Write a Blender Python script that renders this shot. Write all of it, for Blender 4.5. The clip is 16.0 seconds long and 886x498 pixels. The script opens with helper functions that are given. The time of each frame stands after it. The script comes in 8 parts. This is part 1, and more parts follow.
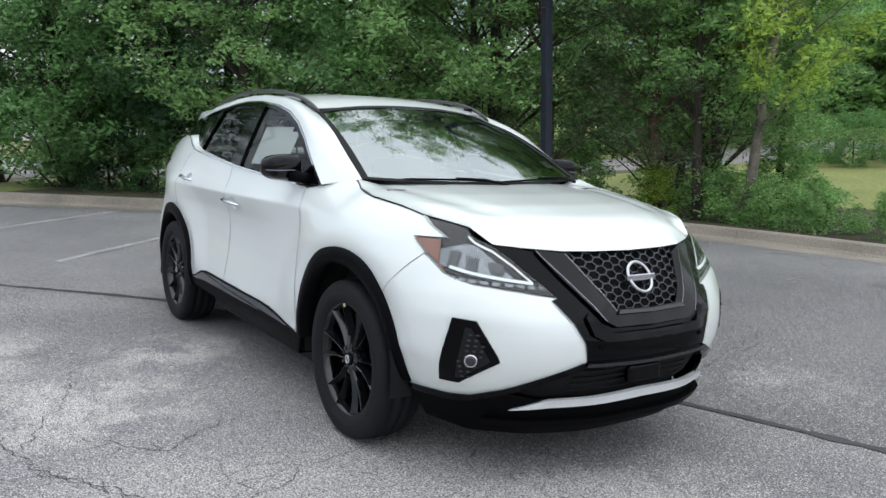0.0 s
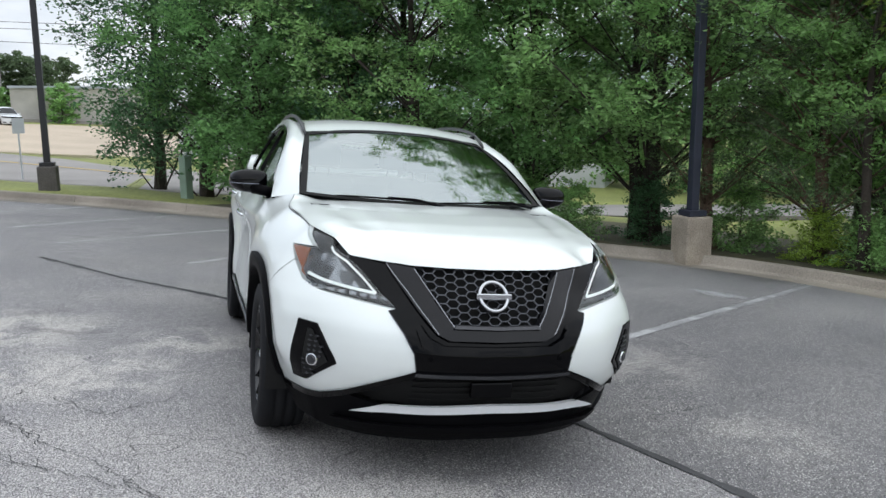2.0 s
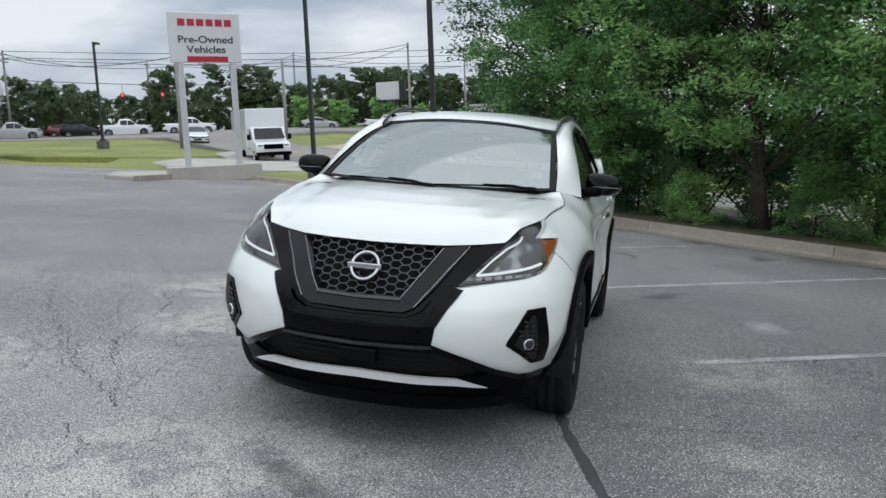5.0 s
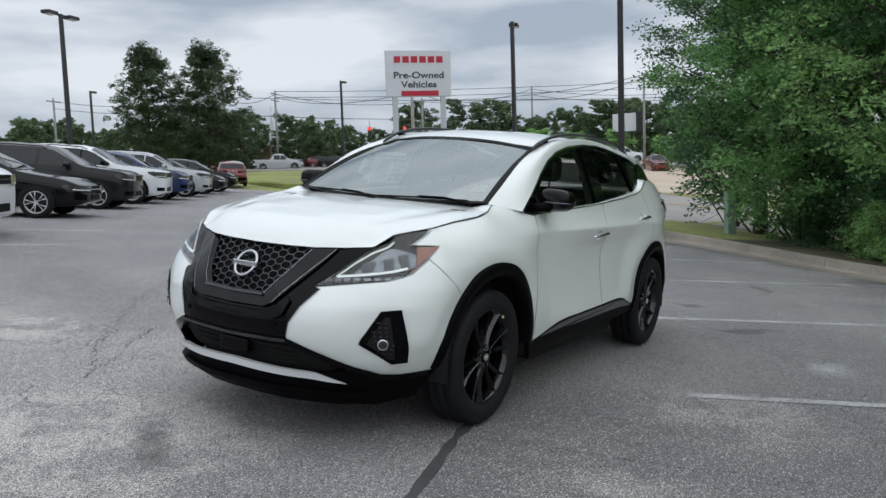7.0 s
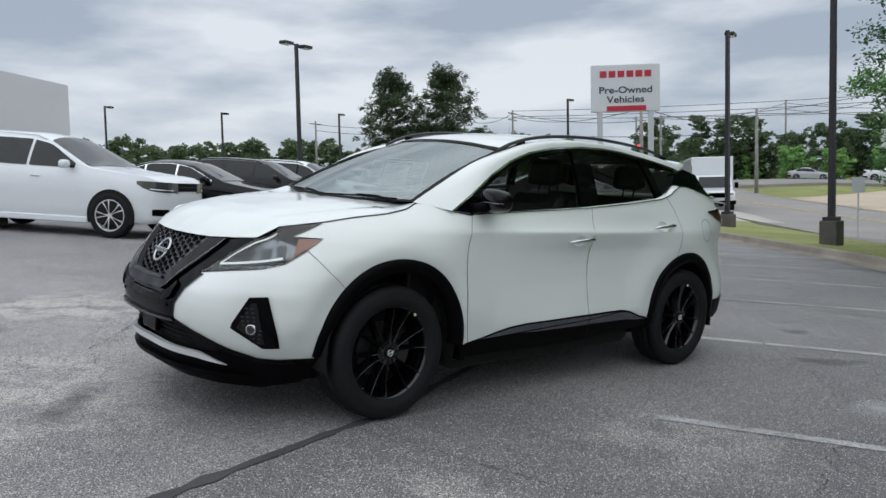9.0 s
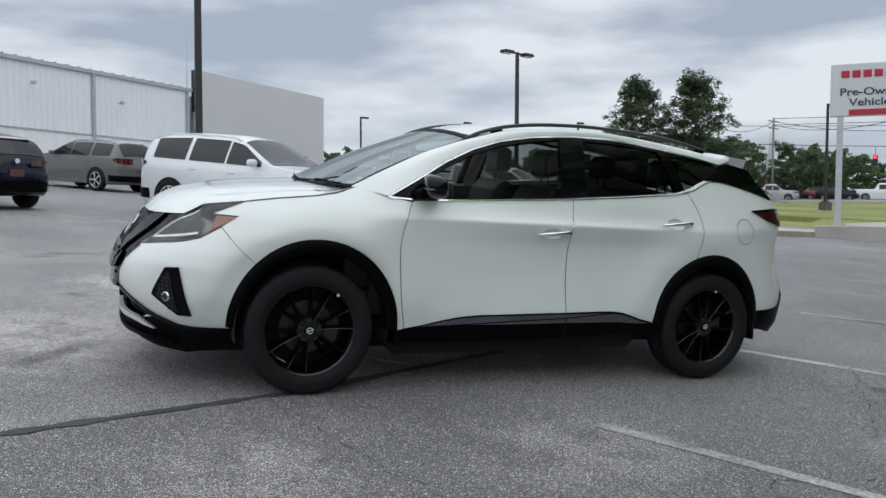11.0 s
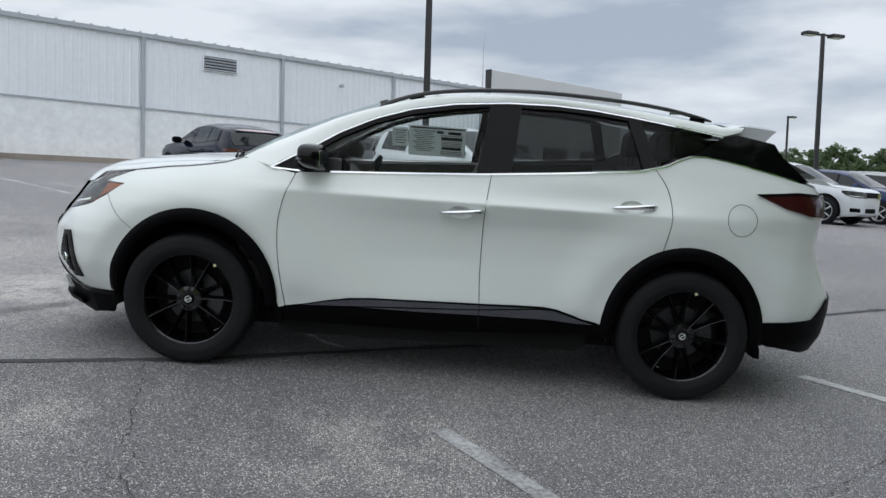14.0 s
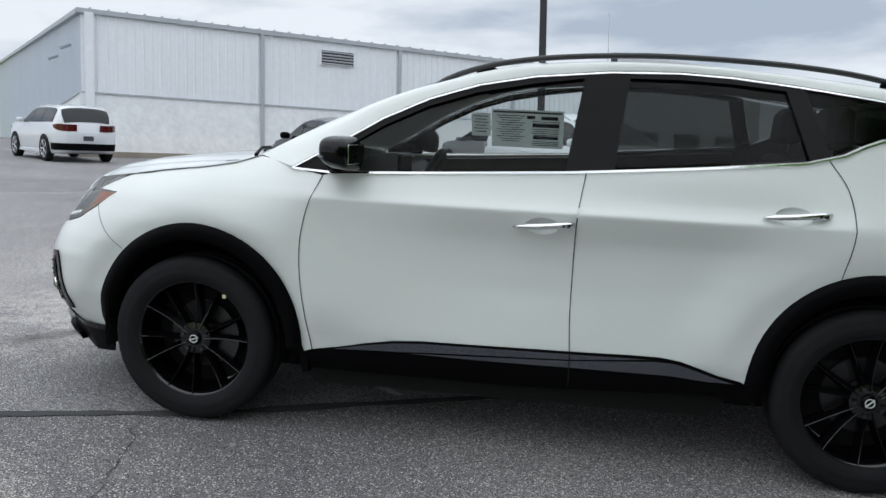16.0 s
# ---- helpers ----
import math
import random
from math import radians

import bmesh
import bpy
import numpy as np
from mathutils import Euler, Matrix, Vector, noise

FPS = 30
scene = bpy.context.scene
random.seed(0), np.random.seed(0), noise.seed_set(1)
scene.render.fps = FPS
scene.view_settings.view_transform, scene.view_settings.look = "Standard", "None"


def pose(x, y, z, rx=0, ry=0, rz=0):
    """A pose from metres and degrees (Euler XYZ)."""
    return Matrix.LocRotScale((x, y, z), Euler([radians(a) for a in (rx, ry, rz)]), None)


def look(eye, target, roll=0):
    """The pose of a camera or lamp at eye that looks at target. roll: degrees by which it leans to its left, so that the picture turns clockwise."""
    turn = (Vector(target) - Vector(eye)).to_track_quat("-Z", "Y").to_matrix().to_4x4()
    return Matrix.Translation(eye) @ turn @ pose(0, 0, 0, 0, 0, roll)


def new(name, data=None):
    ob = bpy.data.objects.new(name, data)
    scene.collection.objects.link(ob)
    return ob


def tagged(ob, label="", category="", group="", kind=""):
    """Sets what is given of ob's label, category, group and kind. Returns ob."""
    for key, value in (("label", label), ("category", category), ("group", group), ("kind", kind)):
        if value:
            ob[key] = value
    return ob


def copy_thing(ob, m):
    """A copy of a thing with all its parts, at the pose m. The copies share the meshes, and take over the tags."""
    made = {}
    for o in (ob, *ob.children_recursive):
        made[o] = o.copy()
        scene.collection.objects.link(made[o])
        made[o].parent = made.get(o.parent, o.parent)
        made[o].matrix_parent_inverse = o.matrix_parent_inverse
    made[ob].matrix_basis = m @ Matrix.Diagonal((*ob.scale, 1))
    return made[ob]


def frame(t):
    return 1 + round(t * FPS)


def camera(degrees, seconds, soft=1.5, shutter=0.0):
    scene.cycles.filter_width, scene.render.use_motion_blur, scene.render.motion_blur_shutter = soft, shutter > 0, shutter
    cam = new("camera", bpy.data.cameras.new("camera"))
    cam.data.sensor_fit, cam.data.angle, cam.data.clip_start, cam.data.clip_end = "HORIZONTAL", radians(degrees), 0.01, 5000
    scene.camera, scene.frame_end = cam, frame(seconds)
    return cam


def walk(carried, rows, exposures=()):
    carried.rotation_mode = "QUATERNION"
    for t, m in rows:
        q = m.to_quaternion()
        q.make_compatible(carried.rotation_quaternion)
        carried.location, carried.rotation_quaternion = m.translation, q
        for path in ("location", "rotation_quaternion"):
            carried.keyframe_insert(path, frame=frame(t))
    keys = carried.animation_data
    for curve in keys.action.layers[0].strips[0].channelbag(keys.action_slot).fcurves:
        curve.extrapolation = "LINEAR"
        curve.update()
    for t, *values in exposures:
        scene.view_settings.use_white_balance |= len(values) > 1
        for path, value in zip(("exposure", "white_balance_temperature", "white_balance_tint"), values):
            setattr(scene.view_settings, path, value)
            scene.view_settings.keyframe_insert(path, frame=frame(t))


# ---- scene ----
from mathutils.geometry import delaunay_2d_cdt

cam = camera(57.6, 16.0)
# The lot slopes: its own frame (x ahead of the car, y to its left) leans against the plumb line.
UP = Vector((0.0438, -0.0908, 0.9949)).normalized()
LOT = UP.rotation_difference(Vector((0, 0, 1))).to_matrix().to_4x4()
PATH = [
    (0, (3.292, -2.575, 1.401), (1.641, -1.477, 1.137), 1.8),
    (0.5, (3.458, -2.3, 1.424), (1.755, -1.282, 1.175), 2.1),
    (1, (3.753, -2.009, 1.411), (1.985, -1.102, 1.183), 2.6),
    (1.5, (3.958, -1.64, 1.4), (2.121, -0.878, 1.187), 3.2),
    (2, (4.182, -1.269, 1.415), (2.285, -0.671, 1.207), 3.9),
    (2.5, (4.359, -0.901, 1.419), (2.414, -0.489, 1.201), 4.3),
    (3, (4.415, -0.488, 1.43), (2.442, -0.264, 1.196), 4.5),
    (3.5, (4.522, -0.069, 1.444), (2.538, -0.032, 1.195), 4.3),
    (4, (4.484, 0.338, 1.431), (2.506, 0.197, 1.17), 3.9),
    (4.5, (4.475, 0.779, 1.435), (2.516, 0.471, 1.173), 3.6),
    (5, (4.387, 1.208, 1.422), (2.46, 0.735, 1.168), 3.6),
    (5.2, (4.319, 1.371, 1.429), (2.406, 0.841, 1.183), 3.6),
    (7.3, (3.716, 3.136, 1.428), (2.06, 2.033, 1.218), 4.2),
    (7.5, (3.601, 3.271, 1.431), (1.976, 2.123, 1.224), 4.4),
    (8, (3.345, 3.668, 1.435), (1.81, 2.403, 1.227), 4.3),
    (8.5, (3.04, 4.017, 1.424), (1.611, 2.634, 1.215), 4.1),
    (9, (2.692, 4.354, 1.438), (1.381, 2.858, 1.228), 4.1),
    (9.2, (2.554, 4.518, 1.453), (1.297, 2.977, 1.241), 4.2),
    (11.3, (0.824, 5.43, 1.426), (0.128, 3.571, 1.186), 4.5),
    (11.5, (0.634, 5.503, 1.423), (-0.006, 3.624, 1.177), 4.4),
    (12, (0.166, 5.571, 1.43), (-0.328, 3.65, 1.168), 4.2),
    (12.5, (-0.277, 5.515, 1.453), (-0.632, 3.566, 1.179), 4.0),
    (13, (-0.716, 5.553, 1.459), (-0.94, 3.586, 1.178), 4.0),
    (13.5, (-1.11, 5.484, 1.44), (-1.213, 3.507, 1.153), 4.0),
    (14, (-1.458, 5.394, 1.449), (-1.447, 3.416, 1.153), 4.2),
    (14.5, (-1.749, 5.331, 1.456), (-1.633, 3.358, 1.148), 4.2),
    (15, (-1.775, 5.101, 1.428), (-1.568, 3.138, 1.106), 3.8),
    (15.5, (-1.685, 4.683, 1.428), (-1.403, 2.731, 1.097), 3.2),
    (16, (-1.649, 4.157, 1.43), (-1.328, 2.212, 1.093), 2.5),
]
walk(cam, [(t, LOT @ look(eye, target, roll)) for t, eye, target, roll in PATH], exposures=[(0, 0.42), (2.5, 0.29), (4.5, 0.10), (8, -0.03), (13, -0.02), (16, 0.13)])

# ---- world and light: an overcast afternoon ----
world = bpy.data.worlds.new("overcast_sky")
scene.world = world
world.use_nodes = True
wn, wl = world.node_tree.nodes, world.node_tree.links
wn.clear()
w_out, w_bg = wn.new("ShaderNodeOutputWorld"), wn.new("ShaderNodeBackground")
w_sky = wn.new("ShaderNodeTexSky")
w_sky.sky_type, w_sky.sun_disc = "NISHITA", False
w_sky.sun_elevation, w_sky.sun_rotation = radians(44), radians(22)
w_tc, w_map = wn.new("ShaderNodeTexCoord"), wn.new("ShaderNodeMapping")
w_map.inputs["Scale"].default_value = (1.6, 1.6, 6.5)
w_noise, w_ramp = wn.new("ShaderNodeTexNoise"), wn.new("ShaderNodeValToRGB")
w_noise.inputs["Scale"].default_value, w_noise.inputs["Detail"].default_value = 1.7, 6
w_noise.inputs["Roughness"].default_value = 0.5
w_ramp.color_ramp.elements[0].position, w_ramp.color_ramp.elements[0].color = 0.40, (4.6, 5.35, 6.45, 1)
w_ramp.color_ramp.elements[1].position, w_ramp.color_ramp.elements[1].color = 0.58, (9.2, 9.7, 10.4, 1)
w_mix = wn.new("ShaderNodeMix")
w_mix.data_type = "RGBA"
w_mix.inputs[0].default_value = 0.9
wl.new(w_tc.outputs["Generated"], w_map.inputs["Vector"])
wl.new(w_map.outputs["Vector"], w_noise.inputs["Vector"])
wl.new(w_noise.outputs["Fac"], w_ramp.inputs["Fac"])
wl.new(w_sky.outputs["Color"], w_mix.inputs[6])
wl.new(w_ramp.outputs["Color"], w_mix.inputs[7])
# An overcast sky is about three times as bright overhead as at the horizon.
w_sep, w_up, w_gain = wn.new("ShaderNodeSeparateXYZ"), wn.new("ShaderNodeMapRange"), wn.new("ShaderNodeMix")
w_up.inputs["To Min"].default_value, w_up.inputs["To Max"].default_value = 0.88, 1.42
w_up.interpolation_type = "SMOOTHSTEP"
w_up.inputs["From Min"].default_value, w_up.inputs["From Max"].default_value = 0.2, 0.7
w_gain.data_type, w_gain.blend_type = "RGBA", "MULTIPLY"
w_gain.inputs[0].default_value = 1.0
wl.new(w_tc.outputs["Generated"], w_sep.inputs[0])
wl.new(w_sep.outputs["Z"], w_up.inputs["Value"])
w_even = wn.new("ShaderNodeMapRange")
w_even.interpolation_type = "SMOOTHSTEP"
w_even.inputs["From Min"].default_value, w_even.inputs["From Max"].default_value = 0.3, 0.7
w_even.inputs["To Max"].default_value = 0.8
w_veil = wn.new("ShaderNodeMix")
w_veil.data_type = "RGBA"
w_veil.inputs[7].default_value = (7.6, 8.2, 8.9, 1)
wl.new(w_sep.outputs["Z"], w_even.inputs["Value"])
wl.new(w_even.outputs["Result"], w_veil.inputs[0])
wl.new(w_mix.outputs[2], w_veil.inputs[6])
wl.new(w_veil.outputs[2], w_gain.inputs[6])
wl.new(w_up.outputs["Result"], w_gain.inputs[7])
wl.new(w_gain.outputs[2], w_bg.inputs["Color"])
w_bg.inputs["Strength"].default_value = 0.1
wl.new(w_bg.outputs["Background"], w_out.inputs["Surface"])
sun_data = bpy.data.lights.new("sun", "SUN")
sun_data.energy, sun_data.angle, sun_data.color = 0.9, radians(150), (1.0, 0.98, 0.95)
sun = new("sun", sun_data)
sun.matrix_world = look((14, 44, 46), (-4, 0, 0))

# ---- materials ----
def mat(name, color, rough=0.5, metal=0.0, var=0.12, scale=3.0, fine=60.0, bump=0.0, coat=0.0, spec=0.5, per_object=0.0, per_island=0.0, emit=0.0):
    """A procedural surface: two scales of tone, fine relief, and some variation from piece to piece."""
    m = bpy.data.materials.new(name)
    m.use_nodes = True
    n, l = m.node_tree.nodes, m.node_tree.links
    b = n["Principled BSDF"]
    tc = n.new("ShaderNodeTexCoord")
    big, small = n.new("ShaderNodeTexNoise"), n.new("ShaderNodeTexNoise")
    big.inputs["Scale"].default_value, big.inputs["Detail"].default_value = scale, 4
    small.inputs["Scale"].default_value, small.inputs["Detail"].default_value = fine, 3
    l.new(tc.outputs["Object"], big.inputs["Vector"])
    l.new(tc.outputs["Object"], small.inputs["Vector"])
    add = n.new("ShaderNodeMath")
    add.operation = "ADD"
    l.new(big.outputs["Fac"], add.inputs[0])
    l.new(small.outputs["Fac"], add.inputs[1])
    last = add.outputs[0]
    for amount, kind in ((per_object, "ShaderNodeObjectInfo"), (per_island, "ShaderNodeNewGeometry")):
        if amount:
            info, mul, plus = n.new(kind), n.new("ShaderNodeMath"), n.new("ShaderNodeMath")
            mul.operation, plus.operation = "MULTIPLY_ADD", "ADD"
            l.new(info.outputs["Random" if amount == per_object and kind == "ShaderNodeObjectInfo" else "Random Per Island"], mul.inputs[0])
            mul.inputs[1].default_value, mul.inputs[2].default_value = amount, -amount / 2
            l.new(last, plus.inputs[0])
            l.new(mul.outputs[0], plus.inputs[1])
            last = plus.outputs[0]
    rng = n.new("ShaderNodeMapRange")
    rng.clamp = False
    rng.inputs["From Min"].default_value, rng.inputs["From Max"].default_value = 0.6, 1.4
    rng.inputs["To Min"].default_value, rng.inputs["To Max"].default_value = 1 - var, 1 + var
    l.new(last, rng.inputs["Value"])
    hsv = n.new("ShaderNodeHueSaturation")
    hsv.inputs["Color"].default_value = (*color, 1)
    l.new(rng.outputs["Result"], hsv.inputs["Value"])
    l.new(hsv.outputs["Color"], b.inputs["Base Color"])
    b.inputs["Roughness"].default_value, b.inputs["Metallic"].default_value = rough, metal
    b.inputs["Coat Weight"].default_value, b.inputs["Coat Roughness"].default_value = coat, 0.03
    b.inputs["Specular IOR Level"].default_value = spec
    if bump:
        bp = n.new("ShaderNodeBump")
        bp.inputs["Strength"].default_value, bp.inputs["Distance"].default_value = bump, 0.02
        l.new(small.outputs["Fac"], bp.inputs["Height"])
        l.new(bp.outputs["Normal"], b.inputs["Normal"])
    if emit:
        b.inputs["Emission Color"].default_value, b.inputs["Emission Strength"].default_value = (*color, 1), emit
    return m


def leaf_mat(name, color, var=0.55):
    m = mat(name, color, rough=0.55, var=var, scale=0.35, fine=2.2, per_island=0.55, spec=0.35)
    n, l = m.node_tree.nodes, m.node_tree.links
    tr, mx = n.new("ShaderNodeBsdfTranslucent"), n.new("ShaderNodeMixShader")
    b, out = n["Principled BSDF"], n["Material Output"]
    l.new(b.inputs["Base Color"].links[0].from_socket, tr.inputs["Color"])
    mx.inputs[0].default_value = 0.5
    l.new(b.outputs[0], mx.inputs[1])
    l.new(tr.outputs[0], mx.inputs[2])
    l.new(mx.outputs[0], out.inputs["Surface"])
    return m


def glass_mat(name, tint, rough=0.0, ior=1.6, gloss=(1.0, 1.0, 1.0)):
    """A thin pane: tinted see-through with a mirror-like face."""
    m = bpy.data.materials.new(name)
    m.use_nodes = True
    n, l = m.node_tree.nodes, m.node_tree.links
    n.remove(n["Principled BSDF"])
    tr, gl, mx, fr = n.new("ShaderNodeBsdfTransparent"), n.new("ShaderNodeBsdfGlossy"), n.new("ShaderNodeMixShader"), n.new("ShaderNodeFresnel")
    tr.inputs["Color"].default_value = (*tint, 1)
    gl.inputs["Roughness"].default_value = rough
    gl.inputs["Color"].default_value = (*gloss, 1)
    fr.inputs["IOR"].default_value = ior
    l.new(fr.outputs[0], mx.inputs[0])
    l.new(tr.outputs[0], mx.inputs[1])
    l.new(gl.outputs[0], mx.inputs[2])
    l.new(mx.outputs[0], n["Material Output"].inputs["Surface"])
    return m


M = {}
M["grass"] = mat("lawn", (0.205, 0.225, 0.065), rough=0.9, var=0.5, scale=0.25, fine=9.0, bump=0.5)
M["earth"] = mat("woodland_floor", (0.06, 0.055, 0.03), rough=0.95, var=0.6, scale=0.6, fine=14, bump=0.8)
M["concrete"] = mat("kerb_concrete", (0.29, 0.255, 0.215), rough=0.9, var=0.4, scale=1.2, fine=45, bump=0.35, per_object=0.3)
M["pale_concrete"] = mat("pale_concrete", (0.42, 0.40, 0.37), rough=0.9, var=0.25, scale=0.7, fine=30, bump=0.2)
M["road"] = mat("street_asphalt", (0.255, 0.238, 0.225), rough=0.85, var=0.2, scale=0.3, fine=20, bump=0.2)
M["sand"] = mat("gravel_lot", (0.46, 0.38, 0.29), rough=0.95, var=0.2, scale=0.2, fine=8, bump=0.3)
M["line"] = mat("worn_line_paint", (0.38, 0.38, 0.38), rough=0.8, var=0.75, scale=2.0, fine=35, bump=0.2)
M["faint_line"] = mat("rubbed_line_paint", (0.29, 0.29, 0.295), rough=0.85, var=0.8, scale=3.0, fine=45, bump=0.3)
M["yellow_line"] = mat("faded_yellow_paint", (0.55, 0.40, 0.14), rough=0.8, var=0.3)
M["seam"] = mat("tar_seam", (0.055, 0.055, 0.058), rough=0.85, var=0.3, fine=90, bump=0.3)
M["crack"] = mat("crack_fill", (0.05, 0.05, 0.052), rough=0.95, var=0.2)
M["dark_metal"] = mat("dark_painted_metal", (0.018, 0.018, 0.02), rough=0.45, var=0.25, scale=2, fine=40)
M["navy_metal"] = mat("navy_painted_metal", (0.022, 0.026, 0.045), rough=0.5, var=0.25, scale=2, fine=40)
M["galv"] = mat("grey_painted_steel", (0.50, 0.52, 0.55), rough=0.5, var=0.1)
M["lens"] = mat("lamp_lens", (0.7, 0.7, 0.68), rough=0.3, var=0.05)
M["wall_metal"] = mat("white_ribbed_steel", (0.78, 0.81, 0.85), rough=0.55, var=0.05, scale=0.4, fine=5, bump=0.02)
# The gable's siding is the wall's steel with shade put into its colour.
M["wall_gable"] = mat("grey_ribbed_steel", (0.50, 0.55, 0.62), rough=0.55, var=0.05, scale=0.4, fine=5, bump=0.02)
M["block"] = mat("painted_split_block", (0.80, 0.83, 0.86), rough=0.8, var=0.10, scale=2.0, fine=5, bump=1.0, per_object=0.12)
M["trim"] = mat("grey_trim", (0.40, 0.43, 0.47), rough=0.5, var=0.1)
M["stucco"] = mat("grey_panel", (0.56, 0.57, 0.585), rough=0.7, var=0.05, scale=0.3, fine=12)
M["roofing"] = mat("metal_roof", (0.36, 0.38, 0.40), rough=0.5, var=0.1)
M["bark"] = mat("bark", (0.055, 0.044, 0.036), rough=0.95, var=0.5, scale=4, fine=25, bump=0.8)
M["leaf_a"] = leaf_mat("leaf_green", (0.18, 0.35, 0.125))
M["leaf_b"] = leaf_mat("leaf_light", (0.27, 0.46, 0.165))
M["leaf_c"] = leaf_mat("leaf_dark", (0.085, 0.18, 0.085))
M["juniper"] = leaf_mat("juniper_needles", (0.135, 0.20, 0.10))
M["leaf_lime"] = leaf_mat("leaf_lime", (0.34, 0.48, 0.09))
M["leaf_far"] = leaf_mat("leaf_far", (0.115, 0.165, 0.085))
M["pine"] = leaf_mat("needles", (0.07, 0.10, 0.055))
M["sign_white"] = mat("sign_face", (0.62, 0.64, 0.67), rough=0.4, var=0.05)
M["red"] = mat("sign_red", (0.45, 0.02, 0.045), rough=0.4, var=0.05)
M["ink"] = mat("sign_ink", (0.05, 0.055, 0.07), rough=0.5, var=0.05)
M["brick"] = mat("brown_brick", (0.22, 0.12, 0.08), rough=0.9, var=0.3, scale=1.5, fine=20, bump=0.3)
M["wire"] = mat("wire", (0.05, 0.05, 0.055), rough=0.6, var=0.0)
M["wood_pole"] = mat("weathered_pole", (0.26, 0.25, 0.24), rough=0.9, var=0.3, fine=20)


# ---- mesh helpers ----
def mesh_of(name, verts, faces, material, smooth=False):
    me = bpy.data.meshes.new(name)
    me.from_pydata([tuple(v) for v in verts], [], [tuple(f) for f in faces])
    me.materials.append(material)
    if smooth:
        me.polygons.foreach_set("use_smooth", [True] * len(me.polygons))
    me.update()
    return me


def empty(name, m=None, label="", category="", group="", kind=""):
    ob = new(name)
    ob.empty_display_size = 0.1
    if m is not None:
        ob.matrix_world = m
    return tagged(ob, label, category, group, kind)


def part(name, bm, material, parent=None, label="", smooth=False, bevel=0.0):
    """One bmesh as one mesh object, under a thing or a part."""
    me = bpy.data.meshes.new(name)
    bm.to_mesh(me)
    bm.free()
    me.materials.append(material)
    if smooth:
        me.polygons.foreach_set("use_smooth", [True] * len(me.polygons))
    ob = new(name, me)
    if parent is not None:
        ob.parent = parent
    if label:
        ob["label"] = label
    if bevel:
        mod = ob.modifiers.new("bevel", "BEVEL")
        mod.width, mod.segments, mod.limit_method, mod.angle_limit = bevel, 2, "ANGLE", radians(35)
    return ob


def box(bm, c, s, m=None):
    r = bmesh.ops.create_cube(bm, size=1)
    t = Matrix.Translation(c) @ Matrix.Diagonal((*s, 1))
    bmesh.ops.transform(bm, matrix=(m @ t) if m is not None else t, verts=r["verts"])
    return r["verts"]


def cyl(bm, a, b, r0, r1=None, seg=16, caps=True):
    a, b = Vector(a), Vector(b)
    r = bmesh.ops.create_cone(bm, cap_ends=caps, segments=seg, radius1=r0, radius2=r0 if r1 is None else r1, depth=(b - a).length)
    q = (b - a).to_track_quat("Z", "Y").to_matrix().to_4x4()
    bmesh.ops.transform(bm, matrix=Matrix.Translation((a + b) / 2) @ q, verts=r["verts"])
    return r["verts"]


def tube(bm, pts, radius, seg=8, caps=True):
    """A round bar along a line of points; radius: one number, or one for each point."""
    pts = [Vector(p) for p in pts]
    rad = radius if isinstance(radius, (list, tuple)) else [radius] * len(pts)
    rings = []
    for i, p in enumerate(pts):
        d = (pts[min(i + 1, len(pts) - 1)] - pts[max(i - 1, 0)]).normalized()
        q = d.to_track_quat("Z", "Y")
        rings.append([bm.verts.new(p + q @ Vector((math.cos(a) * rad[i], math.sin(a) * rad[i], 0))) for a in [2 * math.pi * k / seg for k in range(seg)]])
    for r0, r1 in zip(rings, rings[1:]):
        for k in range(seg):
            bm.faces.new((r0[k], r0[(k + 1) % seg], r1[(k + 1) % seg], r1[k]))
    if caps:
        bm.faces.new(rings[0][::-1])
        bm.faces.new(rings[-1])


def prism(bm, outline, d0, d1, axes="xz"):
    """An outline in one plane, thick from d0 to d1 across it."""
    def at(p, d):
        return {"xz": (p[0], d, p[1]), "yz": (d, p[0], p[1]), "xy": (p[0], p[1], d)}[axes]
    a = [bm.verts.new(at(p, d0)) for p in outline]
    b = [bm.verts.new(at(p, d1)) for p in outline]
    n = len(outline)
    bm.faces.new(a)
    bm.faces.new(b[::-1])
    for i in range(n):
        bm.faces.new((a[i], b[i], b[(i + 1) % n], a[(i + 1) % n]))
    bmesh.ops.recalc_face_normals(bm, faces=bm.faces[:])


def smooth_line(pts, step):
    """A Catmull-Rom line through points, resampled."""
    pts = [Vector(p) for p in pts]
    ext = [2 * pts[0] - pts[1]] + pts + [2 * pts[-1] - pts[-2]]
    out = []
    for i in range(1, len(ext) - 2):
        p0, p1, p2, p3 = ext[i - 1:i + 3]
        n = max(2, int((p2 - p1).length / step))
        for k in range(n):
            u = k / n
            out.append(0.5 * (2 * p1 + (p2 - p0) * u + (2 * p0 - 5 * p1 + 4 * p2 - p3) * u * u + (3 * p1 - p0 - 3 * p2 + p3) * u ** 3))
    return out + [pts[-1]]


def smoothstep(a, b, x):
    u = min(1.0, max(0.0, (x - a) / (b - a)))
    return u * u * (3 - 2 * u)


# ---- ground ----
SX, SY = UP.x / UP.z, -UP.y / UP.z


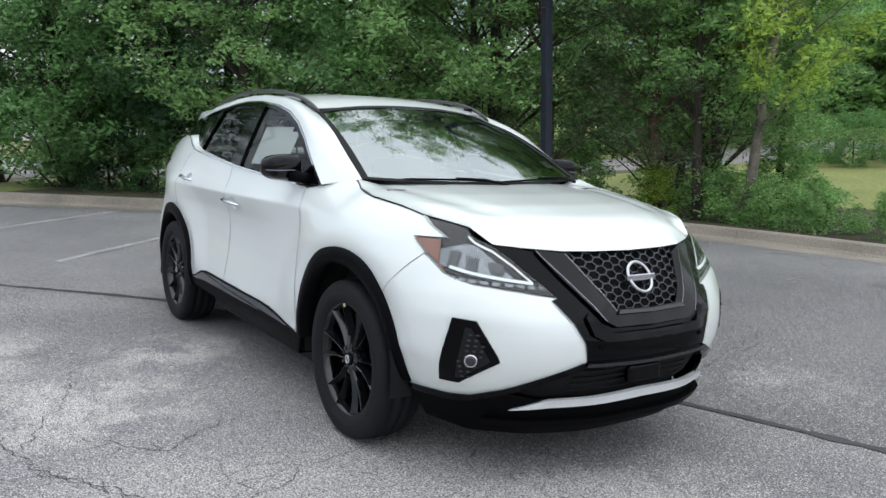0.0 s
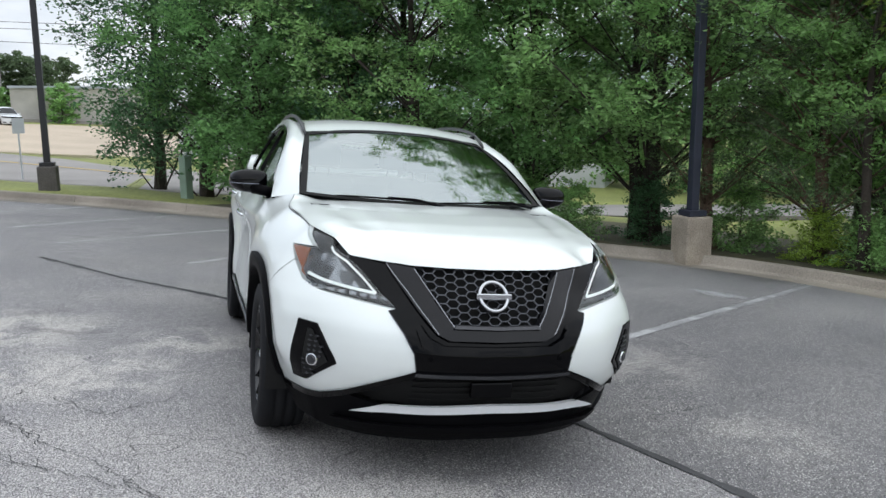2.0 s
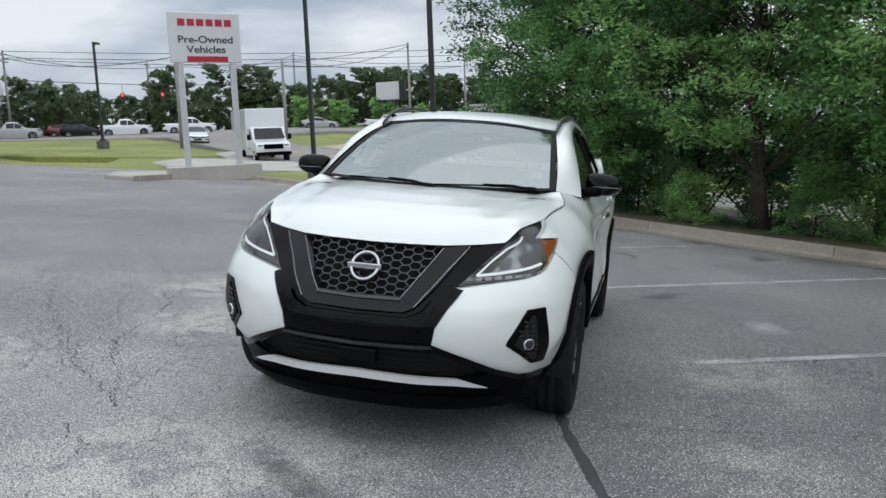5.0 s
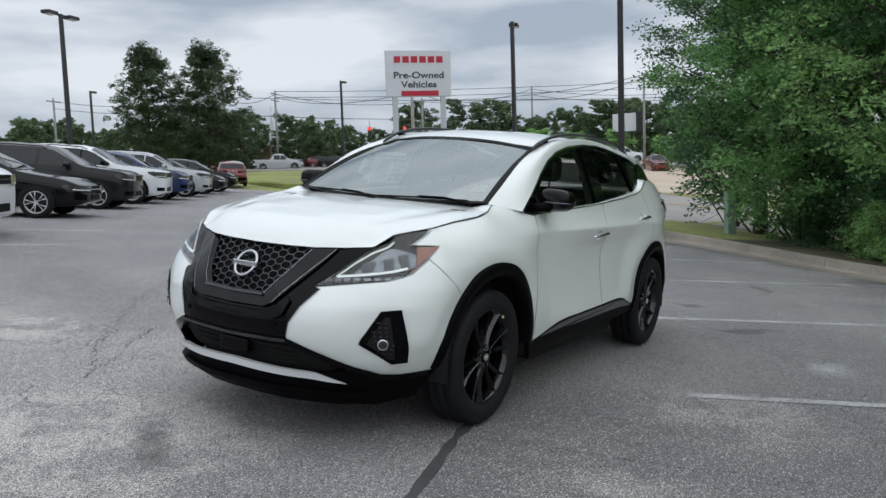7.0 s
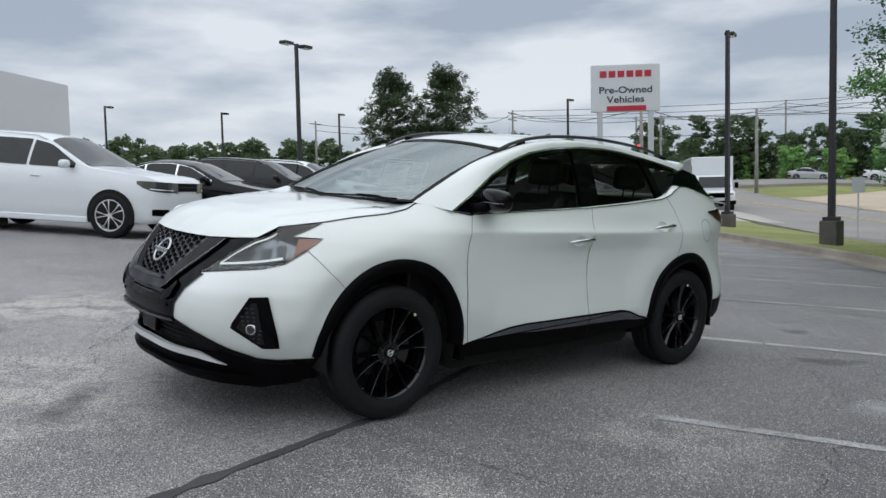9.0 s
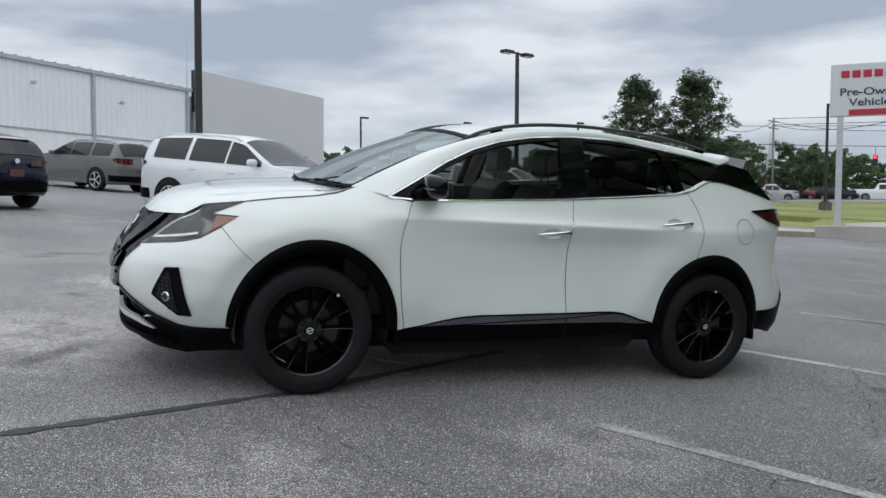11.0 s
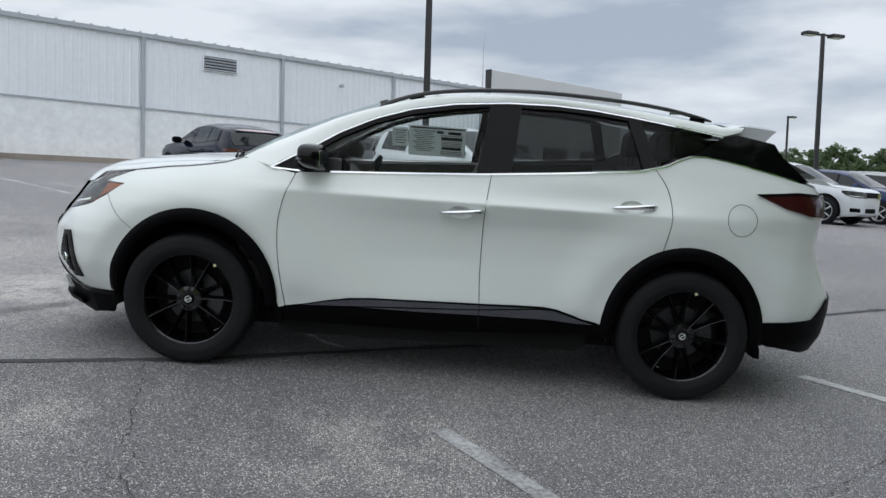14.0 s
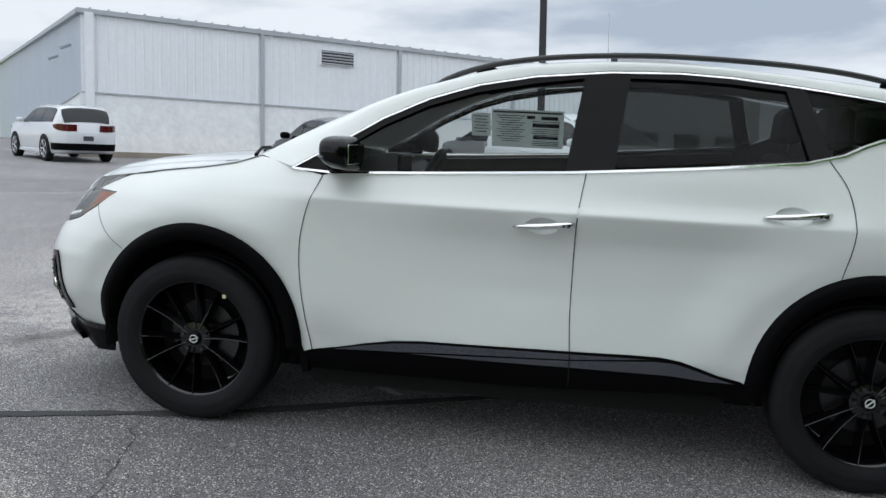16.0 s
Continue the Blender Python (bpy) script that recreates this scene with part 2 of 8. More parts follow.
def height(x, y):
    """The lie of the asphalt: steep by the car, flatter uphill and far away."""
    xx = max(-30.0, min(30.0, x))
    s = -y
    s = max(-14.0, min(40.0, s))
    rise = SY * s if s < 1 else SY * 1 + (SY * 0.5 + 0.06 * 0.5) * min(s - 1, 2) + 0.06 * max(0.0, s - 3)
    r = math.hypot(x, y)
    return SX * xx + rise + 0.028 * min(60.0, max(0.0, r - 62))


def over(x, y, dz=0.0):
    return Vector((x, y, height(x, y) + dz))


KERB = smooth_line([(-30, -21, 0), (-24.2, -13.6, 0), (-20.5, -9.4, 0), (-17.2, -5.2, 0), (-15.3, -2.6, 0), (-13.6, -0.5, 0), (-12, 1.4, 0), (-10.6, 3.4, 0), (-9.3, 5.2, 0), (-8.1, 6.7, 0), (-6.6, 7.75, 0), (-5, 8.25, 0), (-3, 8.5, 0), (4, 9.0, 0), (14, 9.6, 0), (40, 10, 0)], 0.5)
KN = np.array([(p.x, p.y) for p in KERB])


def beyond(x, y):
    """How far a place lies outside the kerb (negative: on the lot)."""
    a, b = KN[:-1], KN[1:]
    d, p = b - a, np.array((x, y))
    u = np.clip(((p - a) * d).sum(1) / (d * d).sum(1), 0, 1)
    q = a + d * u[:, None] - p
    r = (q * q).sum(1)
    i = int(r.argmin())
    side = d[i][0] * (y - a[i][1]) - d[i][1] * (x - a[i][0])
    return math.copysign(math.sqrt(r[i]), side)


def sheet(name, xs, ys, z, material, keep=None):
    idx, verts, faces = {}, [], []
    for i, x in enumerate(xs):
        for j, y in enumerate(ys):
            idx[i, j] = len(verts)
            verts.append((x, y, z(x, y)))
    for i in range(len(xs) - 1):
        for j in range(len(ys) - 1):
            if keep is None or keep((xs[i] + xs[i + 1]) / 2, (ys[j] + ys[j + 1]) / 2):
                faces.append((idx[i, j], idx[i + 1, j], idx[i + 1, j + 1], idx[i, j + 1]))
    return new(name, mesh_of(name, verts, faces, material, smooth=True))


def axis(lo, hi, near, step):
    v = [x * step for x in range(int(-near / step), int(near / step) + 1)]
    g, x = [], near
    while x < hi:
        x *= 1.22
        g.append(x)
    return [-q for q in g[::-1]] + v + g


def ground_z(x, y):
    if abs(x) > 45 or abs(y) > 60:
        return height(x, y) - 0.12
    d = beyond(x, y)
    return height(x, y) + (-0.12 + 0.27 * smoothstep(0.0, 0.8, d))


AX = axis(0, 1500, 44, 1.0)
ground = tagged(sheet("ground", AX, AX, ground_z, M["grass"]), "grassy ground round the parking lot", "ground", kind="structure")


def patch(name, outline, material, dz, step=2.0, grow=0.0):
    """A flat region laid on the lie of the land."""
    pts = [Vector((p[0], p[1])) for p in outline]
    n = len(pts)
    edges = [(i, (i + 1) % n) for i in range(n)]
    x0, x1 = min(p.x for p in pts), max(p.x for p in pts)
    y0, y1 = min(p.y for p in pts), max(p.y for p in pts)
    inner = []
    y = y0 + step / 2
    while y < y1:
        x = x0 + step / 2
        while x < x1:
            inner.append(Vector((x, y)))
            x += step
        y += step
    vs, _, fs, *_ = delaunay_2d_cdt(pts + inner, edges, [list(range(n))], 1, 1e-5)
    verts = [(v.x, v.y, height(v.x, v.y) + dz) for v in vs]
    fs = [tuple(f) for f in fs]
    # The edge is turned down into the soil.
    seen = set()
    for f in fs:
        for a, b in zip(f, f[1:] + f[:1]):
            seen.add((a, b))
    rim = [(a, b) for a, b in seen if (b, a) not in seen]
    low = {}
    for e in rim:
        for i in e:
            if i not in low:
                low[i] = len(verts)
                verts.append((verts[i][0], verts[i][1], verts[i][2] - 0.4))
    me = mesh_of(name, verts, fs + [(b, a, low[a], low[b]) for a, b in rim], material)
    me.polygons.foreach_set("use_smooth", [True] * len(fs) + [False] * len(rim))
    return new(name, me)


def asphalt_mat():
    """Worn asphalt: dark binder with pale stone showing where traffic has rubbed it off."""
    m = bpy.data.materials.new("lot_asphalt")
    m.use_nodes = True
    n, l = m.node_tree.nodes, m.node_tree.links
    b = n["Principled BSDF"]
    tc = n.new("ShaderNodeTexCoord").outputs["Object"]

    def math_node(op, x, y, clamp=False):
        q = n.new("ShaderNodeMath")
        q.operation, q.use_clamp = op, clamp
        for i, v in enumerate((x, y)):
            if isinstance(v, (int, float)):
                q.inputs[i].default_value = v
            else:
                l.new(v, q.inputs[i])
        return q.outputs[0]

    def noise(scale, detail, rough=0.5, distort=0.0):
        q = n.new("ShaderNodeTexNoise")
        q.inputs["Scale"].default_value, q.inputs["Detail"].default_value = scale, detail
        q.inputs["Roughness"].default_value, q.inputs["Distortion"].default_value = rough, distort
        l.new(tc, q.inputs["Vector"])
        return q.outputs["Fac"]

    def ramp(x, lo, hi, v0=0.0, v1=1.0):
        q = n.new("ShaderNodeMapRange")
        q.interpolation_type = "SMOOTHSTEP"
        for key, v in (("From Min", lo), ("From Max", hi), ("To Min", v0), ("To Max", v1)):
            q.inputs[key].default_value = v
        l.new(x, q.inputs["Value"])
        return q.outputs["Result"]

    def blend(fac, x, color):
        q = n.new("ShaderNodeMix")
        q.data_type = "RGBA"
        l.new(fac, q.inputs[0])
        l.new(x, q.inputs[6])
        q.inputs[7].default_value = (*color, 1)
        return q.outputs[2]

    # Where the surface is rubbed bare: a broad mottle, and the places by the parking bay.
    bare = ramp(noise(0.55, 6, 0.55, 0.3), 0.36, 0.72, 0.12, 0.62)
    for x, y, r in ((1.6, -0.5, 1.5), (-1.2, 2.0, 1.0), (-1.1, -1.85, 1.0), (0.5, 1.9, 0.7), (-1.9, -1.2, 0.7), (-2.4, -2.6, 1.2), (0.6, -3.0, 1.2)):
        d = n.new("ShaderNodeVectorMath")
        d.operation = "DISTANCE"
        l.new(tc, d.inputs[0])
        d.inputs[1].default_value = height_point(x, y)
        bare = math_node("MAXIMUM", bare, math_node("MULTIPLY", ramp(d.outputs["Value"], r * 0.25, r, 1.0, 0.0), ramp(noise(3.0, 5, 0.65), 0.36, 0.56)))
    # The bay beyond the car was sealed later and is less worn.
    d = n.new("ShaderNodeVectorMath")
    d.operation = "DISTANCE"
    l.new(tc, d.inputs[0])
    d.inputs[1].default_value = height_point(0.5, -2.0)
    bare = math_node("MULTIPLY", bare, ramp(d.outputs["Value"], 3.0, 6.0, 1.0, 0.55))
    # Two pavings meet at the tar seam: the later one, on the parking side, is darker and smoother.
    xyz = n.new("ShaderNodeSeparateXYZ")
    l.new(tc, xyz.inputs[0])
    beyond_a = math_node("SUBTRACT", xyz.outputs[1], math_node("ADD", math_node("MULTIPLY", xyz.outputs[0], 0.545), 0.83))
    beyond_b = math_node("SUBTRACT", xyz.outputs[1], math_node("ADD", math_node("MULTIPLY", xyz.outputs[0], 0.315), 0.845))
    later = ramp(math_node("MAXIMUM", beyond_a, beyond_b), -0.03, 0.03)
    fresh = n.new("ShaderNodeVectorMath")
    fresh.operation = "DISTANCE"
    l.new(tc, fresh.inputs[0])
    fresh.inputs[1].default_value = height_point(-0.6, 2.6)
    worn_off = ramp(fresh.outputs["Value"], 2.6, 6.0, 1.0, 0.0)
    later = math_node("MULTIPLY", later, worn_off)
    sealed = math_node("SUBTRACT", 1.08, math_node("MULTIPLY", later, 0.27))
    bare = math_node("MULTIPLY", bare, math_node("SUBTRACT", 1.0, math_node("MULTIPLY", later, 0.2)))
    stones = n.new("ShaderNodeTexVoronoi")
    stones.inputs["Scale"].default_value = 108
    l.new(tc, stones.inputs["Vector"])
    sep = n.new("ShaderNodeSeparateColor")
    l.new(stones.outputs["Color"], sep.inputs[0])
    pick = math_node("ADD", math_node("MULTIPLY", bare, 0.34), sep.outputs[0])
    stone = math_node("MULTIPLY", ramp(pick, 0.80, 0.98), ramp(stones.outputs["Distance"], 0.35, 0.5, 1.0, 0.0))
    tone = n.new("ShaderNodeMix")
    tone.data_type = "RGBA"
    tone.inputs[6].default_value, tone.inputs[7].default_value = (0.182, 0.176, 0.185, 1), (0.362, 0.343, 0.330, 1)
    l.new(bare, tone.inputs[0])
    grain = n.new("ShaderNodeMix")
    grain.data_type, grain.blend_type = "RGBA", "MULTIPLY"
    grain.inputs[0].default_value = 1.0
    l.new(tone.outputs[2], grain.inputs[6])
    l.new(math_node("MULTIPLY", ramp(noise(150, 2), 0.30, 0.70, 0.25, 1.75), math_node("MULTIPLY", ramp(noise(0.22, 4), 0.3, 0.7, 0.88, 1.12), sealed)), grain.inputs[7])
    col = blend(math_node("MULTIPLY", stone, 0.95), grain.outputs[2], (0.70, 0.675, 0.635))
    fines = n.new("ShaderNodeTexVoronoi")
    fines.inputs["Scale"].default_value = 150
    l.new(tc, fines.inputs["Vector"])
    sep2 = n.new("ShaderNodeSeparateColor")
    l.new(fines.outputs["Color"], sep2.inputs[0])
    col = blend(math_node("MULTIPLY", ramp(sep2.outputs[0], 0.86, 0.97), ramp(fines.outputs["Distance"], 0.3, 0.5, 0.8, 0.0)), col, (0.80, 0.79, 0.76))
    col = blend(math_node("MULTIPLY", ramp(sep2.outputs[1], 0.80, 0.95), ramp(fines.outputs["Distance"], 0.35, 0.55, 0.7, 0.0)), col, (0.04, 0.04, 0.042))
    # Oil spots and darker sealed places.
    col = blend(ramp(noise(1.1, 3, 0.4, 0.6), 0.66, 0.78, 0.0, 0.55), col, (0.05, 0.05, 0.054))
    # Crazing where the surface is oldest.
    warp, shift = n.new("ShaderNodeTexNoise"), n.new("ShaderNodeVectorMath")
    warp.inputs["Scale"].default_value, warp.inputs["Detail"].default_value = 6, 5
    shift.operation = "MULTIPLY_ADD"
    shift.inputs[1].default_value = (0.06, 0.06, 0.06)
    web = n.new("ShaderNodeTexVoronoi")
    web.feature = "DISTANCE_TO_EDGE"
    web.inputs["Scale"].default_value = 3.2
    l.new(tc, warp.inputs["Vector"])
    l.new(warp.outputs["Color"], shift.inputs[0])
    l.new(tc, shift.inputs[2])
    l.new(shift.outputs[0], web.inputs["Vector"])
    old = n.new("ShaderNodeVectorMath")
    old.operation = "DISTANCE"
    l.new(tc, old.inputs[0])
    old.inputs[1].default_value = height_point(-0.2, -2.3)
    where = math_node("MULTIPLY", math_node("MAXIMUM", ramp(old.outputs["Value"], 1.5, 4.0, 1.0, 0.0), 0.3), ramp(noise(1.3, 3), 0.47, 0.62))
    craze = math_node("MULTIPLY", ramp(web.outputs["Distance"], 0.003, 0.011, 1.0, 0.0), where)
    col = blend(math_node("MULTIPLY", craze, 0.6), col, (0.03, 0.03, 0.032))
    l.new(col, b.inputs["Base Color"])
    l.new(ramp(bare, 0, 1, 0.62, 0.88), b.inputs["Roughness"])
    b.inputs["Specular IOR Level"].default_value = 0.2
    bp = n.new("ShaderNodeBump")
    bp.inputs["Strength"].default_value, bp.inputs["Distance"].default_value = 0.55, 0.012
    l.new(math_node("ADD", math_node("MULTIPLY", stones.outputs["Distance"], -0.7), noise(160, 3)), bp.inputs["Height"])
    l.new(bp.outputs["Normal"], b.inputs["Normal"])
    return m


def height_point(x, y):
    return (x, y, height(x, y))


M["asphalt"] = asphalt_mat()
lot_outline = [(p.x, p.y) for p in KERB[::2]] + [(40, -44), (-4, -44), (-30, -44)]
pavement = tagged(patch("pavement", lot_outline, M["asphalt"], 0.0, 1.5), "grey weathered asphalt parking lot with cracks", "parking lot", kind="structure")

# Kerb with its gutter, in cast lengths.
kerb = empty("kerb", label="weathered concrete kerb with gutter round the lot", category="kerb", kind="structure")
PROFILE = [(-0.62, 0.004), (-0.20, 0.012), (-0.16, 0.05), (-0.13, 0.17), (-0.10, 0.19), (0.06, 0.19), (0.08, 0.0)]


def kerb_length(name, line, material, parent):
    verts, faces, k = [], [], len(PROFILE)
    for i, p in enumerate(line):
        d = (line[min(i + 1, len(line) - 1)] - line[max(i - 1, 0)]).normalized()
        nrm = Vector((-d.y, d.x, 0))
        for o, z in PROFILE:
            q = p + nrm * o
            verts.append((q.x, q.y, height(q.x, q.y) + z))
    for i in range(len(line) - 1):
        for j in range(k - 1):
            faces.append((i * k + j, (i + 1) * k + j, (i + 1) * k + j + 1, i * k + j + 1))
    faces += [tuple(range(k)), tuple((len(line) - 1) * k + j for j in range(k - 1, -1, -1))]
    ob = new(name, mesh_of(name, verts, faces, material))
    ob.parent = parent
    return ob


for i in range(0, len(KERB) - 6, 6):
    seg = [p.copy() for p in KERB[i:i + 7]]
    seg[-1] = seg[-1] + (seg[-2] - seg[-1]).normalized() * 0.012
    kerb_length("kerb_stone", seg, M["concrete"], kerb)


def strip(name, pts, width, material, dz, label, category, jag=0.0, seed=1, kind="structure"):
    """A painted or tarred band on the asphalt."""
    rnd = random.Random(seed)
    pts = [Vector((p[0], p[1], 0)) for p in pts]
    line = []
    for a, b in zip(pts, pts[1:]):
        n = max(1, int((b - a).length / (0.03 if 0.01 < jag else 0.12 if jag else 0.6)))
        line += [a.lerp(b, k / n) for k in range(n)]
    line.append(pts[-1])
    verts, faces = [], []
    off = 0.0
    for i, p in enumerate(line):
        d = (line[min(i + 1, len(line) - 1)] - line[max(i - 1, 0)]).normalized()
        nrm = Vector((-d.y, d.x, 0))
        off = 0.7 * off + rnd.uniform(-jag, jag)
        w = width * (1 if not jag else rnd.uniform(0.35, 1.3))
        for s in (-0.5, 0.5):
            q = p + nrm * (off + s * w)
            verts.append((q.x, q.y, height(q.x, q.y) + dz))
    for i in range(len(line) - 1):
        faces.append((2 * i, 2 * i + 1, 2 * i + 3, 2 * i + 2))
    return tagged(new(name, mesh_of(name, verts, faces, material)), label, category, kind=kind)


for a, b in (((-1.48, 1.64), (-5.5, 7.5)), ((-3.85, 0.2), (-8.1, 4.95)), ((-6.1, -1.3), (-10.2, 2.4)), ((-8.0, -3.05), (-11.8, 0.5)), ((-10.2, -4.1), (-13.3, -1.6)), ((-12.5, -5.6), (-15.2, -3.4))):
    strip("parking_line", [a, b], 0.10, M["faint_line"] if a[0] > -2 else M["line"], 0.004, "worn white parking line on asphalt", "road marking")
strip("tar_seam", [(-6.5, -3.0), (-4.9, -1.93), (-3.6, -0.85), (0.05, 0.86), (0.3, 0.92), (1.43, 1.27), (2.6, 1.62), (5, 2.4)], 0.078, M["seam"], 0.005, "dark sealed seam across the asphalt", "seam", jag=0.004)
CRACKS = [
    [(0.20, 0.98), (0.10, 1.41), (0.02, 1.65), (-0.04, 1.94), (-0.17, 2.17), (-0.32, 2.55), (-0.5, 3.1)],
    [(-4.55, 0.69), (-4.12, 1.10), (-3.33, 1.95), (-2.73, 2.51)], [(-2.48, 2.61), (-1.90, 2.53), (-1.57, 2.67), (-1.18, 2.80)],
    [(-0.79, -2.28), (-0.26, -2.18), (0.04, -1.96), (0.17, -1.92)], [(0.40, -1.52), (0.22, -1.21), (0.14, -0.86)],
    [(-0.60, -1.95), (-0.28, -1.65), (-0.52, -1.31)], [(-1.74, -1.82), (-1.25, -1.91), (-0.59, -2.21)],
    [(-0.09, -2.48), (0.45, -1.88), (0.69, -1.50), (0.92, -1.30)], [(1.21, -1.38), (1.37, -1.17), (1.49, -1.03)],
    [(-1.66, -3.05), (-0.70, -2.54)], [(-2.45, -2.98), (-1.01, -2.32)],
    [(-2.10, -4.20), (-0.95, -3.26), (0.03, -2.27), (0.51, -1.81)], [(-0.34, -2.25), (0.3, -1.75), (0.94, -1.31)],
    [(-2.64, -4.86), (-2.25, -4.14), (-1.56, -3.73), (-1.04, -3.01)], [(-5.74, -5.85), (-2.66, -3.3), (-1.13, -2.36)]]
for i, c in enumerate(CRACKS):
    strip("crack", c, 0.0054, M["crack"], 0.004, "thin jagged dark crack in the asphalt", "crack", jag=0.024, seed=i + 3)
    # Hair cracks branch off.
    ra = random.Random(i + 40)
    for p in c[1:-1]:
        if ra.random() < 0.8:
            a = ra.uniform(0, 6.28)
            w = [(p[0] + math.cos(a + 0.4 * k) * 0.12 * k, p[1] + math.sin(a + 0.4 * k) * 0.12 * k) for k in range(4)]
            strip("hair_crack", w, 0.0038, M["crack"], 0.004, "hair crack branching in the asphalt", "crack", jag=0.014, seed=i + 90)


def stain(x, y, rx, ry, turn, color, amount, scale, label, rough=0.9):
    """A thin dried spill with a ragged edge."""
    m = bpy.data.materials.new("dried_spill")
    m.use_nodes = True
    n, l = m.node_tree.nodes, m.node_tree.links
    b, out = n["Principled BSDF"], n["Material Output"]
    b.inputs["Base Color"].default_value, b.inputs["Roughness"].default_value = (*color, 1), rough
    tc, nz, ln, sub, rm = n.new("ShaderNodeTexCoord"), n.new("ShaderNodeTexNoise"), n.new("ShaderNodeVectorMath"), n.new("ShaderNodeMath"), n.new("ShaderNodeMapRange")
    mp = n.new("ShaderNodeMapping")
    mp.inputs["Scale"].default_value = (1 / rx, 1 / ry, 0)
    nz.inputs["Scale"].default_value, nz.inputs["Detail"].default_value = scale, 6
    ln.operation, sub.operation = "LENGTH", "SUBTRACT"
    l.new(tc.outputs["Object"], nz.inputs["Vector"])
    l.new(tc.outputs["Object"], mp.inputs["Vector"])
    l.new(mp.outputs["Vector"], ln.inputs[0])
    mul = n.new("ShaderNodeMath")
    mul.operation = "MULTIPLY"
    mul.inputs[1].default_value = 0.75
    l.new(ln.outputs["Value"], mul.inputs[0])
    l.new(nz.outputs["Fac"], sub.inputs[0])
    l.new(mul.outputs[0], sub.inputs[1])
    l.new(sub.outputs[0], rm.inputs["Value"])
    rm.inputs["From Min"].default_value, rm.inputs["From Max"].default_value = -0.1, 0.45
    rm.inputs["To Max"].default_value = amount
    tr, mx = n.new("ShaderNodeBsdfTransparent"), n.new("ShaderNodeMixShader")
    l.new(rm.outputs["Result"], mx.inputs[0])
    l.new(tr.outputs[0], mx.inputs[1])
    l.new(b.outputs[0], mx.inputs[2])
    l.new(mx.outputs[0], out.inputs["Surface"])
    c, q = math.cos(radians(turn)), math.sin(radians(turn))
    verts = []
    for i in range(7):
        for j in range(7):
            u, v = rx * 1.4 * (i / 3 - 1), ry * 1.4 * (j / 3 - 1)
            verts.append((u, v, height(x + u * c - v * q, y + u * q + v * c) - height(x, y)))
    faces = [(i * 7 + j, i * 7 + j + 7, i * 7 + j + 8, i * 7 + j + 1) for i in range(6) for j in range(6)]
    ob = new("dried_stain", mesh_of("dried_stain", verts, faces, m))
    ob.matrix_world = Matrix.Translation((x, y, height(x, y) + 0.006)) @ pose(0, 0, 0, 0, 0, turn)
    return tagged(ob, label, "stain", kind="structure")


stain(-3.1, 2.35, 0.45, 0.30, 20, (0.55, 0.56, 0.57), 0.45, 3, "pale dried spill on the asphalt")
stain(-4.5, 5.2, 0.6, 0.4, 50, (0.55, 0.56, 0.57), 0.45, 2.5, "pale dried spill on the asphalt")
# The wet spill's bright reflection is put into its white base colour.
M["spill"] = mat("wet_white_spill", (0.80, 0.81, 0.82), rough=0.15, var=0.15, scale=30, spec=1.0)
strip("spill_trickle", [(-0.58, -0.06), (-0.50, -0.04), (-0.49, 0.0), (-0.55, 0.08), (-0.60, 0.13), (-0.66, 0.22)], 0.014, M["spill"], 0.007, "thin wet white trickle under the car", "spill", jag=0.012, seed=4)
strip("spill_splash", [(-0.65, 0.21), (-0.70, 0.25), (-0.76, 0.285), (-0.80, 0.315), (-0.84, 0.335)], 0.042, M["spill"], 0.007, "wet white splash under the car", "spill", jag=0.011, seed=6)


# ---- metal-sided building ----
CORNER, ENDING = Vector((15.3, -21.3, 0)), Vector((-2.9, -37.4, 0))
along = (ENDING - CORNER).normalized()
away = Vector((-along.y, along.x, 0))
if away.y > 0:
    away = -away
FLOOR_Z, LEDGE_Z, EAVE_Z = 1.85, 4.15, 6.98
B = Matrix(((along.x, away.x, 0, CORNER.x), (along.y, away.y, 0, CORNER.y), (0, 0, 1, 0), (0, 0, 0, 1)))
LONG, DEEP = (ENDING - CORNER).length, 44.0
building = empty("metal_building", B, "white ribbed-steel building on painted block base", "building")


def ribbed(bm, length, top_of, z0, pitch=0.3, depth=0.03):
    """Vertical ribs along x, facing -y."""
    xs = []
    x = 0.0
    while x < length - 1e-6:
        for o, d in ((0, 0), (0.20, 0), (0.22, depth), (0.27, depth), (0.29, 0)):
            if x + o < length:
                xs.append((x + o, d))
        x += pitch
    xs.append((length, 0))
    low = [bm.verts.new((x, -d, z0)) for x, d in xs]
    high = [bm.verts.new((x, -d, top_of(x))) for x, d in xs]
    for i in range(len(xs) - 1):
        bm.faces.new((low[i], low[i + 1], high[i + 1], high[i]))


bm = bmesh.new()
ribbed(bm, LONG, lambda x: EAVE_Z - 0.1, LEDGE_Z)
part("wall_panel", bm, M["wall_metal"], building, "white ribbed steel siding")
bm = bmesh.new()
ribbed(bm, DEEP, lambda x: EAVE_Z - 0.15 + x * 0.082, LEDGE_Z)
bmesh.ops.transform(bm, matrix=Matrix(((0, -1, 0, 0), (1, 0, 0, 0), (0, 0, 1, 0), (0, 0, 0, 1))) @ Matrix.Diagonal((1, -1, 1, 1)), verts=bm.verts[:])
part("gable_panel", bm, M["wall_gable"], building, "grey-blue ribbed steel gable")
bm = bmesh.new()
box(bm, (LONG / 2, 0.12, (FLOOR_Z - 1 + LEDGE_Z) / 2), (LONG, 0.3, LEDGE_Z - FLOOR_Z + 1))
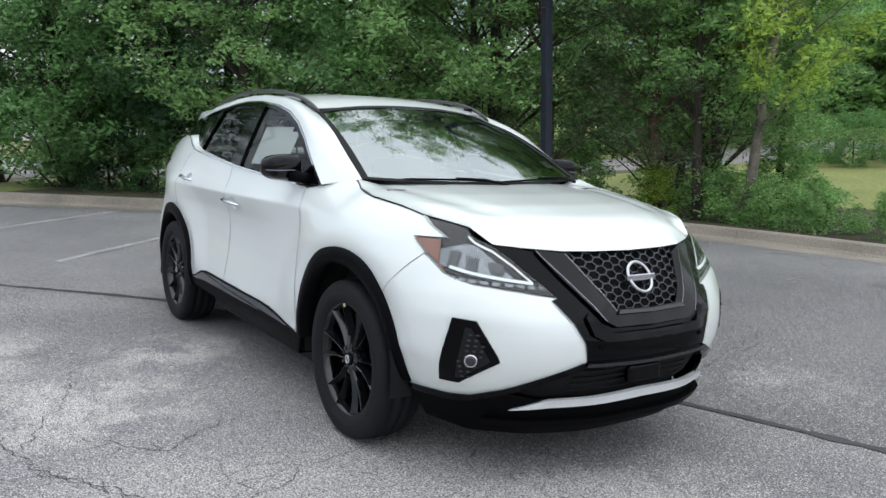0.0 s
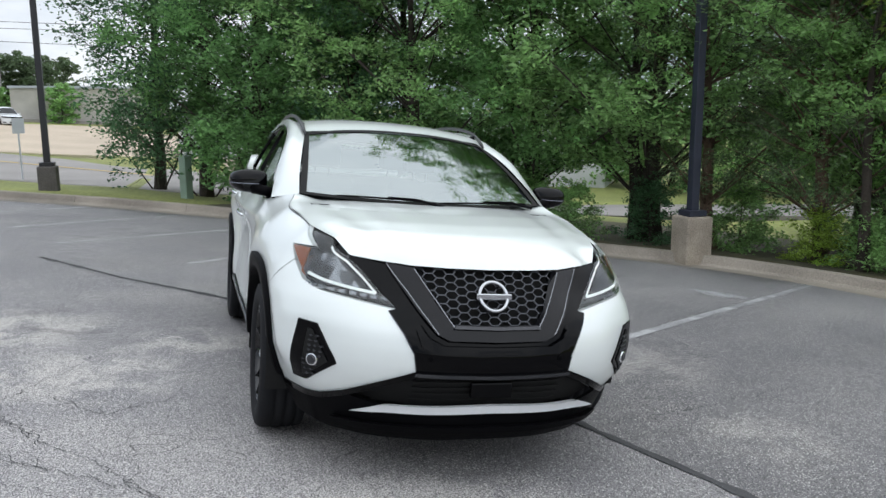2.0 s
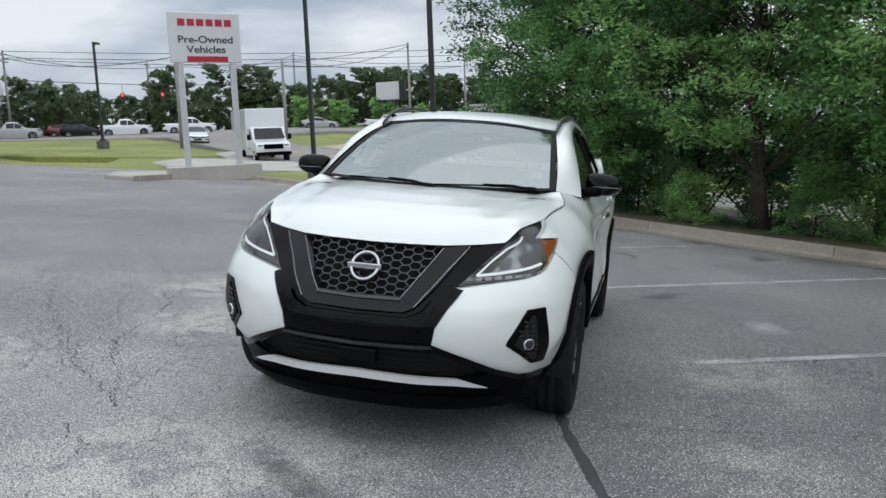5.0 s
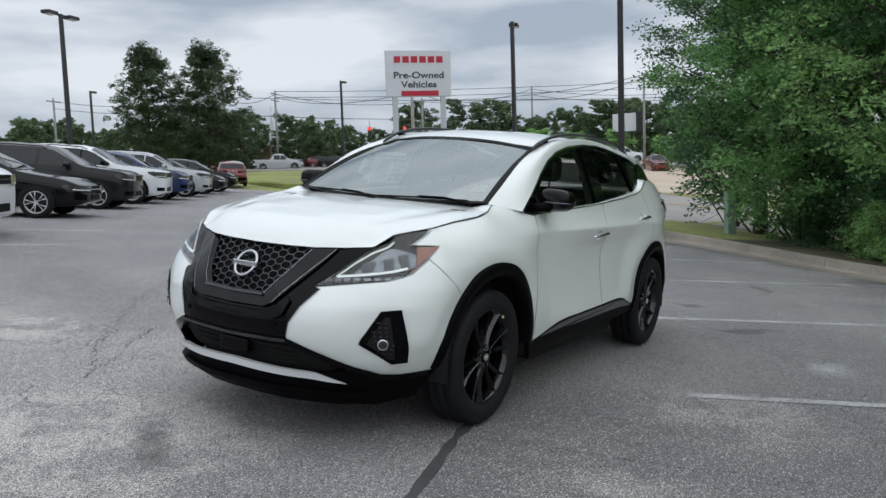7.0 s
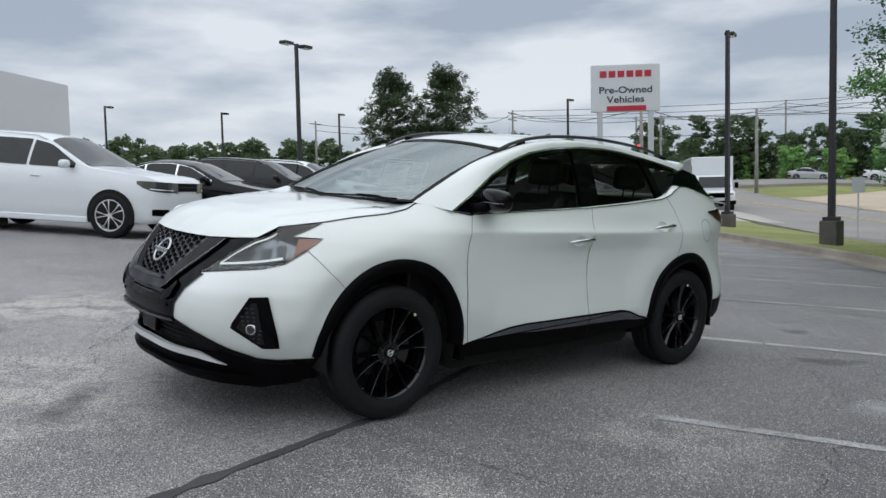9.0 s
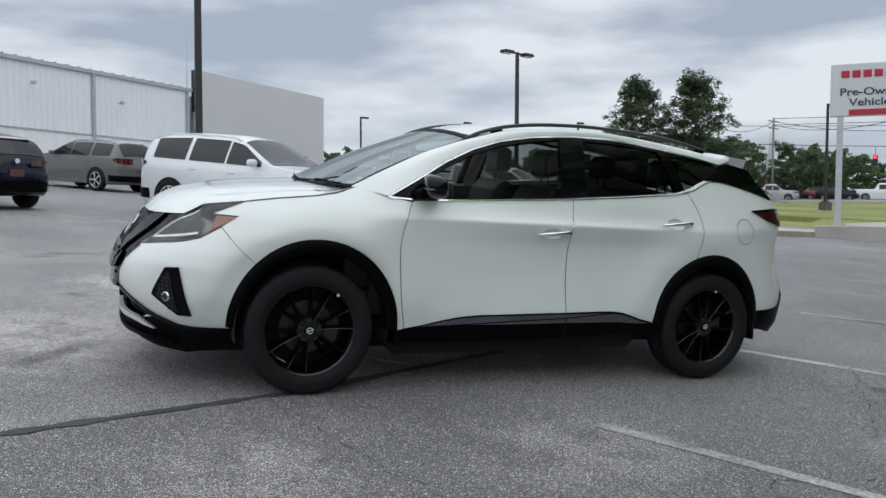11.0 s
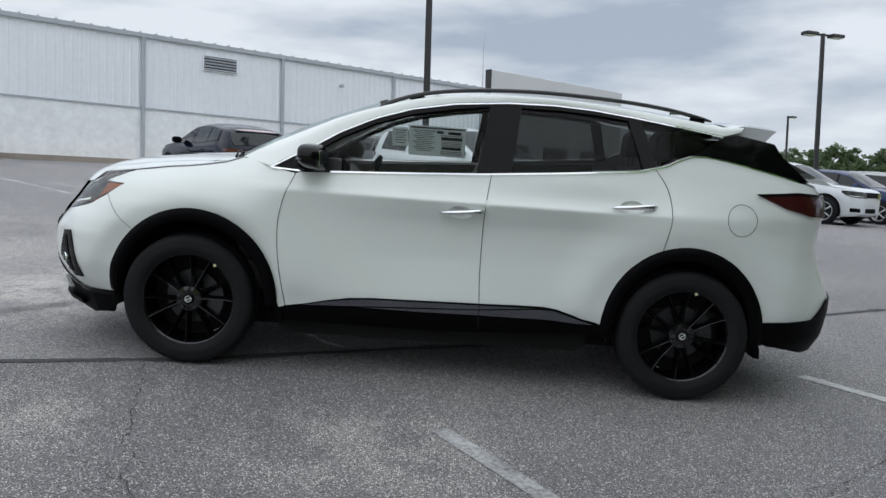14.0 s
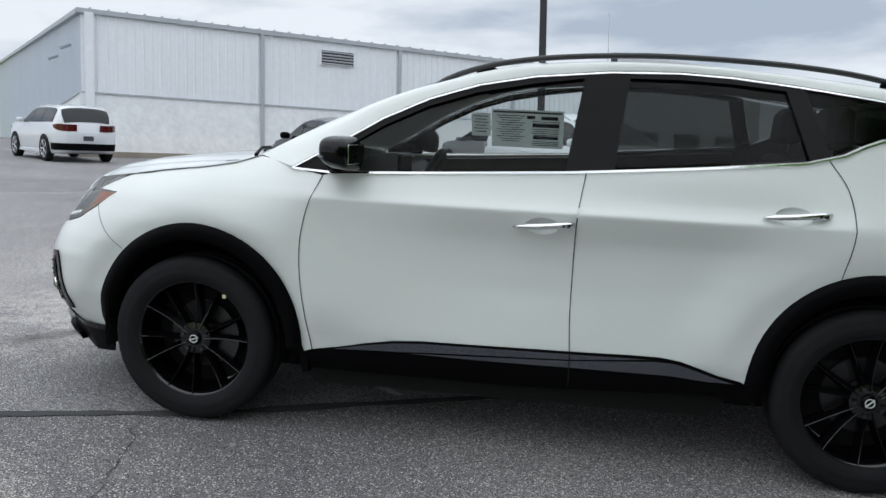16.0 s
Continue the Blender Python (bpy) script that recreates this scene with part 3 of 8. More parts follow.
box(bm, (0.12, DEEP / 2 + 0.15, (FLOOR_Z - 1 + LEDGE_Z) / 2), (0.3, DEEP - 0.3, LEDGE_Z - FLOOR_Z + 1))
part("block_base", bm, M["block"], building, "white painted split-face block wall")
bm = bmesh.new()
box(bm, (LONG / 2, 0.10, LEDGE_Z + 0.02), (LONG, 0.36, 0.05))
box(bm, (0.10, DEEP / 2 + 0.18, LEDGE_Z + 0.02), (0.36, DEEP - 0.36, 0.05))
part("ledge", bm, M["trim"], building)
bm = bmesh.new()
box(bm, (LONG / 2, -0.02, EAVE_Z - 0.06), (LONG + 0.3, 0.22, 0.16))
part("eave_gutter", bm, M["trim"], building)
bm = bmesh.new()
prism(bm, [(-0.1, EAVE_Z - 0.16), (-0.1, EAVE_Z + 0.0), (DEEP, EAVE_Z + DEEP * 0.082), (DEEP, EAVE_Z - 0.16 + DEEP * 0.082)], -0.16, 0.03, "yz")
part("rake_trim", bm, M["trim"], building)
bm = bmesh.new()
vs = [bm.verts.new(p) for p in ((-0.1, -0.1, EAVE_Z + 0.02), (LONG + 0.1, -0.1, EAVE_Z + 0.02), (LONG + 0.1, DEEP, EAVE_Z + 0.02 + DEEP * 0.082), (-0.1, DEEP, EAVE_Z + 0.02 + DEEP * 0.082))]
bm.faces.new(vs)
for k in range(int(LONG / 0.6)):
    box(bm, (0.3 + k * 0.6, 0.06, EAVE_Z + 0.05), (0.05, 0.32, 0.05))
part("roof", bm, M["roofing"], building, "standing-seam metal roof")
bm = bmesh.new()
box(bm, (LONG - 0.1, DEEP / 2 + 0.3, EAVE_Z / 2 + 0.7), (0.15, DEEP - 0.5, EAVE_Z - 1.6))
box(bm, (LONG / 2, DEEP, EAVE_Z / 2 + 1.7), (LONG, 0.15, EAVE_Z + 0.4))
part("rear_wall", bm, M["wall_metal"], building)
for k, x in enumerate((0.25, 6.4, 12.4, 18.4, LONG - 0.15)):
    bm = bmesh.new()
    box(bm, (x, -0.10, (EAVE_Z + FLOOR_Z - 0.2) / 2), (0.13 if k else 0.3, 0.10, EAVE_Z - FLOOR_Z))
    part("downspout", bm, M["trim"] if k else M["wall_metal"], building, bevel=0.01)
bm = bmesh.new()
box(bm, (9.55, -0.05, 6.22), (1.5, 0.06, 0.62))
vent = part("vent", bm, M["wall_metal"], building, "louvred wall vent")
for k in range(5):
    bm = bmesh.new()
    box(bm, (0, 0, 0), (1.38, 0.05, 0.04), Matrix.Translation((9.55, -0.09, 5.98 + k * 0.115)) @ pose(0, 0, 0, -35, 0, 0))
    part("slat", bm, M["trim"], vent)
bm = bmesh.new()
box(bm, (9.55, -0.084, 6.22), (1.4, 0.004, 0.56))
part("vent_opening", bm, M["dark_metal"], vent)

# Wall lamps on short brackets.
for x, z in ((15.3, 6.0), (19.8, 5.7)):
    bm = bmesh.new()
    cyl(bm, (x, -0.03, z), (x, -0.22, z + 0.05), 0.02, seg=8)
    bk_ = part("lamp_bracket", bm, M["trim"], building)
    bm = bmesh.new()
    box(bm, (x, -0.28, z + 0.02), (0.18, 0.16, 0.14))
    part("wall_lamp", bm, M["trim"], bk_, "grey wall lamp", bevel=0.03)
for y, z in ((2.2, 6.1), (6.0, 6.2)):
    bm = bmesh.new()
    cyl(bm, (-0.03, y, z), (-0.4, y, z - 0.15), 0.06, 0.09, seg=10)
    part("wall_lamp", bm, M["trim"], building, "grey wall lamp")

# Showroom block with a flat parapet, at the end of the metal wall.
SH0 = ENDING + along * 0.3 - away * 0.35
showroom = empty("showroom", Matrix(((along.x, away.x, 0, SH0.x), (along.y, away.y, 0, SH0.y), (0, 0, 1, 0), (0, 0, 0, 1))), "grey flat-roofed showroom with plain parapet", "building")
bm = bmesh.new()
box(bm, (5.6, 0.15, 4.6), (11.2, 0.3, 6.7))
part("wall", bm, M["stucco"], showroom, bevel=0.02)
bm = bmesh.new()
box(bm, (5.7, 9, 3.6), (11.0, 17.2, 6.2))
part("hall", bm, M["stucco"], showroom)
bm = bmesh.new()
box(bm, (-0.07, 0.15, 6.9), (0.12, 0.34, 2.1))
part("parapet_edge", bm, M["dark_metal"], showroom)
bm = bmesh.new()
cyl(bm, (0.5, 1.2, 7.0), (0.5, 1.2, 10.2), 0.03, 0.012, 8)
part("antenna", bm, M["galv"], showroom)
for x in (2.0, 5.2, 8.4):
    bm = bmesh.new()
    box(bm, (x, -0.02, 3.1), (1.9, 0.08, 2.1))
    w = part("window", bm, M["dark_metal"], showroom)

# ---- woods ----
def leaves(rng, centres, radii, per, size, flat=0.55, slim=0.42):
    """Leaf blades in flattened sprays round twig ends: one quad each, facing mostly upwards."""
    n = len(centres) * per
    c = np.repeat(np.array(centres), per, 0)
    r = np.repeat(np.array(radii), per)[:, None]
    d = rng.normal(size=(n, 3))
    d /= np.linalg.norm(d, axis=1)[:, None]
    p = c + d * r * (rng.random((n, 1)) ** 0.5) * np.array((1, 1, flat))
    p[:, 2] -= 0.35 * (r[:, 0]) * (np.linalg.norm((p - c)[:, :2], axis=1) / r[:, 0]) ** 2
    a = rng.normal(size=(n, 3))
    a[:, 2] = a[:, 2] * 0.45 - 0.25
    a /= np.linalg.norm(a, axis=1)[:, None]
    b = np.cross(a, rng.normal(size=(n, 3)) * 0.6 + np.array((0, 0, 0.35)))
    b /= np.linalg.norm(b, axis=1)[:, None] + 1e-9
    s = size * (0.55 + 0.9 * rng.random((n, 1)))
    return np.stack([p - a * s, p + b * s * slim, p + a * s, p - b * s * slim], 1).reshape(-1, 3)


def leaf_mesh(name, v, material):
    me = bpy.data.meshes.new(name)
    n = len(v) // 4
    me.vertices.add(len(v))
    me.vertices.foreach_set("co", v.astype(np.float32).ravel())
    me.loops.add(len(v))
    me.loops.foreach_set("vertex_index", np.arange(len(v), dtype=np.int32))
    me.polygons.add(n)
    me.polygons.foreach_set("loop_start", np.arange(0, len(v), 4, dtype=np.int32))
    me.materials.append(material)
    me.update(calc_edges=True)
    me.validate()
    return me


def tree(seed, tall, spread, first, leaf, limbs, twigs, per, size, kind="broad", spray=0.16, girth=1.0, lean=0.05, bark="bark"):
    """Trunk, limbs and twigs in one mesh, crown of leaves in another; stands at the origin."""
    rng = np.random.default_rng(seed)
    rnd = random.Random(seed)
    bm = bmesh.new()
    tilt = Vector((rnd.uniform(-lean, lean), rnd.uniform(-lean, lean), 0))
    path = [Vector((0, 0, -0.3)) + tilt * (k * tall / 8) + Vector((rnd.uniform(-1, 1), rnd.uniform(-1, 1), 0)) * 0.008 * tall * (k > 0) + Vector((0, 0, k * tall * 0.95 / 8)) for k in range(9)]
    base = (0.012 * tall + 0.03) * girth
    tube(bm, path, [base * (1.3 if k == 0 else 1 - 0.11 * k) for k in range(9)], 9)
    centres, radii = [], []
    for k in range(limbs):
        u = (k + rnd.random()) / limbs
        z = tall * (first + (1.02 - first) * u)
        if kind == "pine":
            wide = spread * (0.30 + 0.75 * math.sin(math.pi * min(1, u * 0.82 + 0.22)))
        elif kind == "shrub":
            wide = spread * math.sqrt(max(0.05, 1 - u * u))
        else:
            wide = spread * (0.5 + 0.55 * math.sin(math.pi * (0.12 + 0.76 * u)))
        ang = k * 2.399 + rnd.uniform(-0.6, 0.6)
        reach = wide * rnd.uniform(0.55, 1.1)
        j = min(7, max(0, int((z - (0.35 if kind == "broad" else 0.1) * reach) / (tall * 0.95 / 8))))
        start = path[j]
        tip = start + Vector((math.cos(ang) * reach, math.sin(ang) * reach, z - start.z))
        mid = start.lerp(tip, 0.55) + Vector((rnd.uniform(-0.1, 0.1), rnd.uniform(-0.1, 0.1), rnd.uniform(0, 0.15))) * reach
        thick = base * (0.17 if kind == "broad" else 0.2) * (1.1 - 0.6 * u)
        tube(bm, [start, mid, tip], [thick, thick * 0.6, thick * 0.15], 5, caps=False)
        for q in range(twigs):
            f = 0.38 + 0.66 * (q + rnd.random()) / twigs
            p = start.lerp(mid, f / 0.55) if f < 0.55 else mid.lerp(tip, (f - 0.55) / 0.45)
            side = Vector((rnd.gauss(0, 1), rnd.gauss(0, 1), rnd.gauss(0.1, 0.5))) * spread * 0.12 * (1.2 - 0.5 * f)
            end = p + side
            if q % 2 == 0:
                tube(bm, [p, end], [thick * 0.3, thick * 0.1], 3, caps=False)
            centres.append(tuple(end))
            radii.append(spread * spray * rnd.uniform(0.65, 1.3))
    v = leaves(rng, centres, radii, per, size, 0.5 if kind != "pine" else 0.6, 0.42 if kind != "pine" else 0.22)
    root = empty("tree")
    part("trunk", bm, M[bark], root, smooth=True)
    crown = new("crown", leaf_mesh("crown", v, leaf))
    crown.parent = root
    return root


def put_tree(proto, used, x, y, turn, scale, label, category="tree", group="", dz=0.0):
    m = Matrix.Translation((x, y, ground_z(x, y) + dz)) @ pose(0, 0, 0, 0, 0, turn) @ Matrix.Diagonal((scale, scale, scale, 1))
    if proto in used:
        ob = copy_thing(proto, Matrix.Translation((x, y, ground_z(x, y) + dz)) @ pose(0, 0, 0, 0, 0, turn))
        ob.scale = (scale,) * 3
    else:
        used.append(proto)
        ob = proto
        ob.matrix_world = m
    tagged(ob, label, category, group)
    return ob


used = []


def in_gap(x, y):
    """The break in the woods through which the far lawn shows."""
    return 114.5 < math.degrees(math.atan2(y + 2.43, x - 3.22)) < 122.6



def drop_unused(protos):
    for root in protos:
        if root not in used:
            for ob in list(root.children) + [root]:
                bpy.data.objects.remove(ob)


M["bark_red"] = mat("reddish_bark", (0.13, 0.085, 0.06), rough=0.95, var=0.5, scale=4, fine=25, bump=0.8)
M["bark_pale"] = mat("pale_bark", (0.16, 0.14, 0.115), rough=0.95, var=0.5, scale=4, fine=25, bump=0.8)
BROAD = [tree(11, 10.0, 3.1, 0.15, M["leaf_a"], 54, 9, 100, 0.050, spray=0.15), tree(12, 11.0, 3.2, 0.19, M["leaf_b"], 52, 9, 100, 0.050, spray=0.15), tree(13, 9.0, 2.9, 0.12, M["leaf_a"], 52, 9, 100, 0.050, spray=0.15)]
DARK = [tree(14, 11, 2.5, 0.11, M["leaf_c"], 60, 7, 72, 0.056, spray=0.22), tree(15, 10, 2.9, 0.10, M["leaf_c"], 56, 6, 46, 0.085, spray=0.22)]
THIN = [tree(16, 8.5, 2.0, 0.30, M["leaf_b"], 34, 7, 80, 0.048, girth=0.75), tree(17, 8.0, 2.2, 0.34, M["leaf_lime"], 26, 6, 80, 0.048, girth=0.8, lean=0.3, bark="bark_pale")]
SHRUB = [tree(21, 2.0, 1.25, 0.02, M["leaf_b"], 26, 5, 55, 0.05, "shrub", 0.26), tree(22, 2.6, 1.4, 0.02, M["leaf_a"], 30, 5, 55, 0.052, "shrub", 0.26), tree(23, 2.3, 1.3, 0.02, M["leaf_c"], 28, 5, 55, 0.05, "shrub", 0.26)]
LIME = [tree(24, 1.9, 1.2, 0.02, M["leaf_lime"], 26, 5, 55, 0.05, "shrub", 0.28), tree(25, 1.5, 1.3, 0.02, M["leaf_b"], 24, 5, 55, 0.048, "shrub", 0.28)]
rw = random.Random(5)


def off_kerb(i, d):
    p, t = KERB[i], (KERB[i + 1] - KERB[i]).normalized()
    return p + Vector((-t.y, t.x, 0)) * d


# Bare, shaded soil with litter under the trees.
near = [i for i in range(len(KERB) - 1) if -14.5 < KERB[i].x < -0.8]
soil = [off_kerb(i, 0.25) for i in near] + [off_kerb(i, 9.0) for i in near[::-4]]
woods = [i for i in near if KERB[i].x < -6.9]
tagged(patch("woodland_floor", [(p.x, p.y) for p in soil[:len(near)]] + [(p.x, p.y) for p in (off_kerb(near[-1], 7), off_kerb(near[len(near) // 2], 8), off_kerb(near[0], 7))], M["earth"], 0.165, 1.0), "dark leaf-strewn soil under the trees", "soil", kind="structure")
# Junipers stand behind the navy lamp post.
JUNIPER = [tree(31, 9.5, 2.0, 0.16, M["juniper"], 84, 6, 60, 0.045, "pine", 0.16, girth=0.9, bark="bark_red"), tree(32, 8.6, 2.2, 0.12, M["juniper"], 80, 6, 60, 0.045, "pine", 0.17, bark="bark_red")]
for k, (x, y, turn, size_) in enumerate(((-8.9, 8.2, 10, 1.0), (-7.3, 9.3, 80, 1.05))):
    put_tree(JUNIPER[k % 2], used, x, y, turn, size_, "dark juniper with reddish trunk behind the kerb", "tree", "trees along the kerb")
for k, (x, y, turn, size_) in enumerate(((-8.1, 11.6, 30, 0.95), (-10.4, 7.4, 150, 0.9), (-9.9, 12.6, 260, 1.0), (-6.9, 10.6, 90, 0.8), (-14.9, 3.8, 45, 1.05), (-13.3, 5.8, 190, 1.0), (-16.6, 1.9, 310, 1.0))):
    put_tree(BROAD[(1, 1, 0, 1, 2, 2, 2)[k]], used, x, y, turn, size_, "light green leafy tree behind the kerb", "tree", "trees along the kerb")
# Trees follow the kerb, some rows deep.
for row, (d0, step) in enumerate(((2.3, 4), (4.8, 4), (8.0, 6))):
    for i in range(row, len(woods), step):
        q = off_kerb(woods[i], d0 + rw.uniform(-0.5, 0.7))
        if row and -0.72 * (q.x + 24.7) + 0.70 * (q.y + 4.9) > -2:
            continue
        if row == 2 and q.x > -13:
            continue
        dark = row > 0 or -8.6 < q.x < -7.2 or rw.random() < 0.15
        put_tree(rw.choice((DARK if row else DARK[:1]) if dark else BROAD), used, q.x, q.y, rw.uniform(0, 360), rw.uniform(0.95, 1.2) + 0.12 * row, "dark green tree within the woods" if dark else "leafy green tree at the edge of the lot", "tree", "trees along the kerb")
for x, y, k in ((-20.9, -2.2, 1.0), (-18.1, -0.9, 1.05), (-16.4, 0.6, 1.1)):
    put_tree((DARK[0], BROAD[0], DARK[0])[int(-x) % 3], used, x, y, x * 40, k, "full green tree on the verge of the side street", "tree", "trees along the kerb")
for proto, x, y, turn in ((0, -6.1, 9.05, 40), (1, -5.35, 9.2, 0), (0, -8.2, 11.0, 200), (0, -6.9, 12.6, 120)):
    put_tree(THIN[proto], used, x, y, turn, 1.0, "slender light-leaved tree by the kerb" if proto == 0 else "leaning pale-barked tree by the kerb", "tree")
for i in range(0, len(near), 2):
    light = KERB[near[i]].x > -7.0
    q = off_kerb(near[i], rw.uniform(0.9, 1.7) if light else rw.uniform(1.0, 2.6))
    if (q - Vector((-8.15, 7.35, 0))).length > 1.2:
        put_tree(rw.choice(LIME + SHRUB[:1] if light else SHRUB), used, q.x, q.y, rw.uniform(0, 360), rw.uniform(0.36, 0.5) if in_gap(q.x, q.y) else rw.uniform(0.45, 0.75), "bright yellow-green bush by the kerb" if light else "leafy green shrub under the trees", "shrub", "undergrowth along the kerb")
    if light:
        q = off_kerb(near[i], rw.uniform(2.2, 4.5))
        put_tree(rw.choice(LIME + SHRUB), used, q.x, q.y, rw.uniform(0, 360), rw.uniform(0.34, 0.5) if in_gap(q.x, q.y) else rw.uniform(0.45, 0.75), "bright green bush on the bank", "shrub", "undergrowth along the kerb")

drop_unused(BROAD + DARK + THIN + SHRUB + LIME)

# ---- lamp posts ----
def lamp_post(x, y, tall, material, base, label, heads, turn=0.0, square=True):
    root = empty("street_lamp", Matrix.Translation(over(x, y, 0.12)) @ pose(0, 0, 0, 0, 0, turn), label, "street lamp", "lamp posts of the lot")
    bw, bh = base
    if bh:
        bm = bmesh.new()
        box(bm, (0, 0, bh / 2 - 0.2), (bw, bw, bh + 0.4))
        part("base", bm, M["base_concrete"] if material is M["navy_metal"] else M["concrete_dark"], root, "concrete base", bevel=0.03)
    bm = bmesh.new()
    box(bm, (0, 0, bh + 0.05), (0.34, 0.34, 0.10))
    part("foot_plate", bm, material, root, bevel=0.01)
    bm = bmesh.new()
    w = 0.075
    r = bmesh.ops.create_cone(bm, cap_ends=True, segments=4, radius1=w * 1.45, radius2=w * 1.2, depth=tall - bh)
    bmesh.ops.transform(bm, matrix=Matrix.Translation((0, 0, (tall + bh) / 2)) @ pose(0, 0, 0, 0, 0, 45), verts=r["verts"])
    part("pole", bm, material, root, bevel=0.01)
    for a in heads:
        hm = pose(0, 0, tall - 0.05, 0, 0, a)
        bm = bmesh.new()
        box(bm, (0.22, 0, 0.0), (0.34, 0.06, 0.07), hm)
        arm = part("arm", bm, material, root)
        bm = bmesh.new()
        vs = box(bm, (0.62, 0, 0.0), (0.56, 0.36, 0.13), hm)
        head = part("lamp_head", bm, material, root, bevel=0.03)
        bm = bmesh.new()
        box(bm, (0.64, 0, -0.07), (0.44, 0.28, 0.02), hm)
        part("lens", bm, M["lens"], head)
    return root


M["base_concrete"] = mat("rust_stained_concrete", (0.34, 0.29, 0.235), rough=0.9, var=0.5, scale=3, fine=40, bump=0.5)
M["concrete_dark"] = mat("dark_stained_concrete", (0.10, 0.09, 0.085), rough=0.9, var=0.4, scale=2, fine=30, bump=0.3)
lamp_post(-7.75, 6.95, 7.6, M["navy_metal"], (0.50, 0.72), "navy steel lamp post on tall concrete base", (0,))
lamp_post(-18.75, -4.8, 7.2, M["dark_metal"], (0.46, 0.66), "black steel lamp post on concrete base", (60,))
lamp_post(-25.05, -11.35, 7.25, M["dark_metal"], (0.46, 0.5), "black steel lamp post on concrete base", (200,))
lamp_post(-15.3, -25.5, 6.65, M["dark_metal"], (0.6, 0.6), "black lamp post with two heads", (20, 200))
lamp_post(-0.85, -12.9, 8.4, M["dark_metal"], (0.6, 0.6), "black steel lamp post among parked cars", (20, 200))

# ---- dealer sign ----
def text_part(name, body, size, m, material, parent, depth=0.01, bold=0.0):
    cu = bpy.data.curves.new(name, "FONT")
    cu.body, cu.size, cu.align_x, cu.align_y, cu.extrude, cu.offset = body, size, "CENTER", "CENTER", depth, bold
    tmp = bpy.data.objects.new(name, cu)
    scene.collection.objects.link(tmp)
    me = bpy.data.meshes.new_from_object(tmp.evaluated_get(bpy.context.evaluated_depsgraph_get()))
    bpy.data.objects.remove(tmp)
    bpy.data.curves.remove(cu)
    me.materials.clear()
    me.materials.append(material)
    ob = new(name, me)
    ob.parent = parent
    ob.matrix_local = m
    return ob


SG = (LOT @ Vector((-22.16, -16.13, 5.6)) + LOT @ Vector((-24.06, -14.3, 5.9))) / 2
sign = empty("dealer_sign", Matrix.Translation((SG.x, SG.y, 0)) @ pose(0, 0, 0, 0, 0, 90 + 43.5), "grey pylon sign on two steel posts", "sign")
bm = bmesh.new()
box(bm, (0, 0.12, 5.18), (2.62, 0.24, 1.82))
panel = part("sign_panel", bm, M["sign_white"], sign, "white sign face", bevel=0.03)
text_part("lettering", "Pre-Owned", 0.36, Matrix.Translation((0, -0.004, 5.10)) @ pose(0, 0, 0, 90, 0, 0) @ Matrix.Diagonal((1.2, 1, 1, 1)), M["ink"], panel, bold=0.006)
text_part("lettering", "Vehicles", 0.36, Matrix.Translation((0, -0.004, 4.74)) @ pose(0, 0, 0, 90, 0, 0) @ Matrix.Diagonal((1.2, 1, 1, 1)), M["ink"], panel, bold=0.006)
bm = bmesh.new()
for k in range(6):
    box(bm, (-0.85 + k * 0.34, -0.006, 5.72), (0.26, 0.012, 0.25))
part("brand_bars", bm, M["red"], panel)
bm = bmesh.new()
box(bm, (0.03, -0.006, 4.40), (1.5, 0.012, 0.20))
part("red_band", bm, M["red"], panel)
for s in (-0.97, 0.97):
    bm = bmesh.new()
    box(bm, (s, 0.12, 2.1), (0.20, 0.20, 4.4))
    part("post", bm, M["galv"], sign, bevel=0.01)
bm = bmesh.new()
box(bm, (0, 0.12, 0.15), (3.4, 1.0, 0.6))
part("footing", bm, M["pale_concrete"], sign, bevel=0.03)

# ---- the crossover: its surfaces, in the car's own frame (x ahead of the front axle, y to the left, z over the ground) ----
PLAN = [(1.042, 0.0), (1.036, 0.2), (1.012, 0.34), (0.94, 0.527), (0.86, 0.655), (0.728, 0.803), (0.59, 0.862), (0.317, 0.907), (0.0, 0.932), (-0.5, 0.947), (-1.4, 0.952), (-2.3, 0.952), (-2.825, 0.948),
        (-3.2, 0.922), (-3.46, 0.86), (-3.645, 0.75), (-3.76, 0.595), (-3.83, 0.40), (-3.865, 0.2), (-3.875, 0.0)]


def plan_table():
    p = [(PLAN[1][0], -PLAN[1][1])] + PLAN + [(PLAN[-2][0], -PLAN[-2][1])]
    out = []
    for i in range(1, len(p) - 2):
        for k in range(24):
            u = k / 24
            q = []
            for c in (0, 1):
                p0, p1, p2, p3 = p[i - 1][c], p[i][c], p[i + 1][c], p[i + 2][c]
                q.append(0.5 * (2 * p1 + (p2 - p0) * u + (2 * p0 - 5 * p1 + 4 * p2 - p3) * u * u + (3 * p1 - p0 - 3 * p2 + p3) * u ** 3))
            out.append(q)
    out.append(list(PLAN[-1]))
    a = np.array(out)
    s = np.concatenate([[0], np.cumsum(np.linalg.norm(np.diff(a, axis=0), axis=1))])
    k = int(np.argmin(abs(a[:, 0])))
    s -= s[k]
    d = np.gradient(a, s, axis=0)
    n = np.stack([-d[:, 1], d[:, 0]], 1)
    n /= np.linalg.norm(n, axis=1)[:, None]
    return s, a, -n


PS, PA, PN = plan_table()
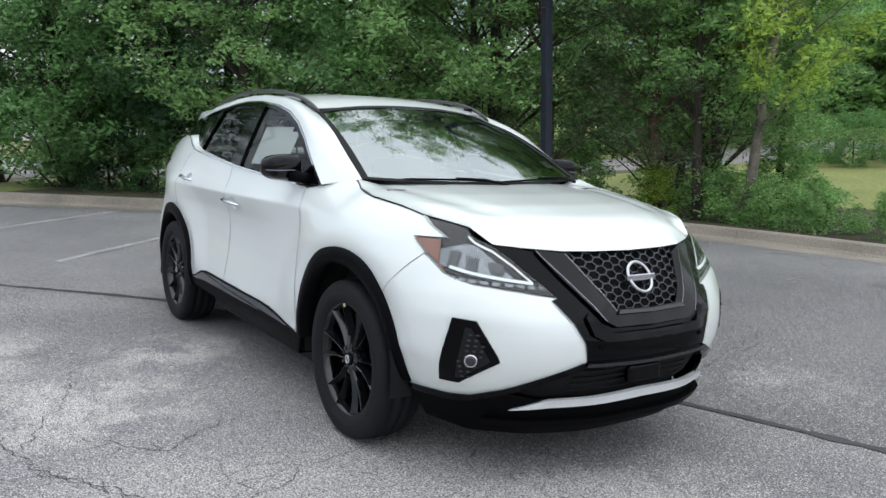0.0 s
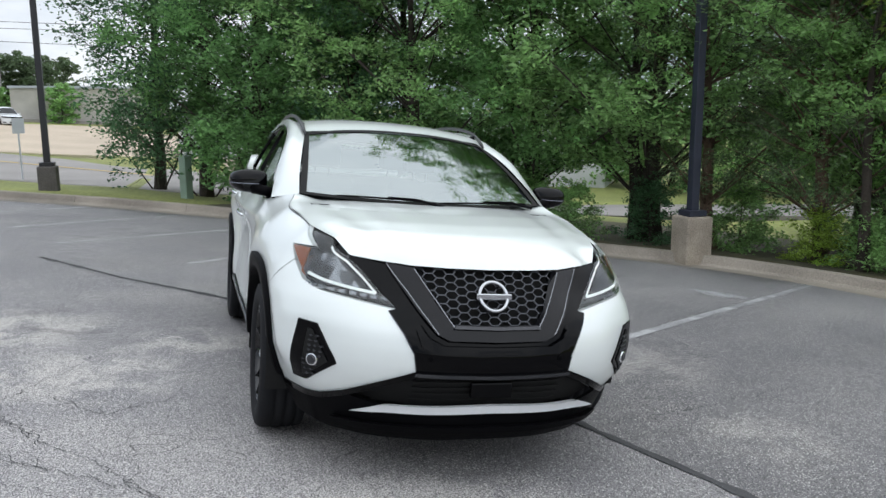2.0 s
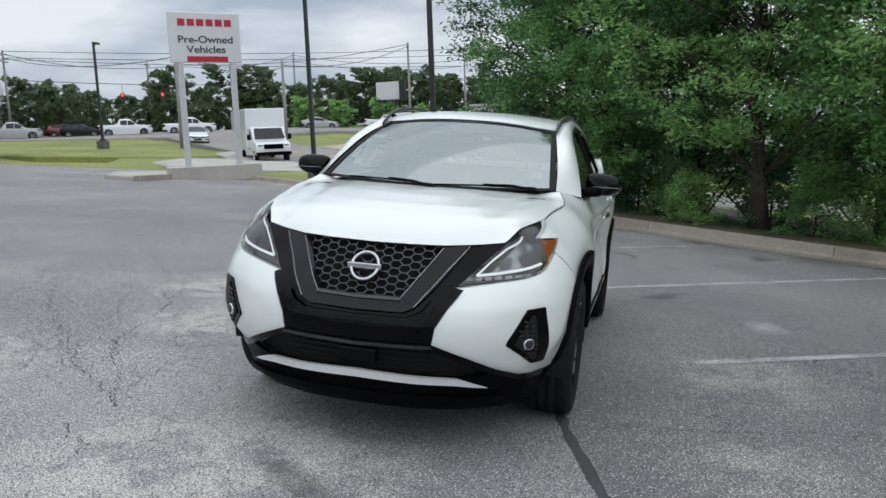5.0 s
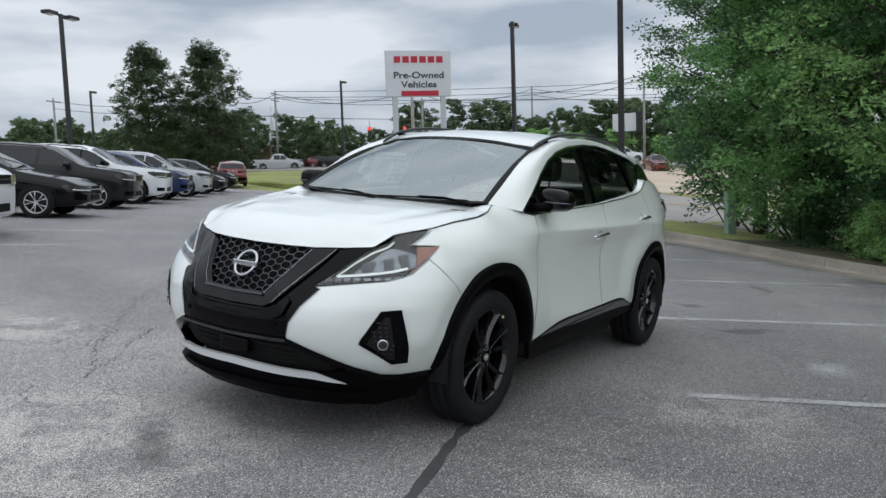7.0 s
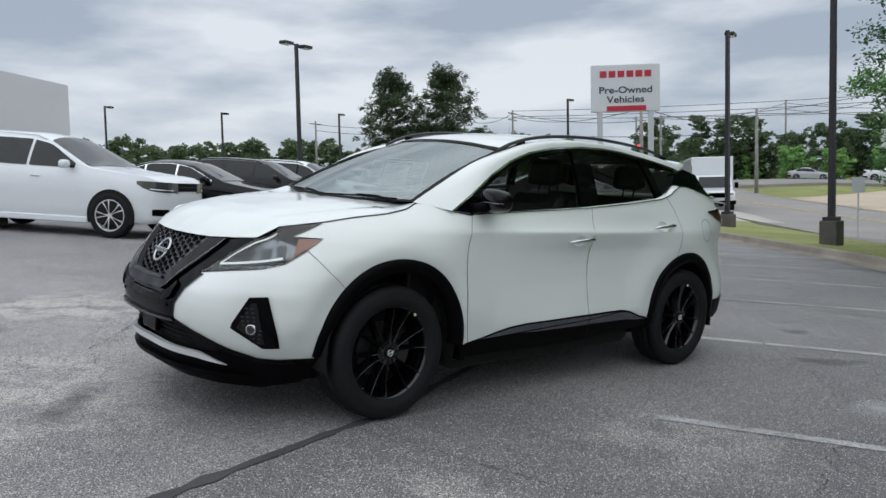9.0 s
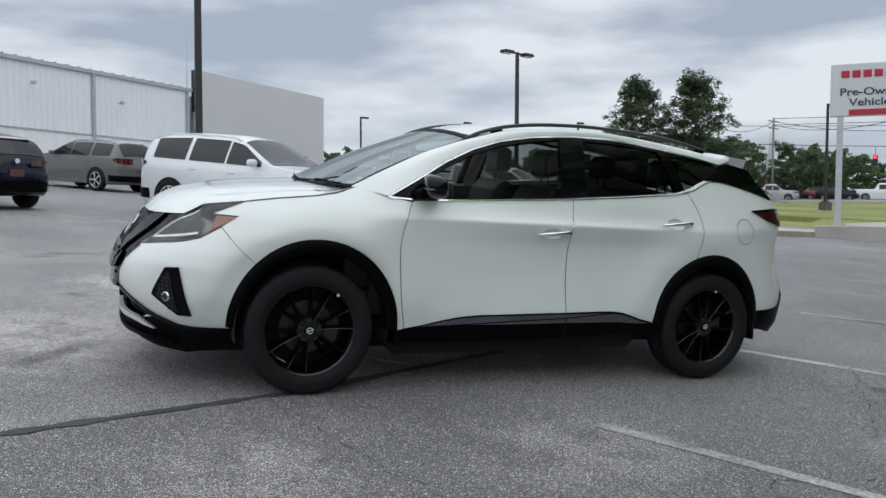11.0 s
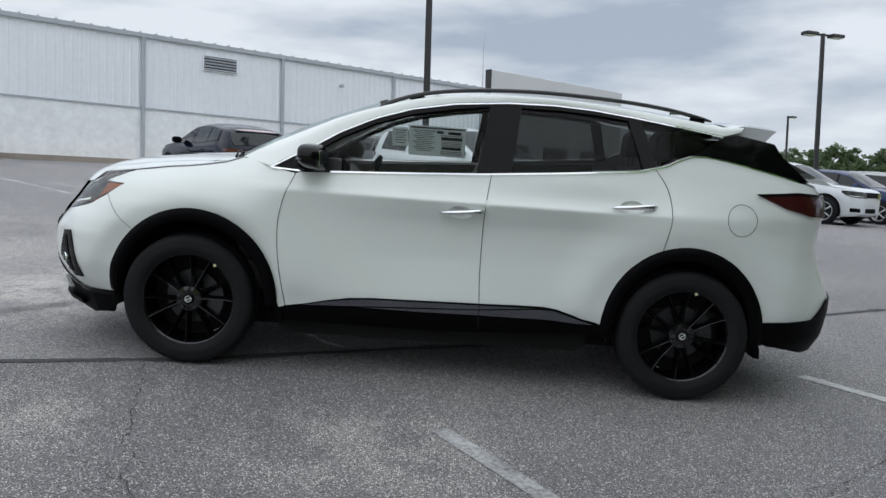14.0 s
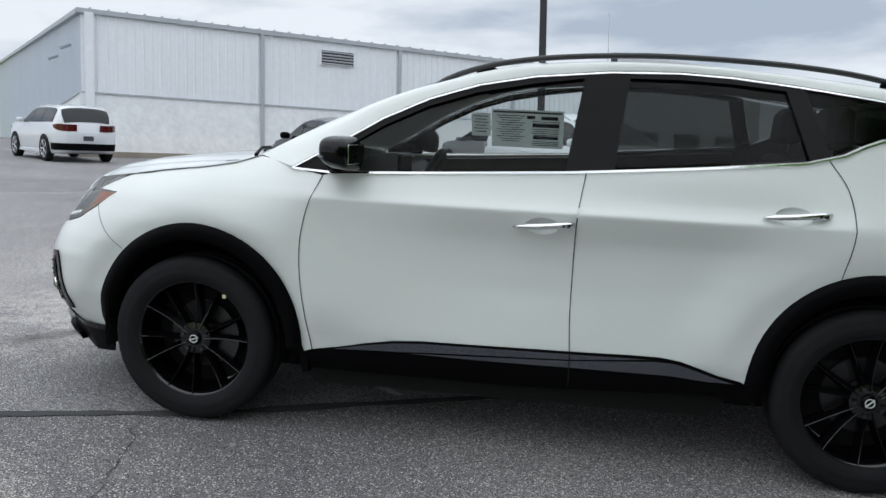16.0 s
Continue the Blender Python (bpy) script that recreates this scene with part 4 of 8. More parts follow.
# How far the skin lies inside the plan line: rows of (height, inset), at stations along the plan.
STATIONS = [
    (-1.58, [(0.15, 0.22), (0.22, 0.13), (0.27, 0.085), (0.36, 0.075), (0.42, 0.06), (0.50, 0.015), (0.56, 0.0), (0.63, 0.004), (0.70, 0.038), (0.76, 0.066), (0.80, 0.084), (0.86, 0.123), (0.92, 0.160), (0.97, 0.195), (1.05, 0.30), (1.4, 0.7)]),
    (-1.15, [(0.15, 0.22), (0.22, 0.14), (0.27, 0.10), (0.36, 0.085), (0.42, 0.056), (0.50, 0.015), (0.56, -0.002), (0.63, -0.006), (0.70, 0.006), (0.76, 0.042), (0.80, 0.074), (0.86, 0.124), (0.92, 0.164), (0.97, 0.196), (1.05, 0.26), (1.4, 0.7)]),
    (-0.75, [(0.15, 0.22), (0.22, 0.17), (0.29, 0.14), (0.365, 0.105), (0.44, 0.048), (0.52, 0.022), (0.6, 0.012), (0.72, 0.005), (0.80, 0.030), (0.88, 0.080), (0.95, 0.130), (1.0, 0.17), (1.08, 0.25), (1.4, 0.7)]),
    (-0.40, [(0.15, 0.14), (0.25, 0.11), (0.365, 0.065), (0.44, 0.03), (0.55, 0.0), (0.7, 0.0), (0.8, 0.005), (0.9, 0.03), (1.0, 0.08), (1.05, 0.125), (1.09, 0.175), (1.15, 0.25), (1.4, 0.6)]),
    (0.10, [(0.15, 0.10), (0.25, 0.05), (0.4, 0.005), (0.6, 0.0), (0.8, -0.005), (0.9, 0.0), (0.98, 0.022), (1.05, 0.055), (1.11, 0.105), (1.17, 0.18), (1.23, 0.27), (1.4, 0.5)]),
    (0.62, [(0.15, 0.12), (0.25, 0.07), (0.36, 0.03), (0.5, 0.018), (0.65, 0.022), (0.8, 0.03), (0.92, 0.032), (1.046, 0.028), (1.054, 0.031), (1.085, 0.053), (1.14, 0.082), (1.2, 0.11), (1.4, 0.2)]),
    (1.40, [(0.15, 0.14), (0.25, 0.09), (0.36, 0.03), (0.48, 0.008), (0.6, 0.028), (0.72, 0.049), (0.84, 0.056), (0.92, 0.050), (1.046, 0.006), (1.054, 0.009), (1.085, 0.036), (1.10, 0.044), (1.16, 0.07), (1.24, 0.095), (1.5, 0.2)]),
    (2.10, [(0.15, 0.14), (0.25, 0.09), (0.36, 0.03), (0.48, 0.010), (0.6, 0.026), (0.75, 0.047), (0.86, 0.053), (0.93, 0.047), (1.046, 0.003), (1.054, 0.006), (1.085, 0.030), (1.12, 0.043), (1.2, 0.062), (1.3, 0.098), (1.5, 0.18)]),
    (2.82, [(0.15, 0.10), (0.25, 0.06), (0.4, 0.005), (0.6, -0.002), (0.8, -0.006), (0.92, 0.008), (1.046, 0.008), (1.054, 0.008), (1.10, 0.028), (1.16, 0.05), (1.24, 0.085), (1.33, 0.12), (1.42, 0.155), (1.6, 0.24)]),
    (3.40, [(0.15, 0.14), (0.25, 0.07), (0.38, 0.01), (0.55, 0.0), (0.7, 0.01), (0.85, 0.035), (0.98, 0.045), (1.08, 0.035), (1.16, 0.055), (1.24, 0.095), (1.33, 0.14), (1.42, 0.19), (1.6, 0.28)]),
    (3.90, [(0.15, 0.18), (0.25, 0.09), (0.38, 0.02), (0.52, 0.0), (0.62, 0.0), (0.72, 0.045), (0.85, 0.095), (0.98, 0.10), (1.08, 0.085), (1.18, 0.10), (1.26, 0.15), (1.34, 0.21), (1.6, 0.40)]),
    (4.75, [(0.15, 0.16), (0.25, 0.07), (0.38, 0.01), (0.52, 0.0), (0.62, 0.0), (0.70, 0.05), (0.85, 0.115), (0.98, 0.13), (1.08, 0.13), (1.18, 0.14), (1.26, 0.18), (1.34, 0.24), (1.6, 0.42)]),
]
ST_S = [a for a, _ in STATIONS]
ZG = np.linspace(0.1, 1.7, 161)


ST_V = [np.interp(ZG, [r[0] for r in rows], [r[1] for r in rows]) for _, rows in STATIONS]


def inset(s, z):
    s = min(max(s, ST_S[0]), ST_S[-1])
    i = min(max(int(np.searchsorted(ST_S, s)) - 1, 0), len(ST_S) - 2)
    u = (s - ST_S[i]) / (ST_S[i + 1] - ST_S[i])
    u = u * u * (3 - 2 * u)
    k = (z - ZG[0]) / (ZG[1] - ZG[0])
    j = min(max(int(k), 0), len(ZG) - 2)
    w = min(max(k - j, 0), 1)
    a = ST_V[i][j] * (1 - w) + ST_V[i][j + 1] * w
    b = ST_V[i + 1][j] * (1 - w) + ST_V[i + 1][j + 1] * w
    return a * (1 - u) + b * u


def skin(s, z, out=0.0):
    """A place on the lower body, at s along the plan (about -x along the side) and height z; out: proud of it."""
    d = inset(s, z) - out
    # A bulge follows each wheel arch, with a soft crease at its top.
    for c, lift in ((0.0, 0.023), (2.825, 0.018)):
        r = math.hypot(s - c, z - 0.36)
        if r < 0.85 and z > 0.4:
            d -= lift * smoothstep(0.4, 0.6, z) * (smoothstep(0.50, 0.615, r) if r < 0.615 else 1 - smoothstep(0.615, 0.85, r))
    x, y = np.interp(s, PS, PA[:, 0]), np.interp(s, PS, PA[:, 1])
    nx, ny = np.interp(s, PS, PN[:, 0]), np.interp(s, PS, PN[:, 1])
    return (x - nx * d, max(0.0, y - ny * d), z)


def cabin(x, z, out=0.0):
    """The side of the cabin over the belt line."""
    u = (z - 1.2) / 0.4
    belt = np.interp(x, [-3.6, -3.2, -2.7, -1.6, -0.8, -0.4, 0], [0.70, 0.775, 0.845, 0.865, 0.85, 0.825, 0.79])
    return (x, belt - 0.165 * u - 0.035 * u * u + out, z)


ROOF_X = [-3.45, -3.3, -3.1, -2.8, -2.4, -2.0, -1.7, -1.4, -1.2, -1.04, -0.9]
ROOF_Z = [1.51, 1.552, 1.595, 1.637, 1.675, 1.693, 1.695, 1.678, 1.650, 1.604, 1.55]


def roof(x, y):
    return (x, y, float(np.interp(x, ROOF_X, ROOF_Z)) - 0.045 * (abs(y) / 0.6) ** 2.4)


def hood(x, y):
    """The bonnet rises from its front edge."""
    a = abs(y)
    edge = float(np.interp(a, [0, 0.2, 0.35, 0.5, 0.605, 0.68, 0.74, 0.8], [0.87, 0.858, 0.832, 0.755, 0.672, 0.57, 0.45, 0.30]))
    low = float(np.interp(a, [0, 0.35, 0.5, 0.605, 0.68, 0.74, 0.8], [0.962, 0.966, 0.978, 1.0, 1.03, 1.062, 1.074]))
    d = max(0.0, edge - x)
    rise = float(np.interp(d, [0, 0.03, 0.06, 0.1, 0.15, 0.2, 0.35, 0.6, 0.9, 1.2], [0, 0.034, 0.06, 0.085, 0.11, 0.13, 0.165, 0.198, 0.222, 0.235]))
    # Two soft creases run back from the grille and spread towards the windscreen.
    fall = 0.014 * smoothstep(-0.015, 0.11, a - (0.34 + 0.24 * d)) * smoothstep(0.05, 0.35, d) * (1 - smoothstep(0.50, 0.68, a))
    z = low + rise * (1 - 0.5 * (a / 0.76) ** 4) - max(0.0, x - edge) * 1.5 - fall
    # Its sides come down flush with the fenders and the lamps.
    if x < 0.70:
        rim_y, rim_z = np.interp(x, HOOD_RIM[0], HOOD_RIM[1]), np.interp(x, HOOD_RIM[0], HOOD_RIM[2])
        k = smoothstep(rim_y - 0.16, rim_y, a)
        z = z * (1 - k) + (rim_z + 0.004) * k
    return (x, y, z)


def sy(y, z):
    """Where along the plan the front skin has that y at that height."""
    lo, hi = PS[0], -0.2
    for _ in range(40):
        m = (lo + hi) / 2
        lo, hi = (m, hi) if skin(m, z)[1] < y else (lo, m)
    return lo


def fy(pts):
    return [(sy(y, z), z) for y, z in pts]


def dense(poly, step, closed=True):
    out = []
    n = len(poly)
    for i in range(n if closed else n - 1):
        a, b = poly[i], poly[(i + 1) % n]
        k = max(1, int(math.hypot(b[0] - a[0], b[1] - a[1]) / step))
        out += [(a[0] + (b[0] - a[0]) * q / k, a[1] + (b[1] - a[1]) * q / k) for q in range(k)]
    return out if closed else out + [poly[-1]]


def surface_patch(poly, surf, step=0.035, rim=0.0, side=1, both=False, fold=(), hole=None):
    """A panel: an outline in a surface's own two numbers, filled, laid on it, with a rim turned inwards; hole: an oval left out."""
    edge = [Vector(p) for p in dense(poly, step)]
    n = len(edge)
    x0, x1 = min(p.x for p in edge), max(p.x for p in edge)
    y0, y1 = min(p.y for p in edge), max(p.y for p in edge)
    inner = [Vector((x0 + (i + 0.5) * step, y0 + (j + 0.5) * step)) for i in range(int((x1 - x0) / step) + 1) for j in range(int((y1 - y0) / step) + 1)]
    if fold:
        inner = [p for p in inner if not fold[0] - 0.014 < p.y < fold[-1] + 0.014]
        inner += [Vector((x0 + (i + 0.5) * step, z)) for i in range(int((x1 - x0) / step) + 1) for z in fold if y0 < z < y1]
    keep = []
    ex, ey = np.array([p.x for p in edge]), np.array([p.y for p in edge])
    for p in inner:
        if ((ex - p.x) ** 2 + (ey - p.y) ** 2).min() > (0.45 * step) ** 2:
            keep.append(p)
    lines = [(i, (i + 1) % n) for i in range(n)]
    if hole:
        cx, cy, rx, ry = hole
        keep = [p for p in keep if math.hypot((p.x - cx) / rx, (p.y - cy) / ry) > 1.12]
        k0 = n + len(keep)
        keep += [Vector(p) for p in arc(cx, cy, rx, ry, 0, 345, 23)]
        lines += [(k0 + i, k0 + (i + 1) % 24) for i in range(24)]
    vs, _, fs, *_ = delaunay_2d_cdt(edge + keep, lines, [list(range(n))], 1, 1e-6)
    if hole:
        fs = [f for f in fs if math.hypot((sum(vs[i].x for i in f) / len(f) - cx) / rx, (sum(vs[i].y for i in f) / len(f) - cy) / ry) > 0.99]
    bm = bmesh.new()
    for sd in ((1, -1) if both else (side,)):
        v = []
        for p in vs:
            q = surf(p.x, p.y)
            v.append(bm.verts.new((q[0], q[1] * sd, q[2])))
        faces = []
        for f in fs:
            if len(set(f)) == len(f):
                faces.append(bm.faces.new([v[i] for i in f]))
    bmesh.ops.remove_doubles(bm, verts=bm.verts[:], dist=5e-4)
    bmesh.ops.recalc_face_normals(bm, faces=bm.faces[:])
    mid = Vector((-1.4, 0, 0.7))
    flip = sum((f.calc_center_median() - mid).dot(f.normal) * f.calc_area() for f in bm.faces)
    if flip < 0:
        bmesh.ops.reverse_faces(bm, faces=bm.faces[:])
    if rim:
        rims = [e for e in bm.edges if e.is_boundary]
        for e in rims:
            e.smooth = False
        ext = bmesh.ops.extrude_edge_only(bm, edges=rims)
        nv = [g for g in ext["geom"] if isinstance(g, bmesh.types.BMVert)]
        for w in nv:
            w.co = w.co + (Vector((min(max(w.co.x, -3.2), 0.5), 0, min(w.co.z, 0.9))) - w.co).normalized() * rim
    return bm


def ribbon(bm, pts, width, out, surf, side, up=False):
    """A thin band along a line on a surface."""
    line = dense(pts, 0.03, closed=False)
    rows = []
    for i, p in enumerate(line):
        a, b = line[max(i - 1, 0)], line[min(i + 1, len(line) - 1)]
        d = Vector((b[0] - a[0], b[1] - a[1])).normalized()
        n = Vector((-d.y, d.x)) * width / 2
        l, r = surf(p[0] + n.x, p[1] + n.y, out), surf(p[0] - n.x, p[1] - n.y, out)
        rows.append((bm.verts.new((l[0], l[1] * side, l[2])), bm.verts.new((r[0], r[1] * side, r[2]))))
    for (a, b), (c, d) in zip(rows, rows[1:]):
        f = bm.faces.new((a, b, d, c) if side > 0 else (c, d, b, a))


def belt_skin(a, b, out=0.0):
    p, q = skin(a, b, out), cabin(-a, b, out)
    return (p[0], max(p[1], q[1]), b)


def arc(cx, cz, rx, rz, a0, a1, n=18):
    return [(cx + rx * math.cos(radians(a0 + (a1 - a0) * k / n)), cz + rz * math.sin(radians(a0 + (a1 - a0) * k / n))) for k in range(n + 1)]


C = {}
C["paint"] = mat("pearl_white_paint", (0.725, 0.76, 0.745), rough=0.32, var=0.012, scale=1.0, fine=300, coat=0.9)
C["gloss"] = mat("gloss_black", (0.0015, 0.0015, 0.002), rough=0.05, var=0.05, spec=0.14)
C["plastic"] = mat("matt_black_plastic", (0.003, 0.003, 0.0036), rough=0.45, var=0.12, fine=220, bump=0.08, spec=0.04)
# Near-black: the shade inside recesses, wheels and underside is put into the colour.
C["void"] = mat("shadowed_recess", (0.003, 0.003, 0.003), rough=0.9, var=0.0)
C["smoke"] = mat("dark_chrome", (0.075, 0.078, 0.085), rough=0.2, metal=0.85, var=0.03)
# Grey for the spoiler blade; on its sides the grey is painted-in shade.
C["blade"] = mat("grey_spoiler", (0.26, 0.27, 0.28), rough=0.3, var=0.05)
C["frame"] = mat("dark_frame", (0.006, 0.006, 0.0075), rough=0.10, var=0.04, spec=0.25)
# Reflection that a bevel would catch, put into a bright metal colour.
C["edge"] = mat("dark_chrome_edge", (0.22, 0.225, 0.24), rough=0.12, metal=0.95, var=0.03)
C["badge"] = mat("polished_badge", (0.50, 0.51, 0.53), rough=0.12, metal=0.95, var=0.02)
C["mesh"] = mat("grille_plastic", (0.06, 0.063, 0.07), rough=0.22, metal=0.85, var=0.05)
C["insert"] = mat("reflective_sill_strip", (0.16, 0.168, 0.195), rough=0.16, metal=0.9, var=0.04)
C["tag"] = mat("pale_yellow_tag", (0.62, 0.62, 0.36), rough=0.6, var=0.05)
C["chrome"] = mat("bright_chrome", (0.80, 0.81, 0.83), rough=0.07, metal=1.0, var=0.02)
C["satin"] = mat("satin_silver", (0.72, 0.735, 0.75), rough=0.35, metal=0.25, var=0.04)
C["tyre"] = mat("tyre_rubber", (0.0135, 0.014, 0.0158), rough=0.7, var=0.18, scale=6, fine=120, bump=0.12, spec=0.14)
C["rim"] = mat("gloss_black_alloy", (0.003, 0.003, 0.004), rough=0.07, var=0.05, spec=0.6)
C["shell"] = mat("gloss_black_shell", (0.002, 0.002, 0.0025), rough=0.05, var=0.04, spec=0.26)
C["rail"] = mat("satin_black_rail", (0.035, 0.036, 0.038), rough=0.35, var=0.06, spec=0.4)
C["steel"] = mat("brake_steel", (0.07, 0.07, 0.075), rough=0.4, metal=0.8, var=0.15, scale=6)
C["amber"] = mat("amber_lens", (0.36, 0.09, 0.018), rough=0.12, var=0.15, scale=30, coat=1.0)
C["redlens"] = mat("dark_red_lens", (0.036, 0.002, 0.005), rough=0.08, var=0.1, scale=20, spec=0.5)
C["lampbowl"] = mat("lamp_bowl", (0.24, 0.25, 0.27), rough=0.18, metal=0.8, var=0.5, scale=26)
C["drl"] = mat("running_light_strip", (0.74, 0.78, 0.77), rough=0.25, var=0.02, emit=0.32)
C["seat"] = mat("black_leather", (0.007, 0.007, 0.0075), rough=0.5, var=0.15, fine=160, bump=0.1)
C["cabin"] = mat("dark_cabin_trim", (0.009, 0.009, 0.0095), rough=0.6, var=0.1)
C["cream"] = mat("pale_pillar_trim", (0.20, 0.20, 0.195), rough=0.7, var=0.05)
C["paper"] = leaf_mat("window_sticker", (0.86, 0.90, 0.88), var=0.04)
C["glass"] = glass_mat("clear_tinted_glass", (0.80, 0.83, 0.82), ior=1.2)
C["screen"] = glass_mat("windscreen_glass", (0.30, 0.38, 0.38), rough=0.01, ior=4.0, gloss=(0.88, 0.95, 0.95))
C["privacy"] = glass_mat("privacy_glass", (0.25, 0.265, 0.26), ior=1.22)
C["lampglass"] = glass_mat("clear_lens", (0.86, 0.88, 0.88))

car = empty("crossover_car", LOT.copy(), "pearl white crossover car with gloss black trim", "car")
P0 = PS[0]


def panel(name, poly, material, parent=car, side=1, out=0.0, rim=0.02, surf=skin, step=0.024, label="", both=False, fold=(), hole=None):
    f = (lambda a, b: surf(a, b, out)) if surf in (skin, cabin) else surf
    return part(name, surface_patch(poly, f, step, rim, side, both, fold, hole), material, parent, label, smooth=True)


FOLD = (1.030, 1.041, 1.0475, 1.0525, 1.059, 1.070, 1.085)
FA = (0.02, 0.39, 0.475, 0.50)
RA = (2.81, 0.39, 0.445, 0.485)
HL = [(-0.39, 1.085), (-0.575, 1.01), (-0.425, 1.008), (-0.52, 0.945), (-0.64, 0.878), (-0.80, 0.845)] + fy([(0.56, 0.815), (0.425, 0.795), (0.50, 0.875), (0.60, 0.985)]) + [(-0.66, 1.05)]
WING = fy([(0.46, 0.785), (0.405, 0.70), (0.362, 0.62), (0.348, 0.54)])
LOWLINE = fy([(0.348, 0.54), (0.50, 0.475), (0.62, 0.41)]) + [(-0.80, 0.372), (-0.66, 0.368), (-0.46, 0.375)]
HOODLINE = [(-0.39, 1.085), (-0.2, 1.115), (0.0, 1.14), (0.14, 1.165), (0.24, 1.20)]
RIM_PTS = [skin(*p) for p in HOODLINE[::-1]] + [skin(-0.66, 1.05)] + [skin(*fy([(0.60, 0.985)])[0])]
HOOD_RIM = [[p[k] for p in RIM_PTS] for k in range(3)]
DOOR_F = [(0.575, 1.14), (0.52, 0.99), (0.50, 0.83), (0.52, 0.60), (0.56, 0.39)]
DOOR_M = [(1.675, 1.21), (1.652, 1.03), (1.648, 0.79), (1.65, 0.62), (1.66, 0.46)]
DOOR_R = [(2.59, 1.305), (2.66, 1.20), (2.685, 1.05), (2.655, 0.86)]
DOOR_F, DOOR_M, DOOR_R = ([tuple(p) for p in smooth_line(ln, 0.04)] for ln in (DOOR_F, DOOR_M, DOOR_R))
SILL = [(0.56, 0.39), (0.68, 0.412), (0.80, 0.44), (0.92, 0.462), (1.05, 0.473), (1.30, 0.48), (1.66, 0.488), (1.9, 0.495), (2.02, 0.496), (2.10, 0.487), (2.17, 0.466), (2.24, 0.442), (2.33, 0.424)]
BELT = [(0.44, 1.163), (0.62, 1.155), (1.10, 1.18), (1.62, 1.21), (2.10, 1.25), (2.51, 1.29), (2.65, 1.325), (2.72, 1.36), (2.80, 1.39), (2.88, 1.392), (3.0, 1.378), (3.22, 1.338), (3.50, 1.285)]

for side in (1, -1):
    front = fy([(0.43, 0.79)]) + [(-0.80, 0.84), (-0.64, 0.872), (-0.52, 0.94), (-0.42, 0.84)] + arc(*FA, 135, 180, 6) + [(-0.46, 0.375)] + LOWLINE[-2::-1] + WING[-2::-1]
    bumper = panel("front_bumper", front, C["paint"], side=side)
    fender = [(-0.42, 0.84), (-0.52, 0.945), (-0.425, 1.008), (-0.575, 1.01)] + HOODLINE + [(0.34, 1.19), (0.44, 1.163)] + DOOR_F + [(0.50, 0.37)] + arc(*FA, 0, 135, 16)
    panel("fender", fender, C["paint"], side=side)
    dfront = [p for p in BELT if 0.575 < p[0] < 1.64] + DOOR_M + [p for p in SILL if 0.57 < p[0] < 1.65][::-1] + DOOR_F[::-1]
    door = panel("front_door", dfront, C["paint"], side=side, fold=FOLD, hole=(1.515, 0.992, 0.068, 0.036))
    drear = [p for p in BELT if 1.68 < p[0] < 2.55] + DOOR_R + arc(*RA, 112, 178, 10) + [p for p in SILL if 1.67 < p[0] < 2.4][::-1] + DOOR_M[::-1]
    rdoor = panel("rear_door", drear, C["paint"], side=side, fold=FOLD, hole=(2.465, 1.09, 0.068, 0.036))
    quarter = [p for p in BELT if p[0] > 2.6] + [(3.66, 1.262), (3.80, 1.255), (3.80, 0.60), (3.62, 0.50), (3.27, 0.485)] + arc(*RA, 12, 112, 14) + DOOR_R[::-1]
    panel("quarter_panel", quarter, C["paint"], side=side)
    if side > 0:
        panel("tailgate", [(3.80, 1.255), (4.2, 1.27), (PS[-1], 1.28), (PS[-1], 0.60), (3.80, 0.60)], C["paint"], both=True)
    if side > 0:
        panel("rear_bumper", [(3.25, 0.49), (3.62, 0.505), (3.78, 0.61), (PS[-1], 0.62), (PS[-1], 0.26), (3.6, 0.30), (3.24, 0.37)], C["plastic"], both=True, out=0.012, label="matt black lower bumper")
    # black lower front
    if side > 0:
        panel("chin", [(P0, 0.20), (-0.8, 0.20), (-0.5, 0.24), (-0.44, 0.375)] + LOWLINE[-2:2:-1] + fy([(0.60, 0.40), (0.48, 0.37)]) + [(P0, 0.36)], C["plastic"], both=True, out=0.006, label="matt black lower lip")
    panel("lower_trim", [(a, b + 0.006) for a, b in LOWLINE] + [(a, b - 0.024) for a, b in LOWLINE[::-1]], C["gloss"], side=side, out=0.010)
    if side > 0:
        panel("silver_blade", fy([(0.0001, 0.388), (0.455, 0.376), (0.572, 0.326), (0.44, 0.342), (0.0001, 0.352)]), C["satin"], both=True, out=0.03, rim=0.03, label="satin silver bumper blade")
    if side > 0:
        panel("lower_lip", [(P0, 0.29), (-1.1, 0.285), (-0.85, 0.275), (-0.85, 0.245), (-1.1, 0.255), (P0, 0.262)], C["plastic"], both=True, out=0.035, rim=0.03)
    panel("sill_trim", [(0.50, 0.37)] + SILL + [(2.36, 0.36), (1.44, 0.30), (0.5, 0.30)], C["plastic"], side=side, out=0.006, label="matt black sill cladding")
    panel("sill_insert", [(0.66, 0.404), (0.80, 0.434), (0.92, 0.454), (1.05, 0.465), (1.30, 0.472), (1.66, 0.480), (1.98, 0.487), (1.66, 0.456), (1.2, 0.434), (0.9, 0.416)], C["insert"], side=side, out=0.014, rim=0.008)
    panel("sill_ledge", [(0.98, 0.414), (1.3, 0.431), (1.66, 0.450), (2.0, 0.480), (2.08, 0.478), (2.16, 0.456), (2.23, 0.433), (2.31, 0.414), (2.20, 0.414), (2.06, 0.424), (1.66, 0.420), (1.3, 0.414)], C["insert"], side=side, out=0.012, rim=0.008)
    bm = bmesh.new()
